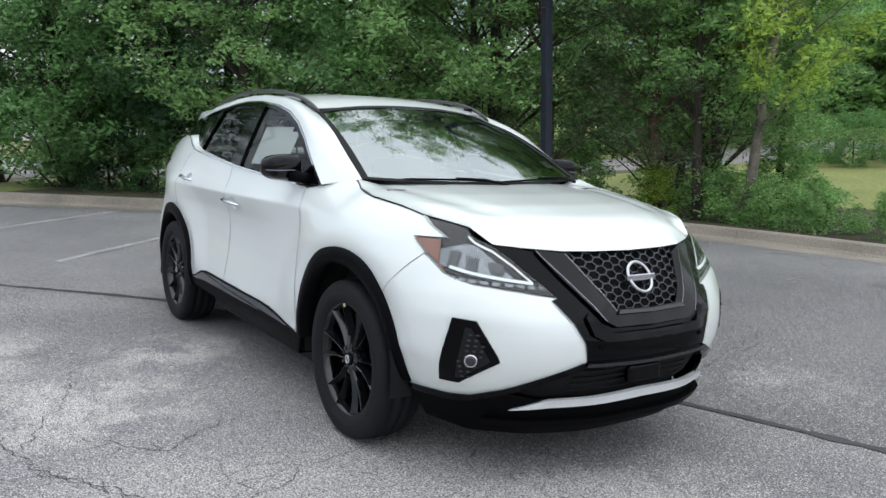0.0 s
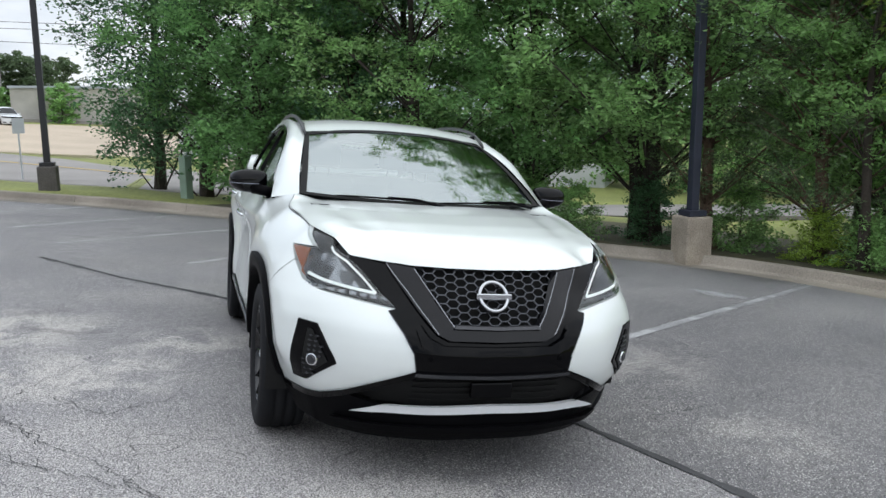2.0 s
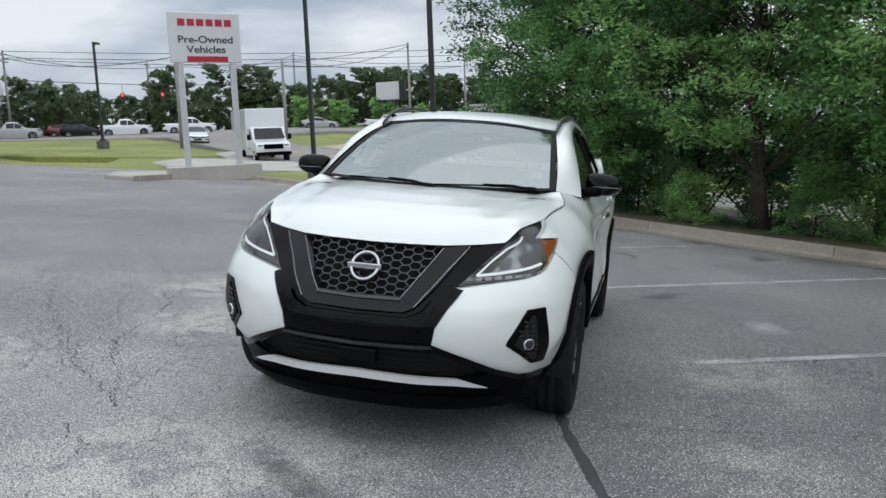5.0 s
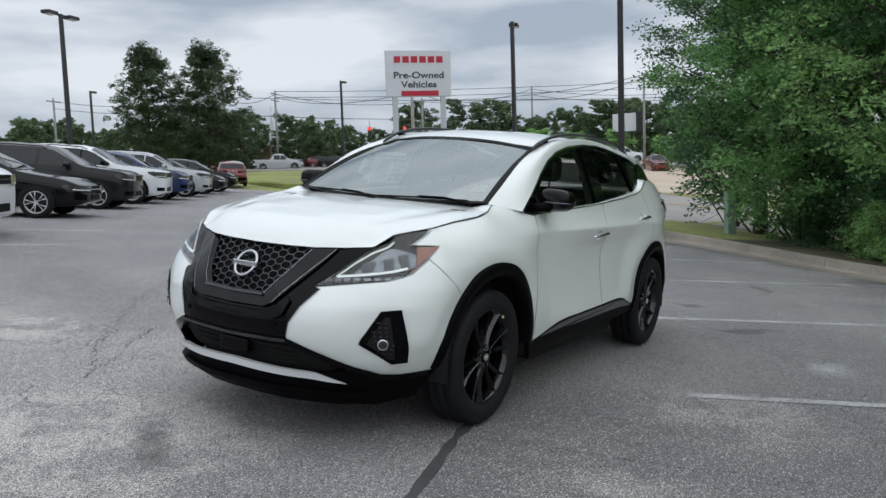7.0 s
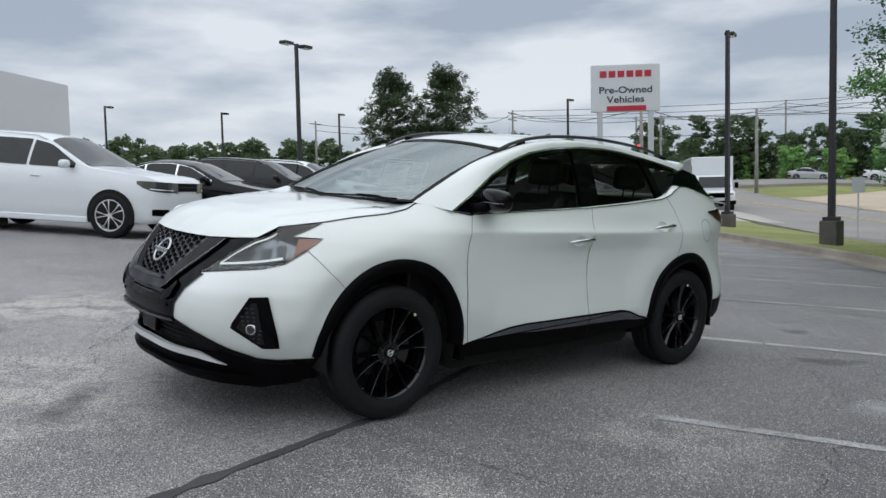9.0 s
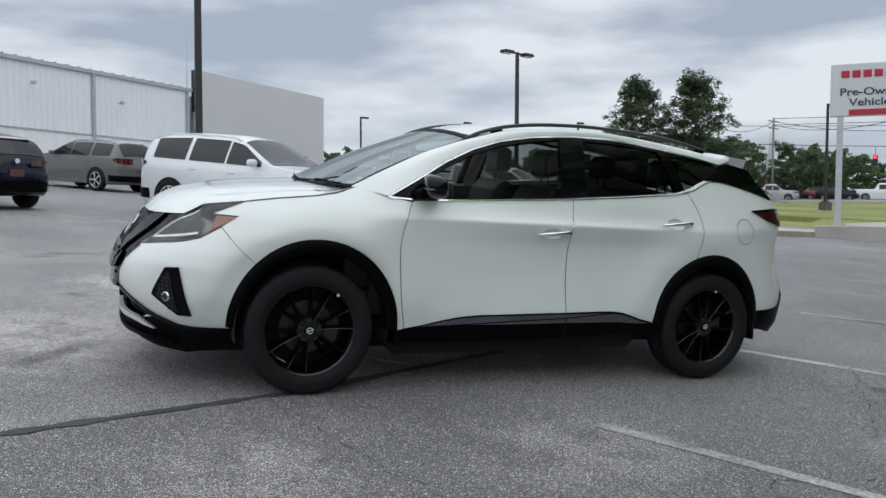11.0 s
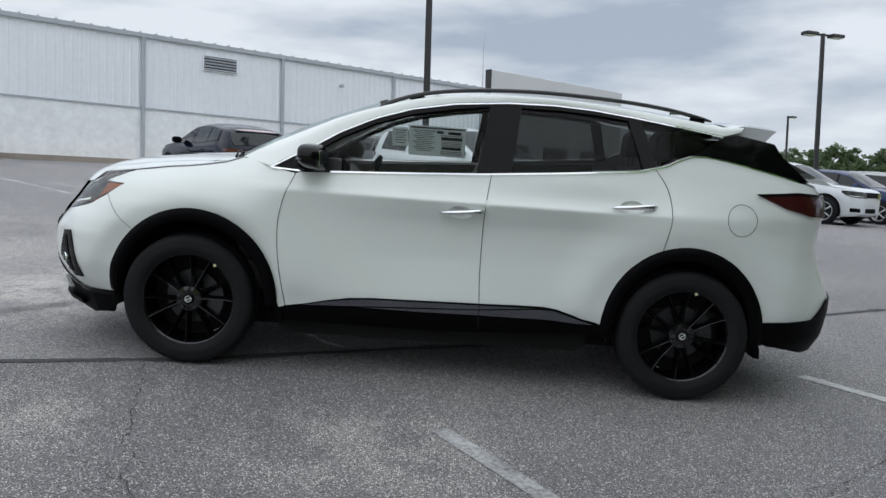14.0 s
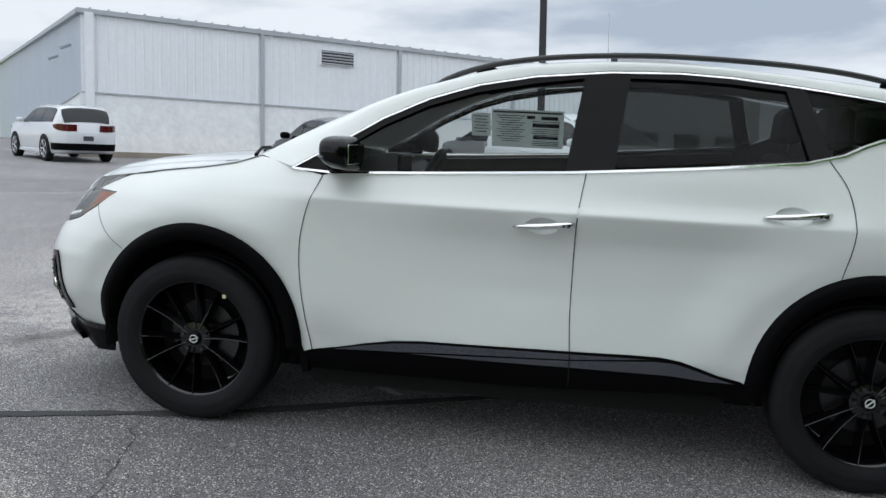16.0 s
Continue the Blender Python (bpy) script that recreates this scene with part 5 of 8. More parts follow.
    ribbon(bm, [(1.66, 0.488), (1.662, 0.33)], 0.005, 0.016, skin, side)
    part("sill_joint", bm, C["void"], car)
    # wheel-arch flares
    for nm, A_, lo, hi in (("front", FA, 0, 180), ("rear", RA, -4, 186)):
        bm = bmesh.new()
        outer = arc(A_[0], A_[1], A_[2] + 0.018, A_[3] + 0.018, lo, hi, 40)
        inner = arc(A_[0], A_[1], A_[2] - 0.05, A_[3] - 0.055, lo, hi, 40)
        rows = []
        for o, i_ in zip(outer, inner):
            a = skin(o[0], o[1], 0.002)
            b = skin(o[0], o[1], 0.016)
            m_ = ((o[0] + i_[0]) / 2, (o[1] + i_[1]) / 2)
            c = skin(m_[0], m_[1], 0.022)
            d = skin(i_[0], i_[1], 0.016)
            e = skin(i_[0], i_[1], -0.06)
            rows.append([bm.verts.new((q[0], q[1] * side, q[2])) for q in (a, b, c, d, e)])
        for r0, r1 in zip(rows, rows[1:]):
            for k in range(4):
                bm.faces.new((r0[k], r0[k + 1], r1[k + 1], r1[k]))
        bmesh.ops.recalc_face_normals(bm, faces=bm.faces[:])
        part("arch_flare", bm, C["plastic"], car, "matt black wheel-arch flare", smooth=True)
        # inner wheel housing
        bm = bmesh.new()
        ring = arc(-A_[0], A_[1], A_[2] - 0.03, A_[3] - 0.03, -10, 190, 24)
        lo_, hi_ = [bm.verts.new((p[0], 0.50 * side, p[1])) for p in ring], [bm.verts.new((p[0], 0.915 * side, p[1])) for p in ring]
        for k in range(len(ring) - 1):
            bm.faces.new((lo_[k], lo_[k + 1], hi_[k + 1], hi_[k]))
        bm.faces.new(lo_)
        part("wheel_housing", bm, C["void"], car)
    for x0 in (-0.505, -3.23):
        bm = bmesh.new()
        prism(bm, [(x0 + 0.05, 0.50), (x0 + 0.035, 0.50), (x0 - 0.035, 0.34), (x0 - 0.04, 0.285), (x0 - 0.008, 0.285), (x0 - 0.003, 0.34)], 0.70 * side, 0.925 * side)
        part("mud_flap", bm, C["plastic"], car)
    # grille region
    if side > 0:
        panel("black_band", fy([(0.445, 0.972), (0.60, 0.985), (0.50, 0.875), (0.425, 0.795), (0.46, 0.785), (0.405, 0.70), (0.362, 0.62), (0.348, 0.54), (0.0001, 0.53), (0.0001, 0.685), (0.20, 0.69), (0.25, 0.70)]), C["gloss"], both=True, out=0.003, label="gloss black grille surround")
    if side > 0:
        panel("grille_frame", fy([(0.335, 0.962), (0.445, 0.974), (0.262, 0.705), (0.215, 0.682), (0.0001, 0.676), (0.0001, 0.725), (0.19, 0.735)]), C["frame"], both=True, out=0.022, rim=0.03, label="dark chrome V-shaped grille frame")
    if side > 0:
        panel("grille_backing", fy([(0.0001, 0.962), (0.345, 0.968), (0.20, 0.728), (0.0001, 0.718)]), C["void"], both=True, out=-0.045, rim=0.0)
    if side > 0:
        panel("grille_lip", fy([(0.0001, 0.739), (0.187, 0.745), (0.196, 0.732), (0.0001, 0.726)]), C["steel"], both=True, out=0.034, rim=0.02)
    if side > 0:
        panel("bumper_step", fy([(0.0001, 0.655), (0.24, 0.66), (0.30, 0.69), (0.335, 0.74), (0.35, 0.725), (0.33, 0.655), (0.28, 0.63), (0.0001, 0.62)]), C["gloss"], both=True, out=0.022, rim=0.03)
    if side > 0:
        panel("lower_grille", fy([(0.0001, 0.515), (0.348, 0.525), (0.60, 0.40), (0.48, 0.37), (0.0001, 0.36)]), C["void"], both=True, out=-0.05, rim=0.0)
    if side > 0:
        panel("lower_strip", fy([(0.0001, 0.532), (0.348, 0.541), (0.352, 0.526), (0.0001, 0.516)]), C["smoke"], both=True, out=0.02, rim=0.02)
    # headlight
    lamp = panel("headlight", HL, C["gloss"], side=side, out=-0.03, rim=0.0, label="swept black-framed headlight")
    panel("bowl", [(-0.66, 0.985), (-0.56, 0.96), (-0.60, 0.905), (-0.78, 0.872)] + fy([(0.56, 0.845), (0.62, 0.93)]) + [(-0.80, 0.985)], C["lampbowl"], lamp, side, -0.012, 0.0)
    for k in range(3):
        u = -0.66 - 0.12 * k
        panel("projector", [(u + 0.035, 0.965 - 0.02 * k), (u + 0.02, 0.905 - 0.008 * k), (u - 0.03, 0.895 - 0.008 * k), (u - 0.035, 0.955 - 0.02 * k)], C["smoke"], lamp, side, 0.0, 0.012, step=0.02)
    for ln, wd in (([(-0.655, 0.902), (-0.80, 0.882)] + fy([(0.60, 0.860), (0.50, 0.846)]), 0.011), (fy([(0.50, 0.846), (0.555, 0.91), (0.61, 0.965)]) + [(-0.72, 1.018)], 0.008)):
        bm = bmesh.new()
        ribbon(bm, ln, wd, 0.001, skin, side)
        part("running_light", bm, C["drl"], lamp, "white running-light strip")
    for k in range(9):
        u = -0.68 - 0.052 * k
        panel("led_block", [(u, 0.868 - 0.004 * k), (u, 0.856 - 0.004 * k), (u - 0.034, 0.853 - 0.004 * k), (u - 0.034, 0.865 - 0.004 * k)], C["lampbowl"], lamp, side, 0.0, 0.006, step=0.03)
    panel("side_marker", [(-0.435, 1.002), (-0.555, 1.0), (-0.60, 0.90), (-0.64, 0.885), (-0.525, 0.95)], C["amber"], lamp, side, -0.004, 0.006, step=0.025, label="amber side marker")
    pane = panel("lens", HL, C["lampglass"], lamp, side, 0.003, 0.0)
    pane.visible_shadow = False
    # fog lamp bezel
    fog = panel("fog_bezel", [(-0.83, 0.705), (-0.735, 0.715), (-0.66, 0.445), (-0.76, 0.44), (-0.93, 0.54), (-0.92, 0.565)], C["gloss"], side=side, out=0.008, rim=0.03, label="gloss black fog-lamp bezel")
    panel("mesh_insert", [(-0.815, 0.68), (-0.79, 0.68), (-0.745, 0.465), (-0.77, 0.465), (-0.895, 0.545)], C["void"], fog, side, 0.012, 0.0)
    for r_ in range(9):
        for q in range(3 if 1 < r_ < 7 else 2):
            zz, uu = 0.475 + 0.022 * r_, -0.768 - 0.03 * q - (0.004 * r_ if r_ > 3 else -0.004 * r_)
            panel("mesh_stud", [(uu, zz), (uu - 0.011, zz + 0.006), (uu - 0.022, zz), (uu - 0.011, zz - 0.006)], C["smoke"], fog, side, 0.016, 0.006, step=0.03)
    bm = bmesh.new()
    fc = skin(-0.815, 0.545, 0.008)
    fn = Vector((0.8, 0.6 * side, 0)).normalized()
    base = Vector((fc[0], fc[1] * side, fc[2]))
    cyl(bm, base, base + fn * 0.014, 0.030, 0.027, 20)
    flamp = part("fog_lamp", bm, C["chrome"], fog, "round fog lamp", bevel=0.004)
    bm = bmesh.new()
    cyl(bm, base + fn * 0.014, base + fn * 0.018, 0.022, 0.016, 20)
    part("lamp_lens", bm, C["smoke"], flamp)
    # shut lines
    for ln in (DOOR_F, DOOR_M, DOOR_R, HOODLINE, [(-0.52, 0.945), (-0.42, 0.84), (-0.33, 0.76)]):
        bm = bmesh.new()
        ribbon(bm, ln, 0.0022 if len(ln) == 3 else 0.0026 if ln is HOODLINE else 0.0036, 0.0045 if ln is HOODLINE else 0.0025, skin, side)
        part("shut_line", bm, C["void"], car)
    if side > 0:
        bm = bmesh.new()
        ribbon(bm, arc(3.085, 1.06, 0.088, 0.088, 0, 360, 30), 0.003, 0.0025, skin, side)
        part("fuel_flap_line", bm, C["plastic"], car)
    # handles
    for nm, par, u0, z0, dz in (("F", door, 1.40, 0.985, 0.022), ("R", rdoor, 2.35, 1.082, 0.022)):
        bm = bmesh.new()
        pts = []
        for k in range(9):
            u = u0 + 0.245 * k / 8
            q = skin(u, z0 + dz * k / 8, 0.012 + 0.022 * math.sin(math.pi * k / 8))
            pts.append((q[0], q[1] * side, q[2]))
        tube(bm, pts, [0.006, 0.0095, 0.0115, 0.012, 0.0125, 0.013, 0.014, 0.0145, 0.010], 12)
        hd = part("handle", bm, C["chrome"], par, "chrome door handle", smooth=True)
        q = skin(u0 + 0.212, z0 + 0.018, 0.034)
        bm = bmesh.new()
        for o in (-0.011, 0.011):
            cyl(bm, (q[0] + o, (q[1] - 0.008) * side, q[2]), (q[0] + o, (q[1] + 0.004) * side, q[2]), 0.0065, seg=12)
        part("lock_button", bm, C["smoke"], hd, "dark lock button")
        cx, cz = u0 + 0.115, z0 + (0.007 if nm == "F" else 0.008)
        bm = bmesh.new()
        rings = []
        for k in range(7):
            f = k / 6
            ring = [skin(cx + 0.068 * f * math.cos(a), cz + 0.036 * f * math.sin(a), -0.024 * (1 - f ** 4)) for a in [2 * math.pi * i / 24 for i in range(24)]]
            rings.append([bm.verts.new((p[0], p[1] * side, p[2])) for p in (ring if k else ring[:1])])
        for r0, r1 in zip(rings, rings[1:]):
            for i in range(24):
                bm.faces.new((r0[i], r0[(i + 1) % 24], r1[(i + 1) % 24], r1[i]) if len(r0) > 1 else (r0[0], r1[(i + 1) % 24], r1[i]))
        bmesh.ops.recalc_face_normals(bm, faces=bm.faces[:])
        part("handle_cup", bm, C["paint"], par, smooth=True)
    # glass and pillars
    sail = [(-0.45, 1.168), (-0.61, 1.258), (-0.69, 1.305), (-0.665, 1.165)]
    panel("quarter_trim", sail, C["gloss"], side=side, surf=cabin, out=0.0, rim=0.02)
    fg = panel("front_window", [(-0.665, 1.17), (-0.69, 1.29), (-0.82, 1.372), (-1.0, 1.458), (-1.2, 1.522), (-1.44, 1.566), (-1.645, 1.592), (-1.59, 1.215), (-1.1, 1.185)], C["glass"], side=side, surf=cabin, out=-0.012, rim=0.0, step=0.06)
    panel("b_pillar", [(-1.59, 1.212), (-1.645, 1.60), (-1.83, 1.61), (-1.785, 1.228)], C["gloss"], side=side, surf=cabin, out=0.002, rim=0.03, label="gloss black pillar cover")
    rg = panel("rear_window", [(-1.785, 1.235), (-1.83, 1.60), (-2.03, 1.602), (-2.24, 1.592), (-2.44, 1.57), (-2.53, 1.30)], C["privacy"], side=side, surf=cabin, out=-0.012, rim=0.0, step=0.06, label="dark privacy glass")
    panel("c_pillar", [(-2.53, 1.296), (-2.44, 1.58), (-2.52, 1.572), (-2.61, 1.315)], C["gloss"], side=side, surf=cabin, out=0.002, rim=0.03)
    panel("quarter_window", [(-2.61, 1.32), (-2.52, 1.565), (-2.87, 1.52), (-2.99, 1.50), (-2.82, 1.40), (-2.78, 1.395), (-2.70, 1.36)], C["privacy"], side=side, surf=cabin, out=-0.004, rim=0.0, step=0.05)
    panel("d_pillar", [(-2.82, 1.40), (-3.0, 1.51), (-3.10, 1.53), (-3.32, 1.495), (-3.37, 1.42), (-3.52, 1.29), (-3.22, 1.345), (-3.0, 1.385), (-2.88, 1.40)], C["gloss"], side=side, surf=cabin, out=0.0, rim=0.03, label="gloss black rear pillar")
    panel("window_frame", [(-0.44, 1.165), (-0.61, 1.262), (-0.81, 1.385), (-1.0, 1.475), (-1.2, 1.54), (-1.44, 1.585), (-1.75, 1.613), (-1.75, 1.598), (-1.645, 1.59), (-1.44, 1.562), (-1.2, 1.515), (-1.0, 1.45), (-0.82, 1.362), (-0.69, 1.28), (-0.62, 1.235)], C["gloss"], side=side, surf=cabin, out=0.003, rim=0.02)
    panel("window_frame", [(-1.75, 1.613), (-2.03, 1.618), (-2.24, 1.607), (-2.5, 1.578), (-2.5, 1.562), (-2.24, 1.588), (-2.03, 1.598), (-1.75, 1.596)], C["gloss"], side=side, surf=cabin, out=0.003, rim=0.02)
    WT = [(-0.43, 1.163), (-0.61, 1.268), (-0.81, 1.391), (-1.0, 1.481), (-1.2, 1.546), (-1.44, 1.591), (-1.75, 1.619), (-2.03, 1.624), (-2.24, 1.613), (-2.5, 1.584), (-2.87, 1.534), (-3.0, 1.512)]
    bm = bmesh.new()
    ribbon(bm, WT, 0.0065, 0.008, cabin, side)
    part("chrome_strip", bm, C["chrome"], car, "chrome window strip")
    bm = bmesh.new()
    ribbon(bm, BELT, 0.008, 0.010, belt_skin, side)
    part("chrome_strip", bm, C["chrome"], car, "chrome window strip")
    # belt fillet joins the doors to the cabin
    bm = bmesh.new()
    rows = []
    for a, b in dense(BELT, 0.05, closed=False):
        p, q = skin(a, b - 0.004), cabin(-a if a < 3.2 else skin(a, b)[0], b + 0.004, 0.004)
        rows.append((bm.verts.new((p[0], p[1] * side, p[2])), bm.verts.new((q[0], q[1] * side, q[2]))))
    for (a, b), (c, d) in zip(rows, rows[1:]):
        bm.faces.new((a, b, d, c))
    bmesh.ops.recalc_face_normals(bm, faces=bm.faces[:])
    part("belt_moulding", bm, C["paint"], car, smooth=True)
    # pillar and roof side, white
    outer = dense([(a, b + 0.006) for a, b in WT] + [(-3.12, 1.55)], 0.04, closed=False)
    outer = [Vector(cabin(a, b, 0.006)) for a, b in outer]
    inner = smooth_line([(-0.24, 0.715, 1.205), (-0.45, 0.692, 1.315), (-0.75, 0.645, 1.455), (-1.06, 0.598, 1.552), (-1.3, 0.585, 1.612), (-1.75, 0.58, 1.645), (-2.3, 0.57, 1.628), (-2.9, 0.55, 1.575), (-3.15, 0.535, 1.55)], 0.04)
    bm = bmesh.new()
    N, rows = 70, []
    for k in range(N + 1):
        o, i_ = outer[int(k / N * (len(outer) - 1))], inner[int(k / N * (len(inner) - 1))]
        row = []
        for q in range(6):
            u = q / 5
            p = o.lerp(i_, u)
            p = p + Vector((0, 0.6, 0.8)) * 0.035 * math.sin(math.pi * u) * min(1, k / 12)
            row.append(bm.verts.new((p.x, p.y * side, p.z)))
        rows.append(row)
    for r0, r1 in zip(rows, rows[1:]):
        for q in range(5):
            bm.faces.new((r0[q], r0[q + 1], r1[q + 1], r1[q]) if side < 0 else (r0[q], r1[q], r1[q + 1], r0[q + 1]))
    part("roof_side", bm, C["paint"], car, smooth=True)
    # roof rail
    bm = bmesh.new()
    rail = smooth_line([(-1.0, 0.60, 1.545), (-1.10, 0.603, 1.592), (-1.25, 0.606, 1.637), (-1.45, 0.608, 1.669), (-1.7, 0.608, 1.688), (-2.0, 0.604, 1.694), (-2.4, 0.594, 1.678), (-2.7, 0.584, 1.648), (-2.95, 0.572, 1.60)], 0.06)
    tube(bm, [(p.x, p.y * side, p.z) for p in rail], [0.006] + [0.012] * (len(rail) - 2) + [0.006], 8)
    rr = part("roof_rail", bm, C["rail"], car, "black roof rail", smooth=True)
    for a, h in ((-1.22, 1.595), (-2.86, 1.585)):
        bm = bmesh.new()
        box(bm, (a, 0.592 * side, h + 0.016), (0.09, 0.016, 0.03))
        part("rail_foot", bm, C["plastic"], rr, bevel=0.01)
    # tail lamp
    tl = panel("tail_lamp", [(3.19, 1.205), (3.45, 1.222), (3.95, 1.205), (3.98, 1.13), (3.78, 1.09), (3.55, 1.102), (3.36, 1.14)], C["redlens"], side=side, out=0.014, rim=0.03, label="dark red tail lamp")
    panel("lamp_edge", [(3.17, 1.212), (3.45, 1.232), (3.95, 1.215), (3.95, 1.205), (3.45, 1.22), (3.20, 1.2)], C["gloss"], tl, side, 0.02, 0.01)
    # door mirror
    bm = bmesh.new()
    r = bmesh.ops.create_uvsphere(bm, u_segments=24, v_segments=14, radius=1)
    for v in bm.verts:
        x, y, z = v.co
        g = lambda q: math.copysign(abs(q) ** 0.62, q)
        v.co = (g(x) * 0.078 * (1.0 if x > 0 else 0.72), g(y) * 0.108, g(z) * 0.068 * (1 - 0.12 * y * side) * (1.0 if z > 0 else 1 - 0.28 * y * side) + 0.012 * x)
    bmesh.ops.transform(bm, matrix=Matrix.Translation((-0.69, 0.96 * side, 1.243)) @ pose(0, 0, 0, 0, 0, -12 * side), verts=bm.verts[:])
    mir = part("door_mirror", bm, C["shell"], car, "gloss black door mirror", smooth=True)
    bm = bmesh.new()
    box(bm, (0, 0, 0), (0.006, 0.136, 0.078), Matrix.Translation((-0.744, 0.96 * side, 1.241)) @ pose(0, 0, 0, 0, 0, -12 * side))
    part("mirror_glass", bm, C["chrome"], mir, bevel=0.002)
    bm = bmesh.new()
    arcm = Matrix.Translation((-0.69, 0.96 * side, 1.230)) @ pose(0, 0, 0, 0, 0, -12 * side)
    tube(bm, [arcm @ Vector((0.0795 * max(0.0, math.cos(q)) ** 0.62, 0.1095 * side * math.copysign(abs(math.sin(q)) ** 0.62, math.sin(q)), 0)) for q in [radians(-20 + 11 * k) for k in range(10)]], 0.0035, 6)
    part("turn_signal", bm, C["insert"], mir, "thin grey turn-signal strip", smooth=True)
    bm = bmesh.new()
    tube(bm, [(-0.60, 0.82 * side, 1.185), (-0.615, 0.88 * side, 1.195), (-0.64, 0.93 * side, 1.205)], [0.032, 0.03, 0.034], 10)
    part("mirror_arm", bm, C["plastic"], mir, smooth=True)

# honeycomb grille, one web of hexagon bars
bm = bmesh.new()
HW, HP, HS = 0.0305, 0.0915, 0.0168


def on_grille(y, z, o):
    z = min(0.966, max(0.72, z))
    q = skin(sy(abs(y), z), z, o)
    return Vector((q[0], math.copysign(abs(q[1]), y), q[2]))


z, row_n = 0.722, 0
while z < 0.975:
    for k in range(-6, 7):
        y = k * HP + (HP / 2 if row_n % 2 else 0)
        lim = np.interp(z, [0.735, 0.962], [0.20, 0.352])
        if abs(y) < lim:
            ring = [(HW * cx, HS * cz) for cx, cz in ((-1, 0), (-0.5, 1), (0.5, 1), (1, 0), (0.5, -1), (-0.5, -1))]
            vo = [bm.verts.new(on_grille(y + a, z + b, -0.0045)) for a, b in ring]
            vi = [bm.verts.new(on_grille(y + a * 0.905, z + b * 0.865, -0.004)) for a, b in ring]
            vb = [bm.verts.new(on_grille(y + a * 0.87, z + b * 0.83, -0.004) - Vector((0.014, 0, 0))) for a, b in ring]
            for i in range(6):
                j = (i + 1) % 6
                bm.faces.new((vo[i], vo[j], vi[j], vi[i]))
                bm.faces.new((vi[i], vi[j], vb[j], vb[i]))
    z += HS
    row_n += 1
part("grille_mesh", bm, C["mesh"], car, "dark honeycomb grille mesh")

# highlights on the edges of the V-shaped frame, painted as thin bright bands
for side in (1, -1):
    for ln, o in ((fy([(0.262, 0.708), (0.30, 0.764), (0.37, 0.868), (0.442, 0.972)]), 0.024), (fy([(0.192, 0.737), (0.25, 0.824), (0.333, 0.960)]), 0.024), (fy([(0.348, 0.54), (0.362, 0.62), (0.405, 0.70), (0.455, 0.780)]), 0.006)):
        bm = bmesh.new()
        ribbon(bm, ln, 0.0035, o, skin, side)
        part("frame_edge", bm, C["edge"], car, "thin dark chrome edge")

# round badge: ring and plain bar
bm = bmesh.new()
bx = 0.945
ringp = [(on_grille(0, 0.858 + 0.058 * math.sin(a), 0).x + 0.016, 0.064 * math.cos(a), 0.858 + 0.058 * math.sin(a)) for a in [2 * math.pi * k / 36 for k in range(37)]]
tube(bm, ringp, 0.0085, 8, caps=False)
badge = part("badge", bm, C["badge"], car, "chrome ring badge with plain bar", smooth=True)
bm = bmesh.new()
box(bm, (on_grille(0, 0.858, 0).x + 0.022, 0, 0.858), (0.014, 0.165, 0.026))
part("badge_bar", bm, C["badge"], badge, bevel=0.004)

# lower intake mesh bars
for zz in (0.395, 0.425, 0.455, 0.485):
    panel("intake_bar", fy([(0.0001, zz + 0.004), (0.36, zz + 0.004), (0.36, zz - 0.004), (0.0001, zz - 0.004)]), C["void"], out=-0.035, rim=0.015, both=True)
bm = bmesh.new()
box(bm, (0.985, 0.0, 0.455), (0.03, 0.19, 0.07))
part("sensor_plate", bm, C["gloss"], car, bevel=0.008)
for y in (-0.295, 0.295):
    bm = bmesh.new()
    q = skin(sy(abs(y), 0.60), 0.60, 0.004)
    cyl(bm, (q[0] - 0.004, y, 0.605), (q[0] + 0.004, y, 0.605), 0.010, seg=14)
    part("parking_sensor", bm, C["plastic"], car)

# bonnet, windscreen, roof, rear
EDGE = [(0.868, 0.0001), (0.856, 0.2), (0.828, 0.35), (0.752, 0.5), (0.683, 0.598)] + [(p[0], p[1] - 0.003) for p in RIM_PTS[-2::-1]] + [(-0.28, 0.715), (-0.22, 0.55), (-0.13, 0.3), (-0.09, 0.0001)]
part("bonnet", surface_patch(EDGE, hood, 0.03, 0.03, 1, True), C["paint"], car, smooth=True)


def windscreen(u, v, out=0.0):
    """u: across, -1 to 1; v: from the cowl up."""
    a = abs(u)
    b = Vector((-0.075 - 0.185 * a ** 2.2, 0.712 * u, 1.182 + 0.022 * a ** 2))
    t = Vector((-1.0 - 0.065 * a ** 2, 0.598 * u, 1.604 - 0.052 * a ** 2.4))
    p = b.lerp(t, v)
    k = 0.035 * math.sin(math.pi * v)
    return (p.x + k * 0.45, p.y, p.z + k * 0.55)


def loft(name, surf, us, vs, material, label="", smooth=True):
    bm = bmesh.new()
    g = [[bm.verts.new(surf(u, v)) for u in us] for v in vs]
    for r0, r1 in zip(g, g[1:]):
        for k in range(len(us) - 1):
            bm.faces.new((r0[k], r0[k + 1], r1[k + 1], r1[k]))
    bmesh.ops.recalc_face_normals(bm, faces=bm.faces[:])
    return part(name, bm, material, car, label, smooth=smooth)


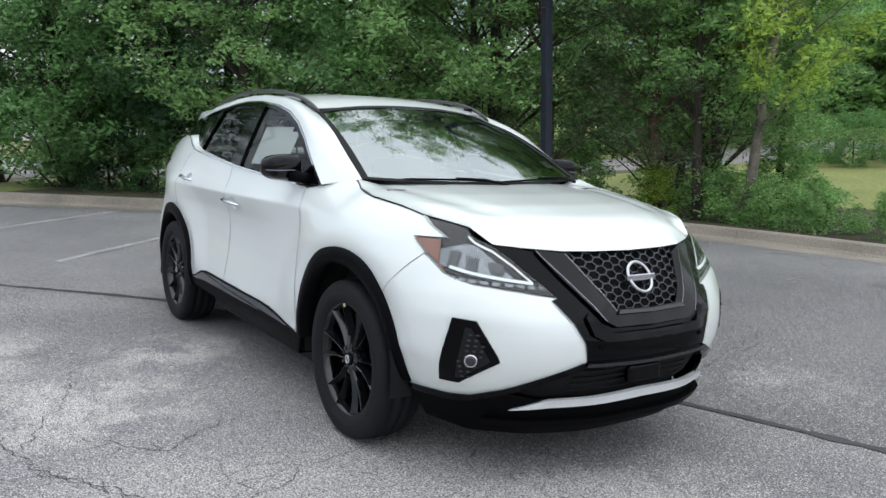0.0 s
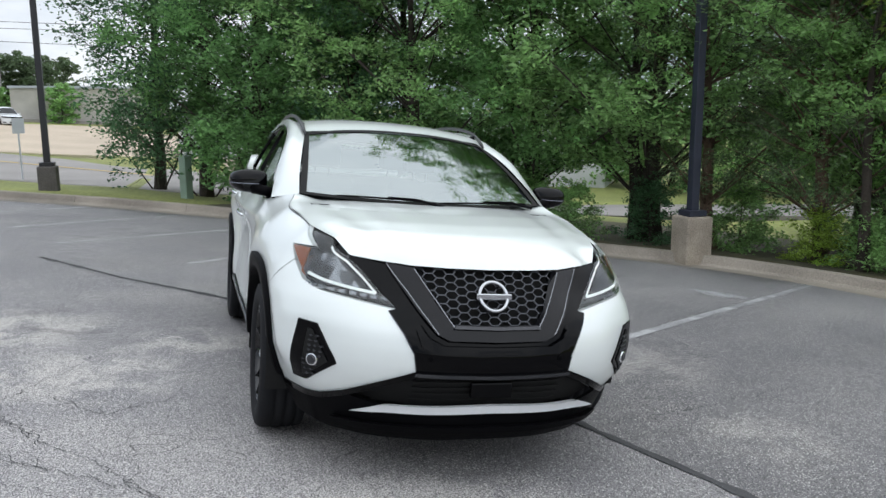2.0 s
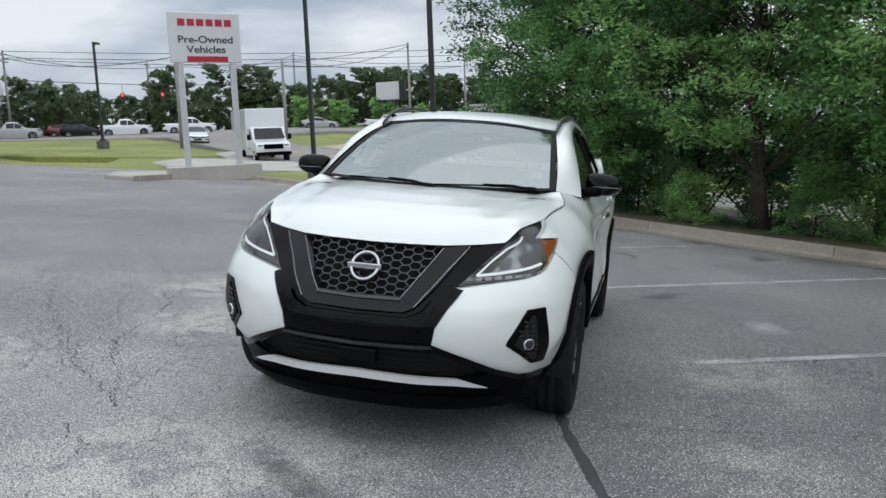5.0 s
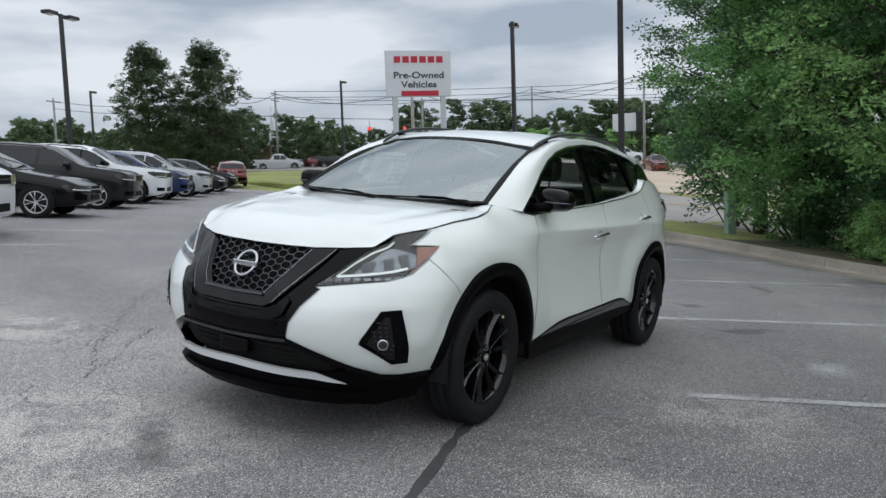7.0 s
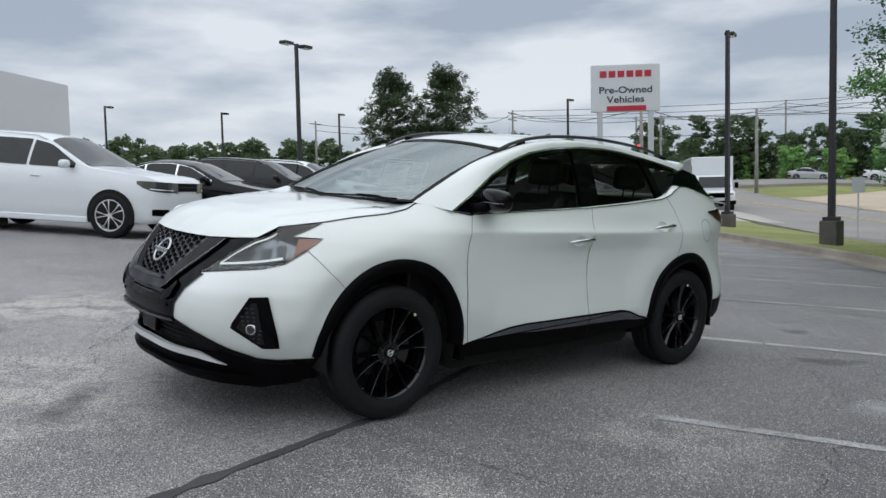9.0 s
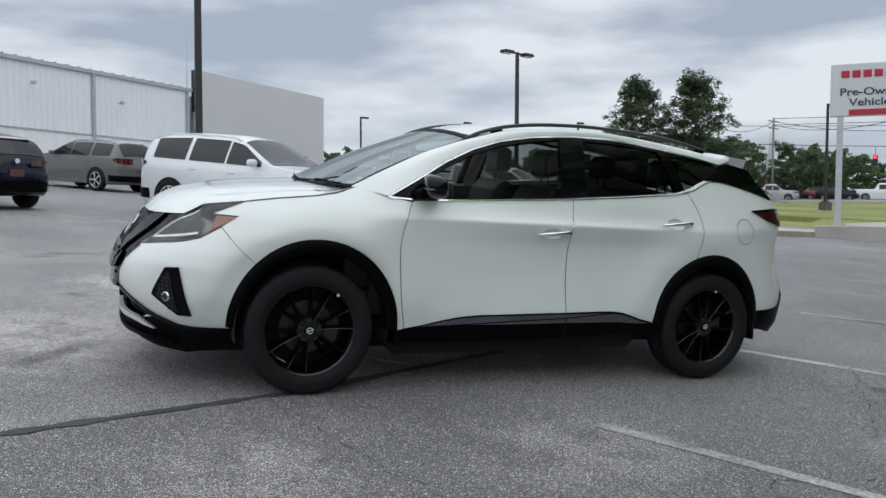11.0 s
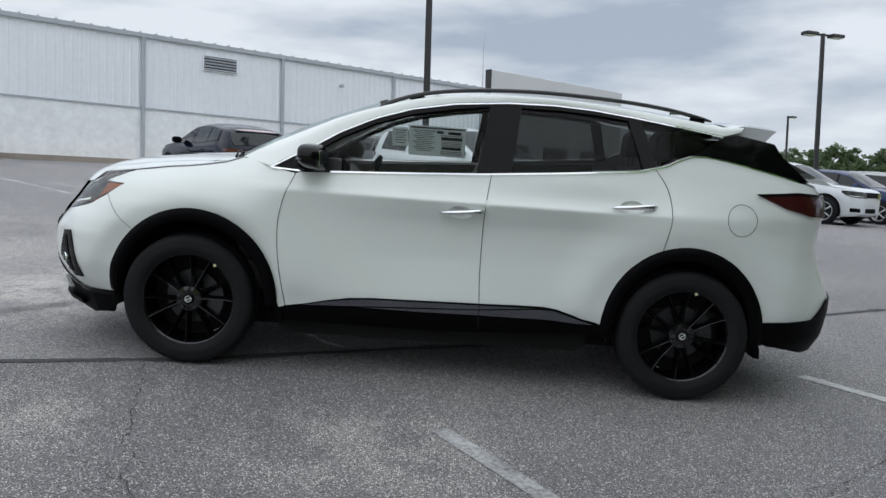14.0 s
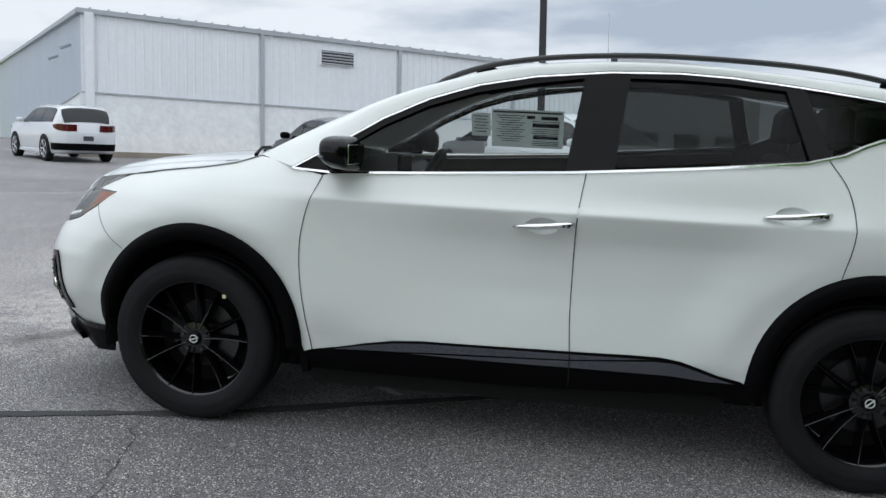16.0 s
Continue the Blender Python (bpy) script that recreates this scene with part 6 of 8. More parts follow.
ws = loft("windscreen", windscreen, np.linspace(-1, 1, 25), np.linspace(0, 1, 17), C["screen"], "tinted windscreen")
loft("screen_border", lambda u, v: windscreen(u, 1 - 0.045 * v, 0), np.linspace(-1, 1, 25), (0, 1), C["void"]).location = (0.003, 0, 0.003)
loft("screen_border", lambda u, v: windscreen(u, 0.03 * v, 0), np.linspace(-1, 1, 25), (0, 1), C["void"]).location = (0.003, 0, 0.003)
for sd in (1, -1):
    loft("screen_border", lambda u, v: windscreen(sd * (1 - 0.05 * u), v, 0), (0, 1), np.linspace(0, 1, 17), C["void"]).location = (0.003, 0, 0.003)
loft("roof_panel", lambda u, v: roof(-1.0 - 0.065 * u * u - (2.2 - 0.05 * u * u) * v, 0.602 * u * (1 - 0.1 * v)), np.linspace(-1, 1, 21), np.linspace(0, 1, 33), C["paint"])
loft("inspection_label", lambda u, v: tuple(Vector(windscreen(0.79 + 0.10 * u, 0.17 + 0.085 * v)) - Vector((0.004, 0, 0.004))), (0, 0.5, 1), (0, 0.5, 1), C["paper"], "small white label on the glass")
loft("sensor_housing", lambda u, v: tuple(Vector(windscreen(-0.12 + 0.24 * u, 0.80 + 0.13 * v)) - Vector((0.004, 0, 0.004))), (0, 0.5, 1), (0, 0.5, 1), C["cabin"], "black sensor cover behind the glass")
bm = bmesh.new()
box(bm, (-0.155, 0, 1.15), (0.22, 1.36, 0.03))
part("cowl", bm, C["plastic"], car, bevel=0.01)
for y0, y1 in ((0.60, 0.02), (0.02, -0.52)):
    bm = bmesh.new()
    pts = [Vector(windscreen(y0 / 0.71 + (y1 - y0) / 0.71 * k / 10, 0.018 + 0.014 * math.sin(k / 10 * math.pi))) + Vector((0.010, 0, 0.010)) for k in range(11)]
    tube(bm, pts, [0.006] + [0.0055] * 9 + [0.003], 6)
    wp = part("wiper", bm, C["plastic"], car, "black wiper blade")
    bm = bmesh.new()
    tube(bm, [pts[0] + Vector((0.03, 0.03, -0.02)), pts[2] + Vector((0.02, 0, 0.008)), pts[5] + Vector((0, 0, 0.008))], [0.009, 0.007, 0.005], 6)
    part("wiper_arm", bm, C["plastic"], wp)


def tail(u, v):
    """Spoiler: u across, v from the roof back."""
    w = 0.585 - 0.02 * v
    a = abs(u)
    return (-3.06 - 0.31 * v + 0.03 * a * a * v, w * u, 1.600 + 0.024 * smoothstep(0, 0.35, v) - 0.024 * v - 0.03 * a ** 2.4)


sp = loft("spoiler", tail, np.linspace(-1, 1, 17), np.linspace(0, 0.5, 6), C["paint"], "white roof spoiler")
loft("spoiler_blade", tail, np.linspace(-1, 1, 17), np.linspace(0.5, 1, 6), C["blade"], "grey spoiler blade")


def tail_low(u, v):
    """The spoiler's lower face; its sides come down to the rear pillars."""
    p, k = tail(u, v), abs(u) ** 3
    return (p[0] + k * (0.085 * v + 0.11 * (1 - v)), p[1] + math.copysign(0.057 * k, u), (p[2] - 0.05 - 0.012 * (1 - v)) * (1 - k) + 1.498 * k)


loft("spoiler_underside", tail_low, np.linspace(-1, 1, 25), np.linspace(0, 1, 9), C["gloss"])
# The cheeks carry their shade in the grey colour.
for sd in (1, -1):
    loft("spoiler_cheek", lambda u, v: tuple(Vector(tail(sd, v)).lerp(Vector(tail_low(sd, v)), u)), (0, 0.5, 1), np.linspace(0, 1, 8), C["blade"], "grey spoiler side")
loft("spoiler_edge", lambda u, v: tuple(Vector(tail(u, 1)).lerp(Vector(tail_low(u, 1)), v)), np.linspace(-1, 1, 25), (0, 0.5, 1), C["blade"])
loft("rear_screen", lambda u, v: (-3.20 - 0.47 * v - 0.05 * (1 - u * u), u * (0.54 + 0.14 * v), 1.50 - 0.225 * v), np.linspace(-1, 1, 15), np.linspace(0, 1, 9), C["privacy"], "dark rear window")
loft("tailgate_top", lambda u, v: (-3.62 - 0.14 * v - 0.06 * (1 - u * u), u * (0.70 - 0.02 * v), 1.285 - 0.02 * v), np.linspace(-1, 1, 15), (0, 0.5, 1), C["paint"])
panel("plate_recess", [(4.35, 0.98), (PS[-1], 0.98), (PS[-1], 0.80), (4.38, 0.80)], C["plastic"], out=0.004, both=True)

# underside: plain black blocks that also keep light off the ground beneath
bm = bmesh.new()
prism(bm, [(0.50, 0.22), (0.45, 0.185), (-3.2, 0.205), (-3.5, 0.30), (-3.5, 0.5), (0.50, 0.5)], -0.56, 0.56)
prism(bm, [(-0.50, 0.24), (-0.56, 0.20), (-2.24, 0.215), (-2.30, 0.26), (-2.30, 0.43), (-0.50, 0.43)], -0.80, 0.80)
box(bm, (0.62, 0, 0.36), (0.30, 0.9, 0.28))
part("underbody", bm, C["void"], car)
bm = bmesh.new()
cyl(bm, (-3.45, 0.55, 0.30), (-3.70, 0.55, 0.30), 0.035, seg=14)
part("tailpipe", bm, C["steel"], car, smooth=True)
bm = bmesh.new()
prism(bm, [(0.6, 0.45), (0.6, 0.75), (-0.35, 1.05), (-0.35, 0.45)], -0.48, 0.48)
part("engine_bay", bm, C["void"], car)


# ---- wheels ----
def lathe(bm, prof, seg=56):
    """Turn a profile of (radius, across) round the y axis."""
    rings = [[bm.verts.new((r * math.cos(2 * math.pi * k / seg), w, r * math.sin(2 * math.pi * k / seg))) for k in range(seg)] for r, w in prof]
    for r0, r1 in zip(rings, rings[1:]):
        for k in range(seg):
            bm.faces.new((r0[k], r0[(k + 1) % seg], r1[(k + 1) % seg], r1[k]))


def wheel_parts():
    root = new("wheel")
    root.parent = car
    bm = bmesh.new()
    lathe(bm, [(0.262, -0.10), (0.275, -0.112), (0.33, -0.118), (0.355, -0.112), (0.369, -0.098), (0.374, -0.07), (0.365, -0.066), (0.365, -0.058), (0.376, -0.054), (0.377, -0.02), (0.366, -0.016), (0.366, -0.006), (0.377, -0.002), (0.377, 0.034), (0.366, 0.038), (0.366, 0.046), (0.375, 0.05), (0.371, 0.094), (0.359, 0.112), (0.333, 0.121), (0.318, 0.119), (0.312, 0.1215), (0.300, 0.1195), (0.278, 0.114), (0.262, 0.102)])
    tyre = part("tyre", bm, C["tyre"], root, smooth=True)
    bm = bmesh.new()
    lathe(bm, [(0.245, -0.10), (0.24, 0.02), (0.250, 0.085), (0.258, 0.099), (0.268, 0.104), (0.270, 0.098), (0.264, 0.088)])
    rim = part("rim", bm, C["rim"], root, "gloss black alloy rim", smooth=True)
    for k in range(12):
        # Paired blades with a thin ridge and steep flanks, narrowing to the rim.
        a = 2 * math.pi * k / 12
        sweep = 0.10 if k % 2 else -0.10
        turn = 1 if k % 2 else -1
        bm = bmesh.new()
        rows = []
        for i in range(7):
            u = i / 6
            r = 0.045 + 0.212 * u
            ang = a + sweep * (1 - u) * 0.55 + sweep * 0.35
            wd = 0.0165 - 0.007 * u + 0.004 * u ** 4
            y = 0.082 - 0.012 * math.sin(math.pi * u) + 0.014 * u
            d, t_ = Vector((math.cos(ang), 0, math.sin(ang))), Vector((-math.sin(ang), 0, math.cos(ang))) * turn
            c = d * r + Vector((0, y, 0))
            rows.append([bm.verts.new(c + t_ * q + Vector((0, o, 0))) for q, o in ((-wd, -0.030), (-0.25 * wd, 0.0045), (-0.25 * wd + 0.0014, 0.0062), (-0.25 * wd + 0.0034, 0.0050), (wd, -0.024), (0.8 * wd, -0.062), (-0.8 * wd, -0.062))])
        for r0, r1 in zip(rows, rows[1:]):
            for q in range(7):
                bm.faces.new((r0[q], r0[(q + 1) % 7], r1[(q + 1) % 7], r1[q]))
        bmesh.ops.recalc_face_normals(bm, faces=bm.faces[:])
        part("spoke", bm, C["rim"], rim)
    bm = bmesh.new()
    box(bm, (-0.150, 0.1035, 0.208), (0.016, 0.003, 0.016), pose(0, 0, 0, 0, 0, 0))
    part("paper_tag", bm, C["tag"], rim, "small pale yellow paper tag")
    bm = bmesh.new()
    lathe(bm, [(0.0, 0.082), (0.05, 0.082), (0.072, 0.078), (0.078, 0.06), (0.078, 0.02), (0.0, 0.02)], 30)
    hub = part("hub", bm, C["rim"], rim, smooth=False)
    bm = bmesh.new()
    lathe(bm, [(0.0, 0.094), (0.026, 0.093), (0.031, 0.088), (0.031, 0.08)], 24)
    part("hub_cap", bm, C["gloss"], rim, smooth=True)
    bm = bmesh.new()
    tube(bm, [(0.017 * math.cos(2 * math.pi * k / 20), 0.095, 0.017 * math.sin(2 * math.pi * k / 20)) for k in range(21)], 0.0022, 6, caps=False)
    box(bm, (0, 0.095, 0), (0.044, 0.003, 0.005), pose(0, 0, 0, 0, 20, 0))
    part("cap_ring", bm, C["satin"], rim)
    for k in range(5):
        a = 2 * math.pi * (k + 0.25) / 5
        bm = bmesh.new()
        cyl(bm, (0.057 * math.cos(a), 0.07, 0.057 * math.sin(a)), (0.057 * math.cos(a), 0.09, 0.057 * math.sin(a)), 0.011, 0.009, 6)
        part("wheel_nut", bm, C["smoke"], rim)
    bm = bmesh.new()
    lathe(bm, [(0.07, -0.01), (0.155, -0.01), (0.155, -0.03), (0.07, -0.03)], 40)
    part("brake_disc", bm, C["steel"], root, "grey steel brake disc")
    bm = bmesh.new()
    prism(bm, arc(0, 0, 0.185, 0.185, 150, 215, 8) + arc(0, 0, 0.10, 0.10, 215, 150, 8), -0.045, 0.025)
    part("brake_caliper", bm, C["steel"], root)
    bm = bmesh.new()
    lathe(bm, [(0.0, -0.06), (0.24, -0.06)], 30)
    part("rim_back", bm, C["void"], root)
    return root


first = wheel_parts()
first.matrix_basis = Matrix.Translation((0, 0.81, 0.379))
for x, s_, turn in ((-2.825, 1, 25), (0, -1, 40), (-2.825, -1, 10)):
    copy_thing(first, Matrix.Translation((x, (0.81 if x == 0 else 0.824) * s_, 0.379)) @ (pose(0, 0, 0, 0, 0, 180) if s_ < 0 else Matrix.Identity(4)) @ pose(0, 0, 0, 0, turn, 0))

# ---- cabin ----
bm = bmesh.new()
prism(bm, [(-0.3, 0.45), (-0.3, 0.62), (-0.5, 0.5), (-3.3, 0.5), (-3.3, 0.45)], -0.78, 0.78)
part("cabin_floor", bm, C["cabin"], car)
bm = bmesh.new()
prism(bm, [(-0.22, 0.6), (-0.22, 1.12), (-0.50, 1.165), (-0.72, 1.13), (-0.80, 1.03), (-0.72, 0.85), (-0.60, 0.6)], -0.74, 0.74)
part("dashboard", bm, C["cabin"], car, bevel=0.02)
bm = bmesh.new()
box(bm, (-0.74, 0, 1.14), (0.03, 0.24, 0.13))
part("screen", bm, C["gloss"], car, bevel=0.01)
bm = bmesh.new()
ringw = [Vector((0, 0.185 * math.cos(a), 0.185 * math.sin(a))) for a in [2 * math.pi * k / 28 for k in range(29)]]
wm = Matrix.Translation((-0.93, 0.37, 1.07)) @ pose(0, 0, 0, 0, -22, 0)
tube(bm, [wm @ p for p in ringw], 0.016, 8, caps=False)
sw = part("steering_wheel", bm, C["seat"], car, smooth=True)
bm = bmesh.new()
box(bm, (0.01, 0, -0.01), (0.05, 0.15, 0.11), wm)
box(bm, (0.0, 0, 0), (0.018, 0.34, 0.03), wm)
part("wheel_boss", bm, C["cabin"], sw, bevel=0.012)
for side in (1, -1):
    bm = bmesh.new()
    prism(bm, [(-0.35, 0.5), (-0.45, 1.12), (-1.6, 1.19), (-2.5, 1.26), (-2.6, 0.5)], 0.74 * side, 0.80 * side)
    part("door_card", bm, C["cabin"], car)
    bm = bmesh.new()
    tube(bm, [(-1.68, 0.80 * side, 1.2), (-1.72, 0.70 * side, 1.45), (-1.76, 0.60 * side, 1.60)], 0.045, 8)
    part("inner_pillar", bm, C["cream"], car, "pale inner pillar trim", smooth=True)


def seat(x, y, wide, recline, heads):
    """One car seat: cushion, back and headrest."""
    root = new("seat")
    root.parent = car
    root.matrix_local = Matrix.Translation((x, y, 0.5))
    bm = bmesh.new()
    prism(bm, [(0.30, 0.12), (0.32, 0.22), (0.24, 0.27), (-0.22, 0.22), (-0.25, 0.10)], -wide / 2, wide / 2)
    part("cushion", bm, C["seat"], root, bevel=0.04)
    bm = bmesh.new()
    prism(bm, [(-0.14, 0.20), (-0.22, 0.45), (-0.30, 0.70), (-0.36, 0.78), (-0.43, 0.77), (-0.44, 0.68), (-0.34, 0.20)], -wide / 2 + 0.02, wide / 2 - 0.02)
    part("backrest", bm, C["seat"], root, bevel=0.05)
    for h in heads:
        bm = bmesh.new()
        prism(bm, [(-0.35, 0.83), (-0.36, 0.98), (-0.40, 1.03), (-0.47, 1.02), (-0.48, 0.85)], h - 0.13, h + 0.13)
        hr = part("headrest", bm, C["seat"], root, bevel=0.045)
        bm = bmesh.new()
        for o in (-0.05, 0.05):
            cyl(bm, (-0.41, h + o, 0.74), (-0.42, h + o, 0.86), 0.007, seg=8)
        part("headrest_post", bm, C["steel"], hr)
    return root


seat(-1.32, 0.37, 0.52, 0, (0,))
seat(-1.32, -0.37, 0.52, 0, (0,))
seat(-2.30, 0.0, 1.30, 0, (0.40, -0.40))
bm = bmesh.new()
box(bm, (-0.85, 0.0, 1.47), (0.03, 0.22, 0.06))
part("rear_view_mirror", bm, C["cabin"], car, bevel=0.015)
loft("headliner", lambda u, v: (roof(-1.1 - 1.9 * v, 0.56 * u)[0], 0.56 * u, roof(-1.1 - 1.9 * v, 0.56 * u)[2] - 0.05), np.linspace(-1, 1, 9), np.linspace(0, 1, 9), C["cabin"])
# price sheet on the far front window
st = Matrix.Translation((-1.32, -0.755, 1.345)) @ pose(0, 0, 0, -24, 0, 0)
bm = bmesh.new()
box(bm, (0, 0, 0), (0.43, 0.003, 0.245), st)
paper = part("price_sheet", bm, C["paper"], car, "printed price sheet on the window")
BARS = [(0.0, 0.108, 0.41, 0.010), (-0.13, 0.075, 0.10, 0.022), (-0.02, 0.078, 0.05, 0.020), (-0.11, 0.028, 0.16, 0.026), (-0.11, -0.052, 0.15, 0.020)]
BARS += [(-0.11, 0.052, 0.165, 0.004)] + [(-0.11, 0.003 - 0.013 * k, 0.165 - 0.02 * (k % 2), 0.004) for k in range(4)] + [(-0.11, -0.078 - 0.012 * k, 0.16, 0.004) for k in range(3)]
BARS += [(0.10, 0.085 - 0.015 * k, 0.17 - 0.03 * (k % 3), 0.004) for k in range(12)]
for x_, z_, w_, h_ in BARS:
    bm = bmesh.new()
    box(bm, (x_, 0.003, z_), (w_, 0.003, h_), st)
    part("print_bar", bm, C["smoke"], paper)
st = Matrix.Translation((-1.04, -0.755, 1.362)) @ pose(0, 0, 0, -24, 0, 0)
bm = bmesh.new()
box(bm, (0, 0, 0), (0.115, 0.003, 0.15), st)
paper = part("notice_sheet", bm, C["paper"], car, "small printed sheet on the window")
for k in range(6):
    bm = bmesh.new()
    box(bm, (0, 0.003, 0.055 - 0.02 * k), (0.09 - 0.02 * (k % 2), 0.003, 0.005), st)
    part("print_bar", bm, C["smoke"], paper)
for ob in car.children_recursive:
    if ob.data is not None and ob.data.materials and ob.data.materials[0] in (C["glass"], C["screen"], C["privacy"]):
        ob.visible_shadow = False


# ---- parked and passing vehicles ----
V = {}
for nm, col, ro in (("white", (0.70, 0.73, 0.76), 0.3), ("black", (0.004, 0.004, 0.005), 0.06), ("navy", (0.004, 0.007, 0.018), 0.08), ("charcoal", (0.014, 0.015, 0.017), 0.12), ("silver", (0.42, 0.44, 0.46), 0.28), ("red", (0.16, 0.010, 0.015), 0.25), ("blue", (0.02, 0.035, 0.10), 0.2), ("grey", (0.10, 0.105, 0.11), 0.25)):
    V[nm] = mat("car_paint_" + nm, col, rough=ro, var=0.03, coat=1.0 if col[0] > 0.09 else 0.0, spec=0.5 if col[0] > 0.03 else 0.3)
V["glass"] = mat("dark_car_glass", (0.014, 0.016, 0.018), rough=0.04, var=0.3, scale=3, spec=0.4)
V["banner"] = mat("pale_pink_banner", (0.62, 0.50, 0.52), rough=0.6, var=0.05)
V["alloy"] = mat("silver_alloy", (0.62, 0.63, 0.65), rough=0.3, metal=0.5, var=0.08)
V["tail"] = mat("red_tail_lens", (0.075, 0.004, 0.006), rough=0.12, var=0.1, coat=1.0)
V["lamp"] = mat("head_lamp_lens", (0.10, 0.105, 0.115), rough=0.1, metal=0.5, var=0.2, scale=15, coat=1.0)

# Kinds: length, width, wheelbase, front overhang, tyre radius; the line of the top and of the belt from the nose; cowl, front and rear of the roof, foot of the rear window; window posts
KINDS = {
    "suv": (5.05, 1.93, 3.04, 0.92, 0.39, [(0, 0.90), (0.05, 1.0), (0.3, 1.10), (1.15, 1.19), (1.4, 1.22), (2.2, 1.69), (2.6, 1.78), (3.6, 1.80), (4.4, 1.76), (4.72, 1.68), (4.98, 1.22), (5.05, 0.92)], [(0, 0.84), (0.3, 1.02), (1.4, 1.13), (3.4, 1.17), (4.85, 1.20), (5.05, 0.88)], (1.36, 2.24, 4.66, 4.95), (1.62, 2.55, 3.55, 4.62)),
    "jeep": (4.82, 1.94, 2.91, 0.9, 0.385, [(0, 0.92), (0.05, 1.02), (0.25, 1.09), (1.2, 1.17), (1.42, 1.20), (2.15, 1.65), (2.5, 1.73), (3.5, 1.75), (4.2, 1.71), (4.5, 1.63), (4.74, 1.20), (4.82, 0.90)], [(0, 0.84), (0.25, 1.01), (1.4, 1.11), (3.2, 1.15), (4.6, 1.18), (4.82, 0.86)], (1.38, 2.18, 4.46, 4.72), (1.62, 2.45, 3.4, 4.36)),
    "crossover": (4.28, 1.77, 2.57, 0.85, 0.33, [(0, 0.70), (0.05, 0.80), (0.3, 0.93), (1.05, 1.03), (1.28, 1.08), (2.0, 1.46), (2.4, 1.535), (3.1, 1.53), (3.7, 1.45), (3.86, 1.38), (4.14, 1.05), (4.22, 0.98), (4.28, 0.72)], [(0, 0.66), (0.3, 0.85), (1.2, 0.97), (2.8, 1.05), (3.6, 1.12), (4.05, 1.02), (4.28, 0.70)], (1.24, 2.02, 3.80, 4.12), (1.48, 2.25, 3.05, 3.62)),
    "sedan": (4.87, 1.85, 2.85, 0.95, 0.34, [(0, 0.60), (0.06, 0.71), (0.4, 0.85), (1.2, 0.97), (1.45, 1.02), (2.25, 1.40), (2.75, 1.475), (3.3, 1.45), (3.8, 1.30), (4.2, 1.11), (4.6, 1.07), (4.8, 1.0), (4.87, 0.72)], [(0, 0.56), (0.4, 0.79), (1.4, 0.93), (3.0, 0.985), (4.3, 1.03), (4.87, 0.70)], (1.40, 2.30, 3.36, 4.14), (1.68, 2.60, 3.42, 3.86)),
    "pickup": (5.8, 2.0, 3.65, 0.95, 0.40, [(0, 0.95), (0.05, 1.07), (0.25, 1.16), (1.35, 1.22), (1.58, 1.27), (2.2, 1.80), (2.55, 1.90), (3.3, 1.88), (3.5, 1.80), (3.72, 1.29), (3.8, 1.28), (5.72, 1.29), (5.8, 1.10)], [(0, 0.90), (0.25, 1.07), (1.4, 1.15), (3.5, 1.20), (5.72, 1.23), (5.8, 1.0)], (1.52, 2.24, 3.44, 3.68), (1.78, 2.60, 3.38)),
}


def soft_line(points, soft=0.05):
    """A line through points with its corners eased."""
    u = np.linspace(points[0][0], points[-1][0], 400)
    z = np.interp(u, [p[0] for p in points], [p[1] for p in points])
    k = max(1, int(3 * soft / (u[1] - u[0])))
    g = np.exp(-0.5 * (np.arange(-k, k + 1) / (k / 3)) ** 2)
    z = np.convolve(np.concatenate([2 * z[0] - z[k:0:-1], z, 2 * z[-1] - z[-2:-k - 2:-1]]), g / g.sum(), "valid")
    return lambda q: float(np.interp(q, u, z))


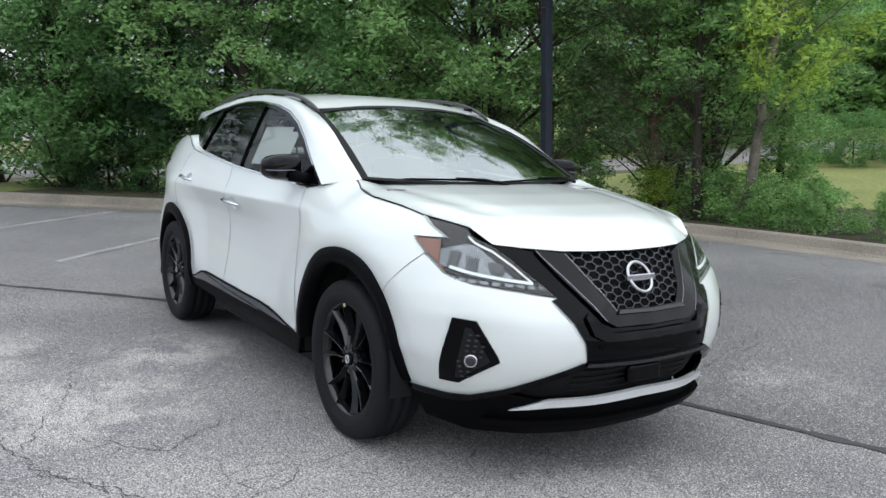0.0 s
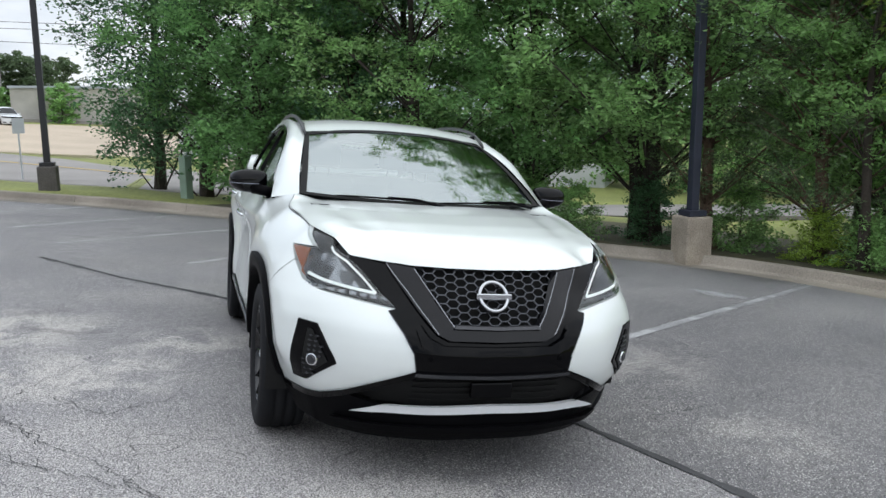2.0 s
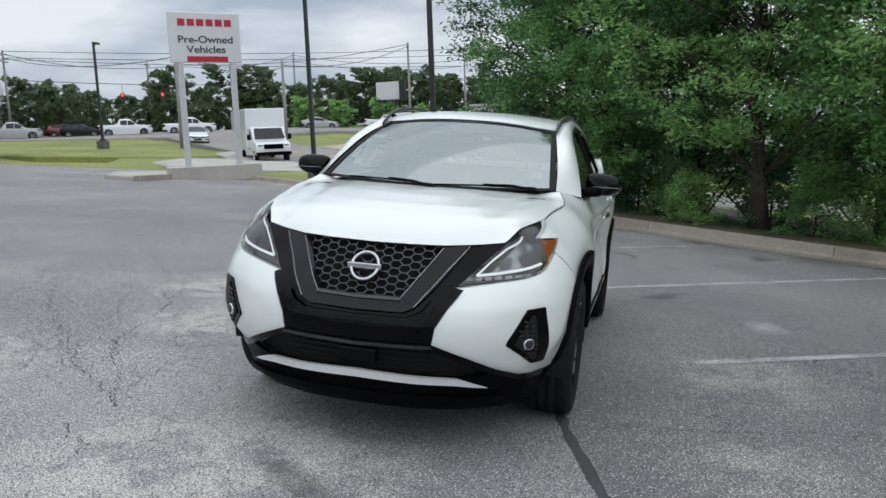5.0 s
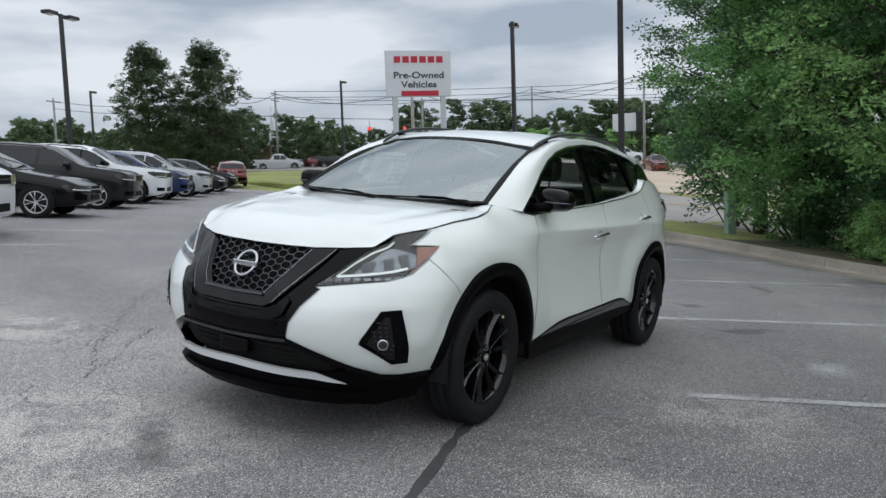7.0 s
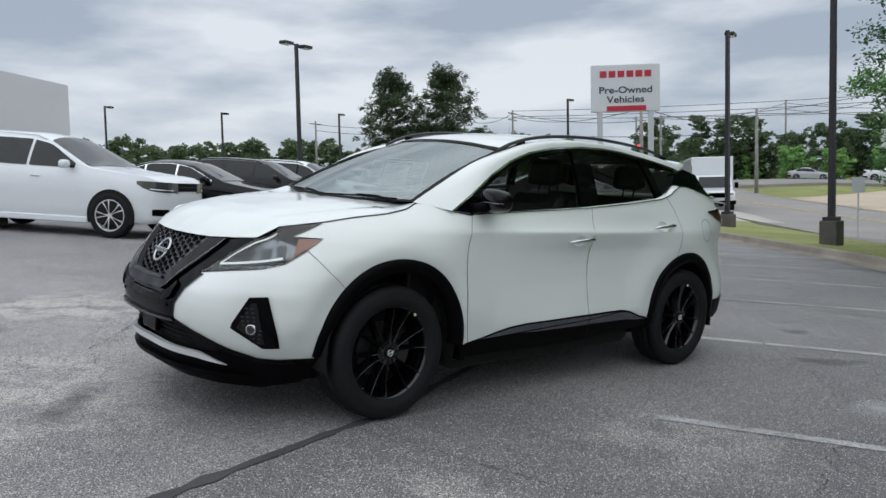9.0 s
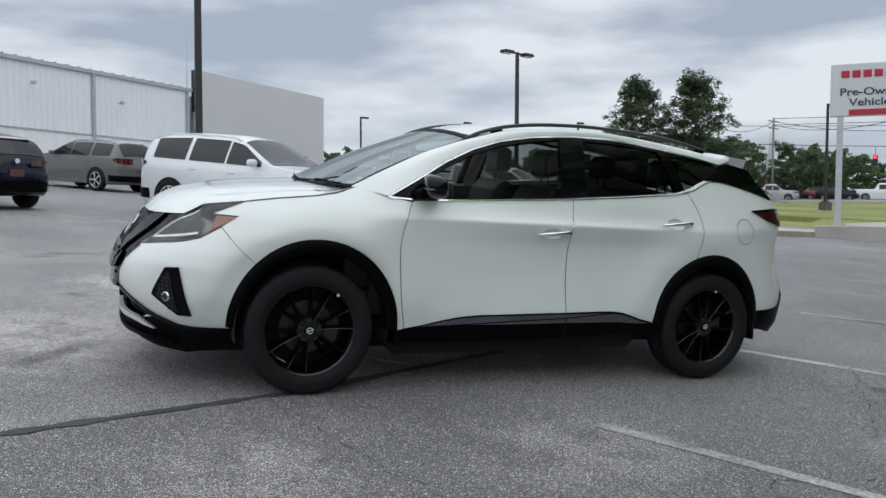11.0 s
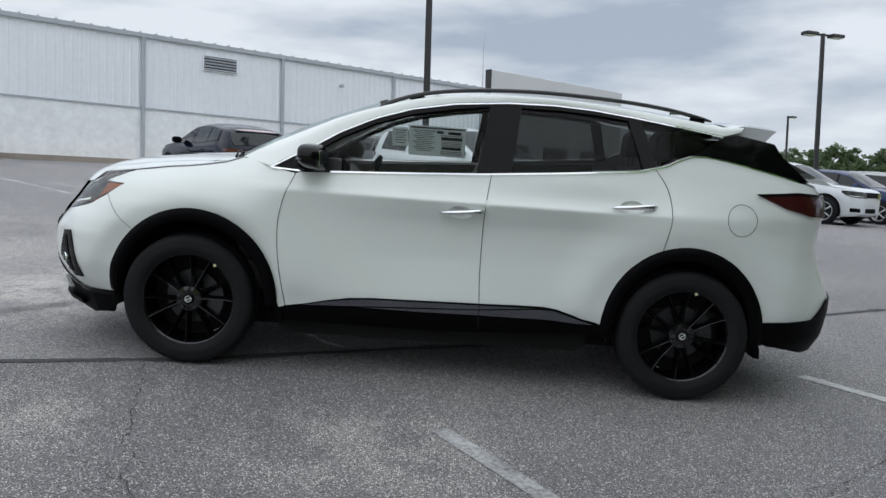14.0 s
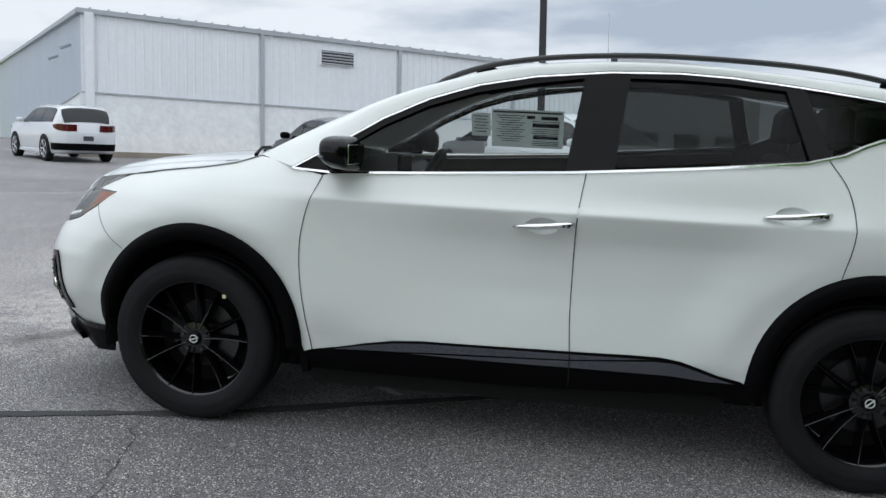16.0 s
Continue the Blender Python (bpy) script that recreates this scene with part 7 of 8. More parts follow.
def far_wheel(root, x, y, side, r, simple):
    w = new("wheel")
    w.parent = root
    w.matrix_local = Matrix.Translation((x, y, r)) @ (pose(0, 0, 0, 0, 0, 180) if side < 0 else Matrix.Identity(4))
    bm = bmesh.new()
    k = r / 0.383
    lathe(bm, [(0.26 * k, -0.1), (0.36 * k, -0.11), (r, -0.08), (r, 0.08), (0.365 * k, 0.108), (0.31 * k, 0.115), (0.272 * k, 0.10)], 28)
    part("tyre", bm, C["tyre"], w, smooth=True)
    bm = bmesh.new()
    lathe(bm, [(0.272 * k, 0.10), (0.262 * k, 0.106), (0.250 * k, 0.09), (0.242 * k, 0.04)], 28)
    rim = part("rim", bm, V["alloy"], w, smooth=True)
    bm = bmesh.new()
    lathe(bm, [(0.0, 0.03), (0.245 * k, 0.03)], 20)
    part("rim_back", bm, C["void"], rim)
    if not simple:
        for q in range(5):
            for o in (-0.17, 0.17):
                a = 2 * math.pi * q / 5
                bm = bmesh.new()
                d0, d1 = a + o * 0.9, a + o * 1.35
                tube(bm, [(0.03 * math.cos(d0), 0.080, 0.03 * math.sin(d0)), (0.14 * k * math.cos(a + o), 0.086, 0.14 * k * math.sin(a + o)), (0.252 * k * math.cos(d1), 0.094, 0.252 * k * math.sin(d1))], [0.020, 0.012, 0.014], 6)
                part("spoke", bm, V["alloy"], rim, smooth=True)
    else:
        bm = bmesh.new()
        for q in range(5):
            a = 2 * math.pi * q / 5
            tube(bm, [(0, 0.08, 0), (0.25 * k * math.cos(a), 0.09, 0.25 * k * math.sin(a))], 0.026, 5)
        part("spokes", bm, V["alloy"], rim, smooth=True)
    bm = bmesh.new()
    lathe(bm, [(0.0, 0.10), (0.04, 0.098), (0.05, 0.08)], 16)
    part("hub_cap", bm, V["alloy"], rim)


def net(grid):
    """Quads over rows of points."""
    bm = bmesh.new()
    g = [[bm.verts.new(p) for p in row] for row in grid]
    for r0, r1 in zip(g, g[1:]):
        for q in range(len(r0) - 1):
            bm.faces.new((r0[q], r0[q + 1], r1[q + 1], r1[q]))
    bmesh.ops.recalc_face_normals(bm, faces=bm.faces[:])
    return bm


def vehicle(kind, colour, x, y, heading, label, category, simple=True, scale=1.0, name="parked_car", group="", trim=None, banner=False):
    """A car at rest; x, y: the middle of the front axle on the ground; heading: degrees from +x."""
    Ln, Wd, wb, fo, r, top, belt, (cowl, rf, rb, tail_), posts = KINDS[kind]
    h = radians(heading)
    fwd = Vector((math.cos(h), math.sin(h), 0))
    sidev = Vector((-fwd.y, fwd.x, 0))
    p0 = over(x, y)
    rear = over(x - fwd.x * wb, y - fwd.y * wb)
    lf = over(x + sidev.x * 0.8, y + sidev.y * 0.8)
    ex = (p0 - rear).normalized()
    ey = (lf - p0).normalized()
    ez = ex.cross(ey).normalized()
    ey = ez.cross(ex)
    m = Matrix(((ex.x, ey.x, ez.x, p0.x), (ex.y, ey.y, ez.y, p0.y), (ex.z, ey.z, ez.z, p0.z), (0, 0, 0, 1)))
    root = empty(name, m @ Matrix.Diagonal((scale, scale, scale, 1)), label, category, group)
    paint = V[colour]
    w = Wd / 2
    T, B = soft_line(top), soft_line(belt)

    def plan(u):
        e = max(0.0, min(u, Ln - u))
        return 1 - (0.36 if u < Ln / 2 else 0.28) * math.exp(-e / 0.11) - 0.05 * math.exp(-e / 0.5)

    def foot(u):
        return 0.24 + 0.13 * math.exp(-max(0.0, min(u, Ln - u)) / 0.2)

    def side_y(u, z):
        """Half the width at a place along the car and a height: rounded flank, then the cabin leaning in."""
        b = B(u)
        if z <= b:
            f = (z - foot(u)) / max(0.05, b - foot(u))
            return w * plan(u) * float(np.interp(f, [0, 0.10, 0.30, 0.62, 0.80, 0.92, 1.0], [0.91, 0.965, 0.985, 1.0, 0.995, 0.975, 0.945]))
        return w * plan(u) * 0.945 - 0.34 * (z - b) - 0.22 * (z - b) ** 2

    def over_top(u, f):
        """The roof, bonnet or deck at a fraction of its half width."""
        b, t_ = B(u), T(u)
        ze = b + 0.84 * max(0.02, t_ - b)
        ye = side_y(u, ze)
        f = max(-1.0, min(1.0, f))
        return ye * f, ze + (max(t_, ze) - ze) * (1 - abs(f) ** 3.2) + 0.012 * (1 - f * f)

    rows = []
    for k in range(57):
        u = Ln * (0.5 - 0.5 * math.cos(math.pi * k / 56))
        z0, b = foot(u), B(u)
        ring = [(0, z0), (0.7 * side_y(u, z0), z0)] + [(side_y(u, z0 + (b - z0) * f), z0 + (b - z0) * f) for f in (0, 0.06, 0.15, 0.32, 0.5, 0.64, 0.76, 0.86, 0.94, 1.0)]
        ze = b + 0.84 * max(0.02, T(u) - b)
        ring += [(side_y(u, b + (ze - b) * f), b + (ze - b) * f) for f in (0.25, 0.5, 0.75)] + [over_top(u, f) for f in (1.0, 0.96, 0.88, 0.72, 0.45, 0.0)]
        rows.append([(fo - u, a, c) for a, c in ring + [(-a, c) for a, c in ring[-2:0:-1]]])
    bm = bmesh.new()
    rows = [[bm.verts.new(p) for p in row] for row in rows]
    n = len(rows[0])
    for r0, r1 in zip(rows, rows[1:]):
        for q in range(n):
            bm.faces.new((r0[q], r0[(q + 1) % n], r1[(q + 1) % n], r1[q]))
    bm.faces.new(rows[0][::-1])
    bm.faces.new(rows[-1])
    bmesh.ops.recalc_face_normals(bm, faces=bm.faces[:])
    part("body", bm, paint, root, smooth=True)

    def pane_rows(ua, ub, s, out, grow=0.0):
        grid = []
        for q in range(13):
            u = ua + (ub - ua) * q / 12
            b, t_ = B(u), T(u)
            lo, hi = b + 0.04 - grow, min(t_ - 0.10, b + 0.80 * (t_ - b)) + grow
            hi = max(hi, lo + 0.004)
            grid.append([(fo - u, s * (side_y(u, lo + (hi - lo) * v / 4) + out), lo + (hi - lo) * v / 4) for v in range(5)])
        return grid

    for s in (1, -1):
        if kind not in ("suv", "pickup"):
            part("window_surround", net(pane_rows(posts[0] - 0.02, posts[-1] + 0.02, s, 0.004, 0.012)), C["chrome"] if not simple and trim is None and kind == "sedan" else C["gloss"], root, smooth=True)
        for a, b in zip(posts, posts[1:]):
            wide = 0.07 if kind == "suv" and a > 3 else 0.02
            part("side_window", net(pane_rows(a + wide, b - (0.09 if kind == "suv" and b > 4 else 0.035), s, 0.009)), V["glass"], root, smooth=True)
        bm = bmesh.new()
        bmesh.ops.create_uvsphere(bm, u_segments=12, v_segments=8, radius=1)
        for v in bm.verts:
            v.co = [math.copysign(abs(c) ** 0.7, c) for c in v.co]
        mu = posts[0] + 0.12
        bmesh.ops.transform(bm, matrix=Matrix.Translation((fo - mu, s * (side_y(mu, B(mu)) + 0.13), B(mu) + 0.10)) @ Matrix.Diagonal((0.07, 0.12, 0.075, 1)), verts=bm.verts[:])
        part("door_mirror", bm, trim or paint, root, smooth=True)
        for u in (posts[1] - 0.30, posts[2] - 0.28):
            zh = B(u) - 0.13
            bm = bmesh.new()
            tube(bm, [(fo - u - q, s * (side_y(u, zh) + o), zh) for q, o in ((0, -0.004), (0.05, 0.018), (0.15, 0.018), (0.2, -0.004))], 0.012, 6)
            part("handle", bm, trim or paint, root, smooth=True)
        bm = bmesh.new()
        box(bm, (-wb / 2, s * (w - 0.035), 0.29), (wb - 2.2 * r, 0.05, 0.11))
        part("sill", bm, trim or paint, root, bevel=0.02)
        for xx in (0, -wb):
            if trim is not None:
                bm = bmesh.new()
                cyl(bm, (xx, s * (w - 0.30), r + 0.03), (xx, s * (w + 0.006), r + 0.03), r * 1.24, seg=36)
                bmesh.ops.bisect_plane(bm, geom=bm.verts[:] + bm.edges[:] + bm.faces[:], plane_co=(0, 0, 0.27), plane_no=(0, 0, 1), clear_inner=True)
                part("arch_flare", bm, trim, root)
            # Black drum, proud of the flank, paints the dark of an open wheel arch.
            bm = bmesh.new()
            cyl(bm, (xx, s * (w - 0.35), r + 0.02), (xx, s * (w + 0.010), r + 0.02), r * 1.10, seg=36)
            bmesh.ops.bisect_plane(bm, geom=bm.verts[:] + bm.edges[:] + bm.faces[:], plane_co=(0, 0, 0.25), plane_no=(0, 0, 1), clear_inner=True)
            part("wheel_housing", bm, C["void"], root)
            far_wheel(root, xx, s * (w - 0.085), s, r, simple)
        # lamps wrap round the corners
        hz = B(0.30) - 0.01
        tall = 0.13 if kind in ("sedan", "crossover") else 0.18
        grid = [[(fo + 0.010, s * side_y(0, hz) * 0.72, hz - tall * (1 - v / 3) - 0.015) for v in range(4)]]
        for u, lo, hi in ((0.0, 1.0, 0.02), (0.04, 1.0, 0.0), (0.12, 0.95, -0.01), (0.22, 0.85, -0.04), (0.34, 0.62, -0.06), (0.46, 0.25, -0.04)):
            grid.append([(fo - u + (0.010 if u < 0.05 else 0.003), s * (side_y(u, hz - tall * lo) + 0.008), hz - tall * (lo + (hi - lo) * v / 3)) for v in range(4)])
        lamp_ = part("headlight", net(grid), V["lamp"], root, smooth=True)
        bm = bmesh.new()
        tube(bm, [(fo - u + 0.012, s * (side_y(u, hz - tall * 0.75) + 0.010), hz - tall * (0.78 - 0.4 * u)) for u in (0.0, 0.06, 0.14, 0.24)], 0.010, 5)
        part("light_strip", bm, C["satin"], lamp_)
        tz = B(Ln - 0.25) - (0.02 if kind != "pickup" else 0.05)
        tall = {"pickup": 0.34, "sedan": 0.14, "crossover": 0.11}.get(kind, 0.20)
        grid = [[(fo - Ln - 0.010, s * side_y(Ln, tz - 0.1) * (0.62 if kind != "pickup" else 0.9), tz - tall * (1 - v / 3)) for v in range(4)]]
        for u, lo, hi in ((0.0, 1.0, 0.0), (0.05, 1.0, -0.02), (0.14, 0.9, -0.03), (0.26, 0.65, 0.05), (0.36, 0.35, 0.2)):
            grid.append([(fo - Ln + u - (0.010 if u < 0.06 else 0.003), s * (side_y(Ln - u, tz - tall * lo) + 0.008), tz - tall * (lo + (hi - lo) * v / 3)) for v in range(4)])
        part("tail_lamp", net(grid), V["tail"], root, smooth=True)
    # windscreen and rear window lie on the top of the shell
    for nm, ua, ub in (("windscreen", cowl, rf), ("rear_window", tail_, rb)):
        grid = []
        for q in range(9):
            u = ua + (ub - ua) * q / 8
            slope = (T(u + 0.02) - T(u - 0.02)) / 0.04
            nrm = Vector((slope, 0, 1)).normalized() * 0.012
            grid.append([tuple(Vector((fo - u, *over_top(u, f))) + nrm) for f in np.linspace(-0.93, 0.93, 9)])
        pane_ = part(nm, net(grid), V["glass"], root, smooth=True)
        if banner and nm == "rear_window":
            part("banner", net([[tuple(Vector(p) + Vector((-0.006, 0, 0.006))) for p in row[1:-1]] for row in grid[6:]]), V["banner"], pane_, "pale pink banner across the glass", smooth=True)
    # grille, intakes, bumper line and plate on the front and rear faces
    hz = B(0.30)
    yw = side_y(0, hz - 0.1)
    for nm, y0, y1, z0, z1, mt in (("grille", -0.70, 0.70, hz - 0.17, hz - 0.02, C["plastic"]), ("lower_intake", -0.62, 0.62, 0.40, 0.53, C["plastic"]), ("grille_bar", -0.70, 0.70, hz - 0.105, hz - 0.085, C["chrome"] if kind == "sedan" else C["gloss"])):
        bm = bmesh.new()
        box(bm, (fo - 0.01 + (0.004 if nm == "grille_bar" else 0), (y0 + y1) / 2 * yw, (z0 + z1) / 2), (0.05, (y1 - y0) * yw, z1 - z0))
        part(nm, bm, mt, root, bevel=0.012)
    for s in (1, -1):
        part("fog_recess", net([[(fo - u + 0.008, s * (side_y(u, z) + 0.008), z) for z in (0.42, 0.47, 0.53)] for u in (0.015, 0.06, 0.12, 0.20)]), C["plastic"], root, smooth=True)
    part("rear_apron", net([[(fo - Ln + u - 0.012, s * (side_y(Ln - u, z) + 0.010) if u or abs(s) > 0.9 else s * side_y(Ln, z), z) for z in (0.37, 0.44, 0.52, 0.58)] for u, s in ((0.5, 1), (0.3, 1), (0.14, 1), (0.05, 1), (0.0, 0.95), (0.0, 0.0), (0.0, -0.95), (0.05, -1), (0.14, -1), (0.3, -1), (0.5, -1))]), C["plastic"], root, smooth=True)
    bm = bmesh.new()
    box(bm, (fo - Ln - 0.010, 0, 0.74), (0.02, 0.30, 0.14))
    part("plate", bm, V["tail"] if kind == "crossover" else M["ink"], root)
    if kind == "crossover":
        bm = bmesh.new()
        prism(bm, [(rb - 0.25, T(rb) + 0.05), (rb + 0.10, T(rb) - 0.012), (rb + 0.10, T(rb) - 0.05), (rb - 0.1, T(rb) - 0.02)], -0.52, 0.52)
        bmesh.ops.transform(bm, matrix=Matrix.Translation((fo, 0, 0)) @ Matrix.Diagonal((-1, 1, 1, 1)), verts=bm.verts[:])
        bmesh.ops.recalc_face_normals(bm, faces=bm.faces[:])
        part("spoiler", bm, paint, root, bevel=0.01)
        bm = bmesh.new()
        cyl(bm, (fo - Ln + 0.04, 0, 0.97), (fo - Ln - 0.02, 0, 0.97), 0.05, seg=20)
        part("badge", bm, C["chrome"], root)
    if kind in ("suv", "jeep"):
        for s in (1, -1):
            bm = bmesh.new()
            tube(bm, [(fo - u, s * over_top(u, 0.93)[0], over_top(u, 0.93)[1] + o) for u, o in ((rf + 0.1, 0.0), (rf + 0.3, 0.035), ((rf + rb) / 2, 0.04), (rb - 0.3, 0.035), (rb - 0.1, 0.0))], 0.016, 6)
            part("roof_rail", bm, trim or paint, root, smooth=True)
    if kind == "pickup":
        bm = bmesh.new()
        box(bm, (fo - 4.75, 0, 1.30), (1.75, 1.5, 0.05))
        part("cargo_bed", bm, C["plastic"], root)
    return root


ROW = math.degrees(math.atan2(0.77, -0.64))
vehicle("suv", "white", -2.82, -10.4, ROW, "white large SUV with silver alloy wheels, parked", "car", simple=False, name="parked_suv")
vehicle("sedan", "black", -6.95, -13.95, ROW, "glossy black sedan with silver wheels, parked", "car", simple=False, name="parked_sedan")
vehicle("suv", "charcoal", -10.2, -16.5, ROW, "dark charcoal SUV parked in the row", "car", scale=0.93, name="parked_suv")
vehicle("jeep", "white", -13.0, -18.7, ROW, "white SUV with black trim, parked in the row", "car", name="parked_suv", trim=C["plastic"])
vehicle("crossover", "blue", -15.7, -20.8, ROW, "dark blue crossover parked in the row", "car", scale=1.06, name="parked_crossover")
vehicle("suv", "silver", -18.6, -22.9, ROW, "silver grey SUV parked in the row", "car", scale=0.95, name="parked_suv")
vehicle("sedan", "charcoal", -21.6, -25.3, ROW, "dark grey sedan parked far down the row", "car", name="parked_sedan")
vehicle("crossover", "black", -24.6, -27.6, ROW, "black crossover parked far down the row", "car", name="parked_crossover")
vehicle("crossover", "navy", 4.85, -14.9, ROW + 180, "dark navy small crossover with a pale rear-window banner", "car", simple=False, name="parked_crossover", trim=C["plastic"], banner=True)
vehicle("suv", "grey", 2.5, -26.3, ROW + 180, "dark grey SUV parked by the building", "car", scale=0.95, name="parked_suv")
vehicle("jeep", "white", 15.0, -18.95, -37, "white SUV parked by the building corner", "car", scale=0.93, name="parked_suv")
vehicle("sedan", "white", -56.2, -35.2, 35, "white sedan driving on the street", "car", name="street_car")
vehicle("pickup", "white", -76, -53.7, 125, "white pickup truck on the main road", "pickup truck", name="pickup_truck")
vehicle("pickup", "white", -79, -47.5, 125, "white pickup truck on the main road", "pickup truck", name="pickup_truck")
vehicle("pickup", "silver", -68.4, -61.8, 125, "silver pickup truck on the main road", "pickup truck", name="pickup_truck")
vehicle("crossover", "charcoal", -72.6, -57.5, 125, "dark crossover waiting on the main road", "car", name="street_car")
vehicle("crossover", "red", -74, -60.5, 125, "dark red crossover on the main road", "car", name="street_car")
vehicle("sedan", "silver", -93, -38, 112, "silver sedan on the main road", "car", name="street_car")
vehicle("pickup", "white", -97, -30, 112, "white pickup truck on the main road", "pickup truck", name="pickup_truck")
vehicle("pickup", "red", -75.9, -20.8, 30, "red pickup truck on the gravel lot", "pickup truck", name="pickup_truck", scale=0.9)
vehicle("pickup", "white", -78.7, -17.2, 25, "white pickup truck on the gravel lot", "pickup truck", name="pickup_truck", scale=0.9)
vehicle("crossover", "red", -33.2, -36.0, -129, "red crossover parked at the far end", "car", name="parked_crossover")
vehicle("sedan", "black", -62, -80, ROW, "black sedan parked far away", "car", name="parked_sedan")
vehicle("sedan", "silver", -66, -79, ROW, "silver sedan parked far away", "car", name="parked_sedan")


def box_truck(x, y, heading):
    root = empty("box_truck", Matrix.Translation(over(x, y)) @ pose(0, 0, 0, 0, 0, heading), "white box truck on the side street", "truck")
    bm = bmesh.new()
    box(bm, (-3.6, 0, 2.0), (4.9, 2.3, 2.3))
    cargo = part("cargo_box", bm, V["white"], root, bevel=0.05)
    bm = bmesh.new()
    box(bm, (-3.6, 0, 0.83), (4.9, 2.32, 0.06))
    part("skirt_rail", bm, M["galv"], cargo)
    bm = bmesh.new()
    prism(bm, [(0.75, 0.45), (0.80, 0.95), (0.70, 1.18), (-0.10, 1.35), (-0.62, 2.05), (-1.2, 2.12), (-1.2, 0.45)], -0.98, 0.98)
    part("cab", bm, V["white"], root, bevel=0.08)
    bm = bmesh.new()
    vs = [bm.verts.new(p) for p in ((-0.06, -0.86, 1.40), (-0.06, 0.86, 1.40), (-0.56, 0.80, 2.0), (-0.56, -0.80, 2.0))]
    bm.faces.new(vs)
    part("windscreen", bm, V["glass"], root)
    for s in (1, -1):
        bm = bmesh.new()
        vs = [bm.verts.new(p) for p in ((-0.28, 0.99 * s, 1.38), (-0.68, 0.99 * s, 1.95), (-1.1, 0.99 * s, 1.97), (-1.1, 0.99 * s, 1.36))]
        bm.faces.new(vs)
        part("side_window", bm, V["glass"], root)
        bm = bmesh.new()
        box(bm, (-0.2, 1.18 * s, 1.5), (0.08, 0.2, 0.32))
        part("door_mirror", bm, C["plastic"], root, bevel=0.03)
        bm = bmesh.new()
        box(bm, (0.74, 0.74 * s, 0.95), (0.10, 0.3, 0.2))
        part("headlight", bm, V["lamp"], root, bevel=0.02)
        for xx in (0, -4.0):
            far_wheel(root, xx, 0.88 * s, s, 0.38, True)
    bm = bmesh.new()
    box(bm, (0.80, 0, 0.95), (0.06, 1.1, 0.26))
    part("grille", bm, C["gloss"], root)
    bm = bmesh.new()
    box(bm, (0.82, 0, 0.55), (0.18, 2.0, 0.2))
    part("bumper", bm, C["plastic"], root, bevel=0.03)


box_truck(-38.5, -19.8, 38)

# ---- lines of the far row, island kerbs, streets ----
for a, b in (((-2.0, -9.05), (-3.5, -8.15)), ((-4.2, -11.0), (-5.5, -9.95)), ((-8.0, -13.6), (-9.3, -12.6)), ((5.5, -9.2), (8.3, -11.9)), ((6.4, -8.2), (7.5, -7.2)), ((15.1, -18.7), (19.8, -23.2)), ((0.6, -10.2), (2.0, -11.8))):
    strip("parking_line", [a, b], 0.10, M["line"], 0.004, "worn white parking line on asphalt", "road marking")
street = tagged(patch("street", [(-19.0, -1.2), (-23.6, -6.6), (-34.4, -16.8), (-47, -27), (-62, -42), (-69, -36.5), (-58.7, -26.6), (-51, -18.6), (-43.5, -11.5), (-31, 3), (-25, 13), (-21, 23), (-19.5, 34), (-14, 34), (-15.5, 22), (-18.5, 11), (-20.5, 2)], M["road"], 0.16, 3.0), "pale grey side street behind the lot", "street", kind="structure")
main_road = tagged(patch("main_road", [(-62, -42), (-56, -72), (-64, -80), (-80, -62), (-92, -42), (-104, -10), (-94, -8), (-84, -34), (-69, -36.5)], M["road"], 0.17, 4.0), "wide grey main road", "road", kind="structure")
gravel = tagged(patch("gravel_lot", [(-30, 4.0), (-43.5, -10.9), (-51, -18.0), (-58, -25.2), (-66, -24.5), (-80, -24), (-84, -8), (-60, 4)], M["sand"], 0.15, 3.0), "pale sandy gravel lot across the street", "gravel", kind="structure")
strip("street_line", [(-28, 0.5), (-39.5, -13.2), (-55, -29.5)], 0.22, M["yellow_line"], 0.175, "faded yellow centre line on the street", "road marking")
entrance = tagged(patch("driveway", [(-30, -21), (-33, -24), (-47, -27), (-35.4, -15.6), (-31.6, -12.2), (-29.3, -17.8)], M["pale_concrete"], 0.165, 2.0), "pale concrete driveway apron", "driveway", kind="structure")
island = tagged(patch("sign_island", [(-19.6, -15.6), (-24, -16.2), (-30.5, -15.2), (-29.5, -18.2), (-24, -19.5), (-20.2, -17.2)], M["pale_concrete"], 0.13, 1.5), "low concrete island under the dealer sign", "island", kind="structure")
lawn = tagged(patch("lawn_island", [(-33.5, -31.5), (-38.4, -22.6), (-46.5, -28.5), (-60, -43), (-54, -70), (-42, -52)], M["grass"], 0.17, 3.0), "trimmed lawn between lot and streets", "lawn", kind="structure")
bed = tagged(patch("building_bed", [tuple((CORNER + along * s - away * d)[:2]) for s, d in ((-0.5, 0.05), (-0.5, 1.3), (11, 1.3), (18, 1.3), (18, 0.05), (9, 0.05))], M["sand"], 0.05, 1.0), "sandy strip along the building wall", "bed", kind="structure")
kerb_b = empty("building_kerb", label="low concrete kerb along the building", category="kerb", kind="structure")
kerb_length("kerb_stone", [CORNER + along * (-0.5 + 18.5 * k / 12) - away * 1.35 for k in range(13)][::-1], M["concrete"], kerb_b)
strip_pts = [Vector((-19.5, -15.4, 0)), Vector((-24, -16.0, 0)), Vector((-27, -15.7, 0)), Vector((-30.6, -15.0, 0))]
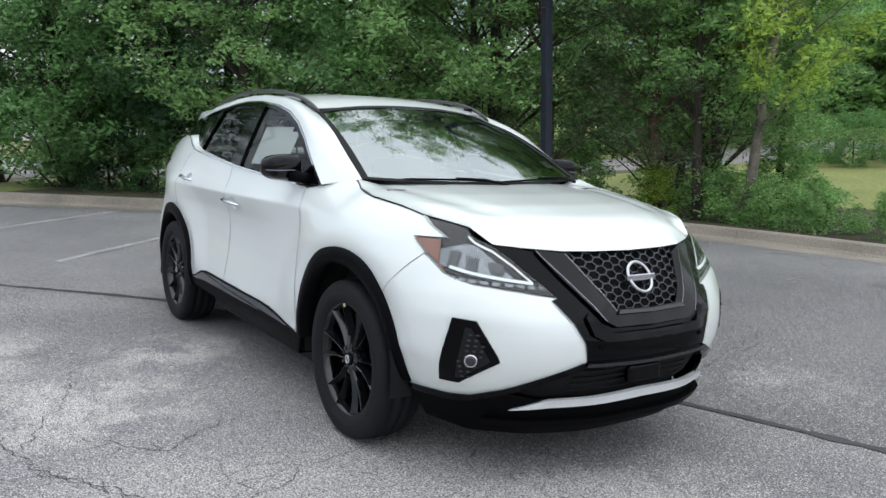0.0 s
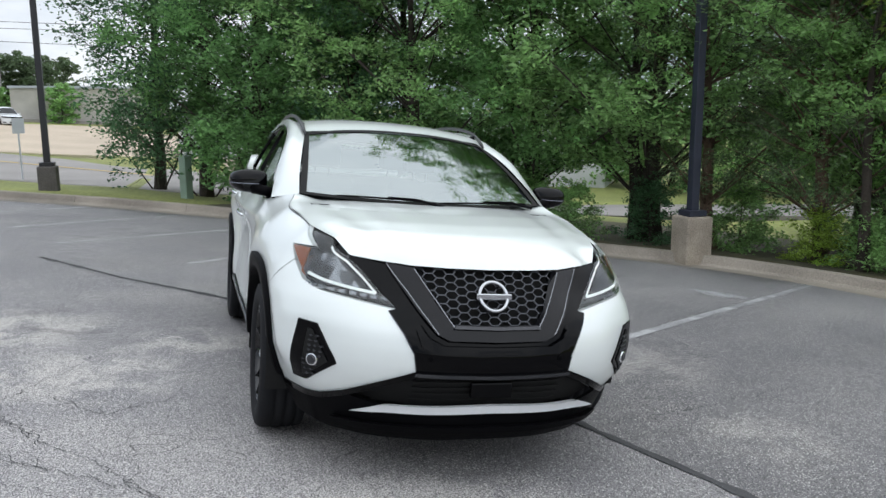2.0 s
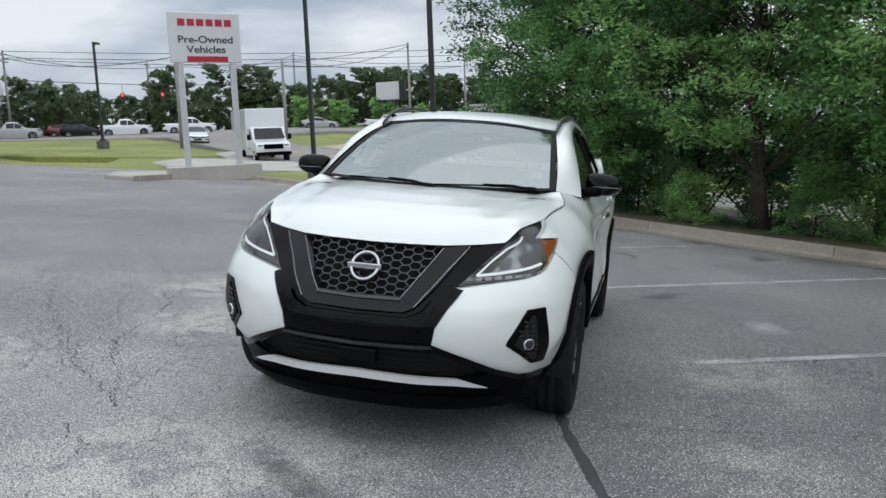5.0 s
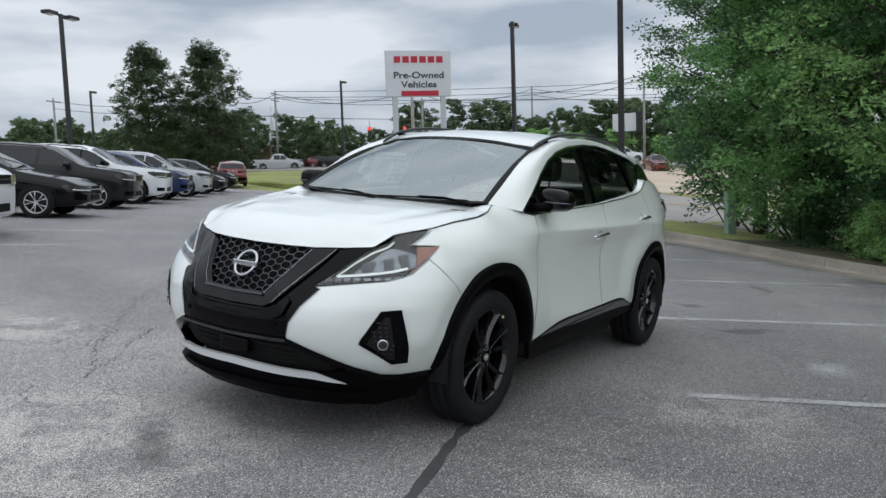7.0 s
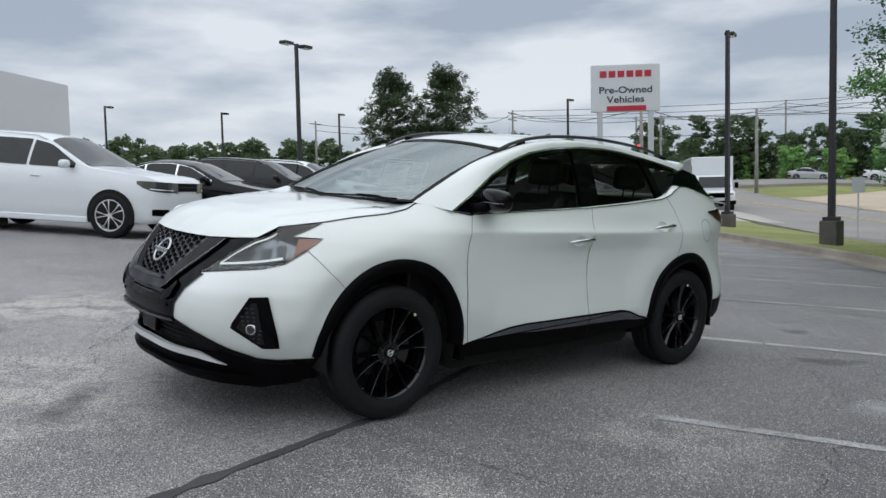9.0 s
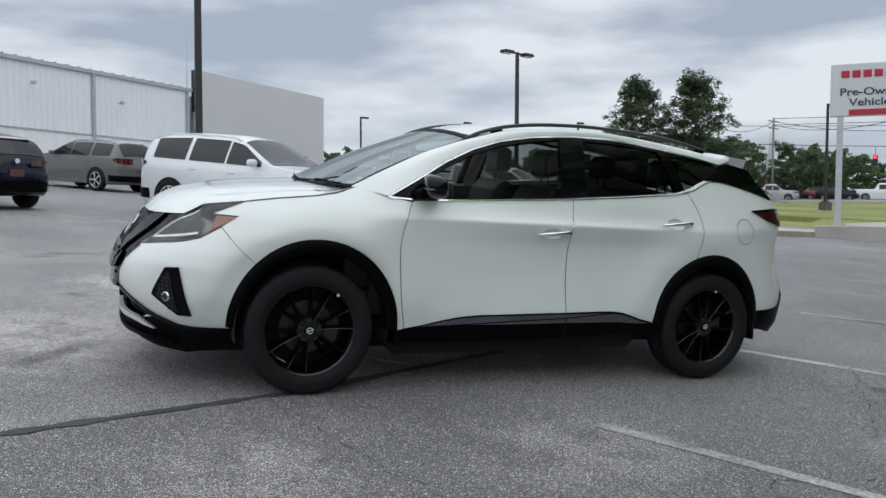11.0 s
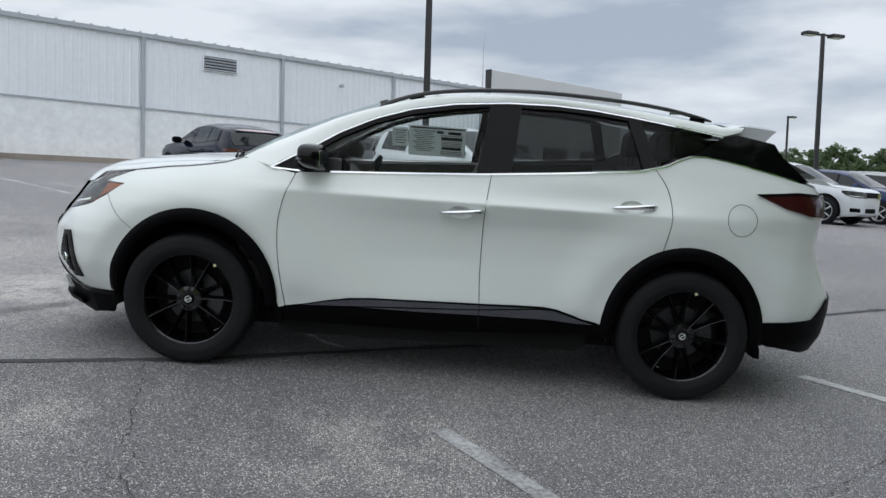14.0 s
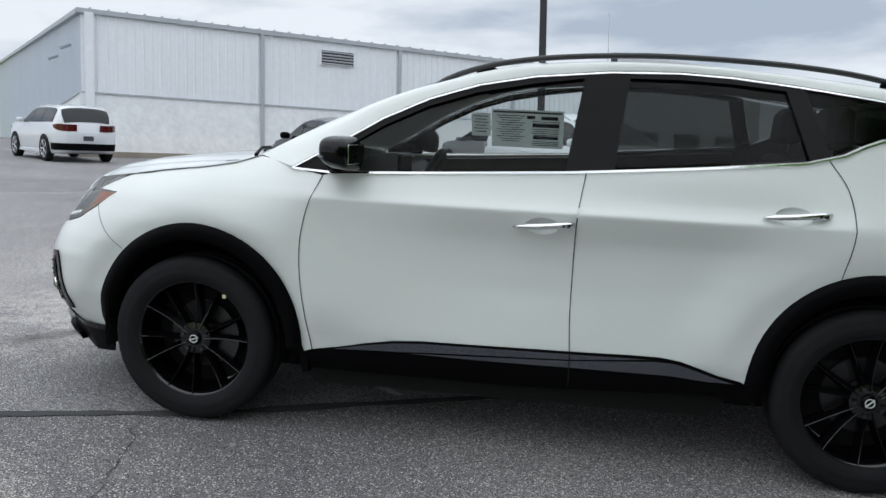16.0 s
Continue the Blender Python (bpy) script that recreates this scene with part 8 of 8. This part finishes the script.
kerb_length("kerb_stone", strip_pts[::-1], M["concrete"], empty("island_kerb", label="low concrete kerb of the sign island", category="kerb", kind="structure"))

# ---- small street furniture ----
def small_post(x, y):
    root = empty("street_sign", Matrix.Translation(over(x, y, 0.12)) @ pose(0, 0, 0, 0, 0, 35), "grey back of a small road sign", "road sign")
    bm = bmesh.new()
    cyl(bm, (0, 0, -0.3), (0, 0, 2.0), 0.03, seg=8)
    part("post", bm, M["galv"], root)
    bm = bmesh.new()
    box(bm, (0.03, 0, 1.75), (0.01, 0.38, 0.48))
    part("sign_plate", bm, M["galv"], root)


small_post(-24.6, -6.5)
bm = bmesh.new()
box(bm, (0, 0, 0.45), (0.24, 0.22, 1.3))
M["pedestal"] = mat("faded_green_box", (0.22, 0.30, 0.24), rough=0.6, var=0.2)
cab_ = empty("utility_cabinet", Matrix.Translation(over(-16.9, -1.4, 0.12)) @ pose(0, 0, 0, 0, 0, 40), "grey green utility cabinet behind the kerb", "cabinet")
part("housing", bm, M["pedestal"], cab_, bevel=0.02)


def utility_pole(x, y, tall, arms=1):
    root = empty("utility_pole", Matrix.Translation(over(x, y, 0)) @ pose(0, 0, 0, 0, 0, 110), "weathered utility pole beside the road", "utility pole", "utility poles along the roads")
    bm = bmesh.new()
    cyl(bm, (0, 0, -0.5), (0, 0, tall), 0.17, 0.11, 10)
    part("pole", bm, M["wood_pole"], root, smooth=True)
    for k in range(arms):
        bm = bmesh.new()
        box(bm, (0, 0, tall - 0.4 - 0.8 * k), (0.12, 2.4, 0.12))
        part("crossarm", bm, M["wood_pole"], root)


POLES = [(-48.4, -31.7, 7.5, 0), (-80.2, -23.7, 10.0, 1), (-61.8, -29.7, 7.2, 0), (-98, -45, 10.0, 0), (-70, -66, 9.5, 2), (-66, -70.5, 9.0, 1), (-90, -62, 9.0, 1), (-100, -22, 9.5, 1), (-54, -86, 9.0, 1), (-78, -50, 8.0, 1)]
for p in POLES:
    utility_pole(*p)


def wire(a, b, sag):
    a, b = Vector(a), Vector(b)
    bm = bmesh.new()
    tube(bm, [a.lerp(b, k / 14) - Vector((0, 0, sag * 4 * (k / 14) * (1 - k / 14))) for k in range(15)], 0.03, 4)
    tagged(part("power_line", bm, M["wire"]), "thin dark overhead power line", "power line", "overhead wires")


def top_of(i, dz=0.0):
    return over(POLES[i][0], POLES[i][1], POLES[i][2] - 0.4 + dz)


for a, b, dz in ((4, 9, 0), (9, 3, 0), (3, 7, 0), (3, 7, -0.8), (9, 1, 0.2), (0, 2, -0.2), (2, 1, 0), (4, 5, 0), (5, 8, 0), (8, 5, -0.8), (4, 0, -0.4)):
    wire(top_of(a, dz), top_of(b, dz), 0.8)
far_a, far_b = top_of(4, 0.3), Vector((-110, 4, 12.5))
wire(far_a, far_b, 1.0)
wire(far_a - Vector((0, 0, 0.7)), far_b - Vector((0, 0, 0.7)), 1.0)
wire(top_of(5, 0.2), Vector((-112, 8, 9.8)), 1.2)

for x, y in ((-18.8, -60), (-27, -57), (-35, -52)):
    lamp_post(x, y, 6.9, M["dark_metal"], (0.6, 0.5), "black lamp post at the far end of the lot", (215,))
lamp_post(-43.8, -34.9, 7.2, M["dark_metal"], (0.6, 0.6), "black lamp post on the lawn", (200,))


def signal(x, y, z):
    root = empty("traffic_light", Matrix.Translation((x, y, z)) @ pose(0, 0, 0, 0, 0, 30), "dark traffic light hung from a wire", "traffic light", "traffic lights at the crossing")
    bm = bmesh.new()
    box(bm, (0, 0, 0), (0.3, 0.36, 1.0))
    housing = part("housing", bm, M["dark_metal"], root, bevel=0.03)
    bm = bmesh.new()
    cyl(bm, (0.15, 0, 0.32), (0.19, 0, 0.32), 0.13, seg=14)
    part("red_lamp", bm, LAMP_RED, housing, "lit red lamp")
    bm = bmesh.new()
    cyl(bm, (0, 0, 0.5), (0, 0, 1.2), 0.02, seg=6)
    part("hanger", bm, M["wire"], root)


LAMP_RED = mat("lit_red_lamp", (0.9, 0.03, 0.02), rough=0.3, var=0.0, emit=3.0)
for x, y, z in ((-62, -46, 5.4), (-64.6, -43.5, 5.4)):
    signal(x, y, z)
wire((-48.4, -52, 7.0), (-80, -38, 7.2), 0.4)


def billboard(x, y):
    root = empty("billboard", Matrix.Translation(over(x, y)) @ pose(0, 0, 0, 0, 0, -12), "pale billboard on two steel posts", "billboard")
    bm = bmesh.new()
    box(bm, (0, 0, 4.9), (0.25, 3.6, 2.3))
    part("board", bm, M["sign_white"], root)
    bm = bmesh.new()
    box(bm, (0.2, 2.2, 4.9), (0.5, 0.8, 2.5))
    part("side_panel", bm, M["dark_metal"], root)
    for s in (-0.6, 0.9):
        bm = bmesh.new()
        cyl(bm, (-0.1, s, -0.5), (-0.1, s, 3.9), 0.14, seg=10)
        part("post", bm, M["dark_metal"], root)
    bm = bmesh.new()
    box(bm, (0.4, 0.4, 3.7), (0.7, 4.2, 0.12))
    part("catwalk", bm, M["dark_metal"], root)


billboard(-97, -31.5)


def church(x, y):
    root = empty("church", Matrix.Translation((x, y, height(x, y))) @ pose(0, 0, 0, 0, 0, 45), "small brown brick church with a pale spire", "church")
    bm = bmesh.new()
    prism(bm, [(-2.6, -0.5), (-2.6, 0.8), (0, 3.6), (2.6, 0.8), (2.6, -0.5)], -9, 0, "yz")
    part("nave", bm, M["brick"], root)
    for s in (1, -1):
        bm = bmesh.new()
        prism(bm, [(3.1 * s, 0.45), (3.1 * s, 0.7), (0, 4.0), (0, 3.7)], -9.3, 0.4, "yz")
        part("roof_slope", bm, M["stucco"], root)
    bm = bmesh.new()
    box(bm, (0.03, 0, 1.4), (0.12, 0.9, 3.6))
    part("front_panel", bm, M["pale_concrete"], root)
    bm = bmesh.new()
    box(bm, (0.12, 0, 2.0), (0.06, 0.12, 1.2))
    box(bm, (0.12, 0, 2.2), (0.06, 0.6, 0.12))
    part("cross", bm, M["dark_metal"], root)
    bm = bmesh.new()
    box(bm, (-1.0, 0, 4.2), (0.8, 0.8, 1.2))
    cyl(bm, (-1.0, 0, 4.8), (-1.0, 0, 8.2), 0.36, 0.02, 8)
    part("spire", bm, M["sign_white"], root)


church(-74, -70.5)


def pale_hall(x, y, turn, long, deep, tall, label, mname="pale_concrete"):
    root = empty("warehouse", Matrix.Translation((x, y, height(x, y))) @ pose(0, 0, 0, 0, 0, turn), label, "warehouse")
    bm = bmesh.new()
    box(bm, (0, 0, tall / 2 - 0.5), (long, deep, tall + 1))
    part("wall", bm, M[mname], root)
    bm = bmesh.new()
    box(bm, (0, 0, tall + 0.08), (long + 0.4, deep + 0.4, 0.25))
    part("roof_edge", bm, M["trim"], root)
    return root


pale_hall(-98, -12.5, -80, 16, 10, 3.6, "low tan warehouse across the gravel lot")
pale_hall(-46, 12, 55, 26, 12, 3.6, "pale low warehouse seen through the trees", "stucco")

# ---- far trees ----
FARB = [tree(41, 9.0, 4.2, 0.05, M["leaf_far"], 26, 5, 40, 0.30, spray=0.2), tree(42, 10.0, 4.6, 0.05, M["leaf_far"], 28, 5, 40, 0.31, spray=0.2), tree(43, 7.5, 4.0, 0.03, M["leaf_b"], 24, 5, 40, 0.29, spray=0.2)]
MID = [tree(45, 8.5, 3.6, 0.06, M["leaf_a"], 40, 6, 45, 0.11, spray=0.2), tree(46, 9.5, 3.8, 0.06, M["leaf_b"], 40, 6, 45, 0.11, spray=0.2)]
PINE = [tree(51, 12.6, 3.6, 0.24, M["pine"], 90, 5, 42, 0.20, "pine", 0.17), tree(52, 12.8, 3.8, 0.14, M["pine"], 110, 5, 44, 0.20, "pine", 0.17)]
put_tree(PINE[0], used, -48.3, -62.3, 20, 1.0, "tall dark pine with an open crown", "tree")
put_tree(PINE[1], used, -52.6, -59.2, 140, 1.0, "tall dark pine with a dense round crown", "tree")
rf = random.Random(9)
for ring, (d0, step_) in enumerate(((118, 1.9), (132, 2.3))):
    az = -106.0 + ring * 0.8
    while az > -172:
        d = d0 + rf.uniform(-8, 8)
        x, y = 3 + d * math.cos(radians(az)), 2 + d * math.sin(radians(az))
        put_tree(rf.choice(FARB[:2]), used, x, y, rf.uniform(0, 360), rf.uniform(0.62, 0.88) * (0.8 if -146 < az < -136 else 1.0), "dark green tree in the distant wood", "tree", "distant tree line")
        az -= step_ * rf.uniform(0.7, 1.3)
for az, d, k in ((-164, 104, 0.42), (-161, 106, 0.5), (-158, 108, 0.45), (-155.5, 106, 0.5), (-153, 110, 0.4), (-167, 100, 0.4), (-170, 96, 0.5), (-118, 90, 0.6), (-121, 92, 0.55), (-113, 80, 0.5), (-109, 78, 0.55), (-134.5, 100, 0.75), (-138.5, 104, 0.7), (-140, 100, 0.6), (-132.5, 104, 0.8)):
    put_tree(FARB[2] if az < -150 else FARB[0], used, 3 + d * math.cos(radians(az)), 2 + d * math.sin(radians(az)), az * 7, k * 1.1, "light green bushy tree across the road" if az < -150 else "dark green bushy tree across the road", "tree", "trees across the road")
# Wood closing the lot behind the trees along the kerb, seen only through gaps.
for k in range(15):
    az = 170 - k * 6.0
    d = 34 + rf.uniform(-3, 5)
    x, y = d * math.cos(radians(az)) - 2, 6 + d * math.sin(radians(az)) * 0.8
    if (-0.72 * (x + 24.7) + 0.70 * (y + 4.9) < 9 or y > 14) and not in_gap(x, y):
        put_tree(MID[k % 2], used, x, y, k * 50, rf.uniform(0.9, 1.3), "green tree behind the first rows", "tree", "trees behind the lot")
# Beyond the gap: a hedge, a lit lawn with the street, and the wood that closes it.
for k in range(9):
    az, d = 114.5 + 1.05 * k, 31 + 1.5 * math.sin(k * 2.1)
    x, y = 3.2 + d * math.cos(radians(az)), -2.4 + d * math.sin(radians(az))
    put_tree(MID[0], used, x, y, k * 77, 0.17 + 0.03 * (k % 3), "clipped dark green bush along the far lawn", "shrub", "hedge of the far lawn")
for k in range(14):
    az, d = 109.5 + 1.35 * k, 60 + 5 * math.sin(k * 1.7)
    x, y = 3.2 + d * math.cos(radians(az)), -2.4 + d * math.sin(radians(az))
    put_tree((FARB[2], MID[1], FARB[2])[k % 3], used, x, y, k * 61, 0.95 + 0.15 * (k % 3), "tall green tree behind the far lawn", "tree", "wood behind the far lawn")
drop_unused(FARB + PINE + MID)
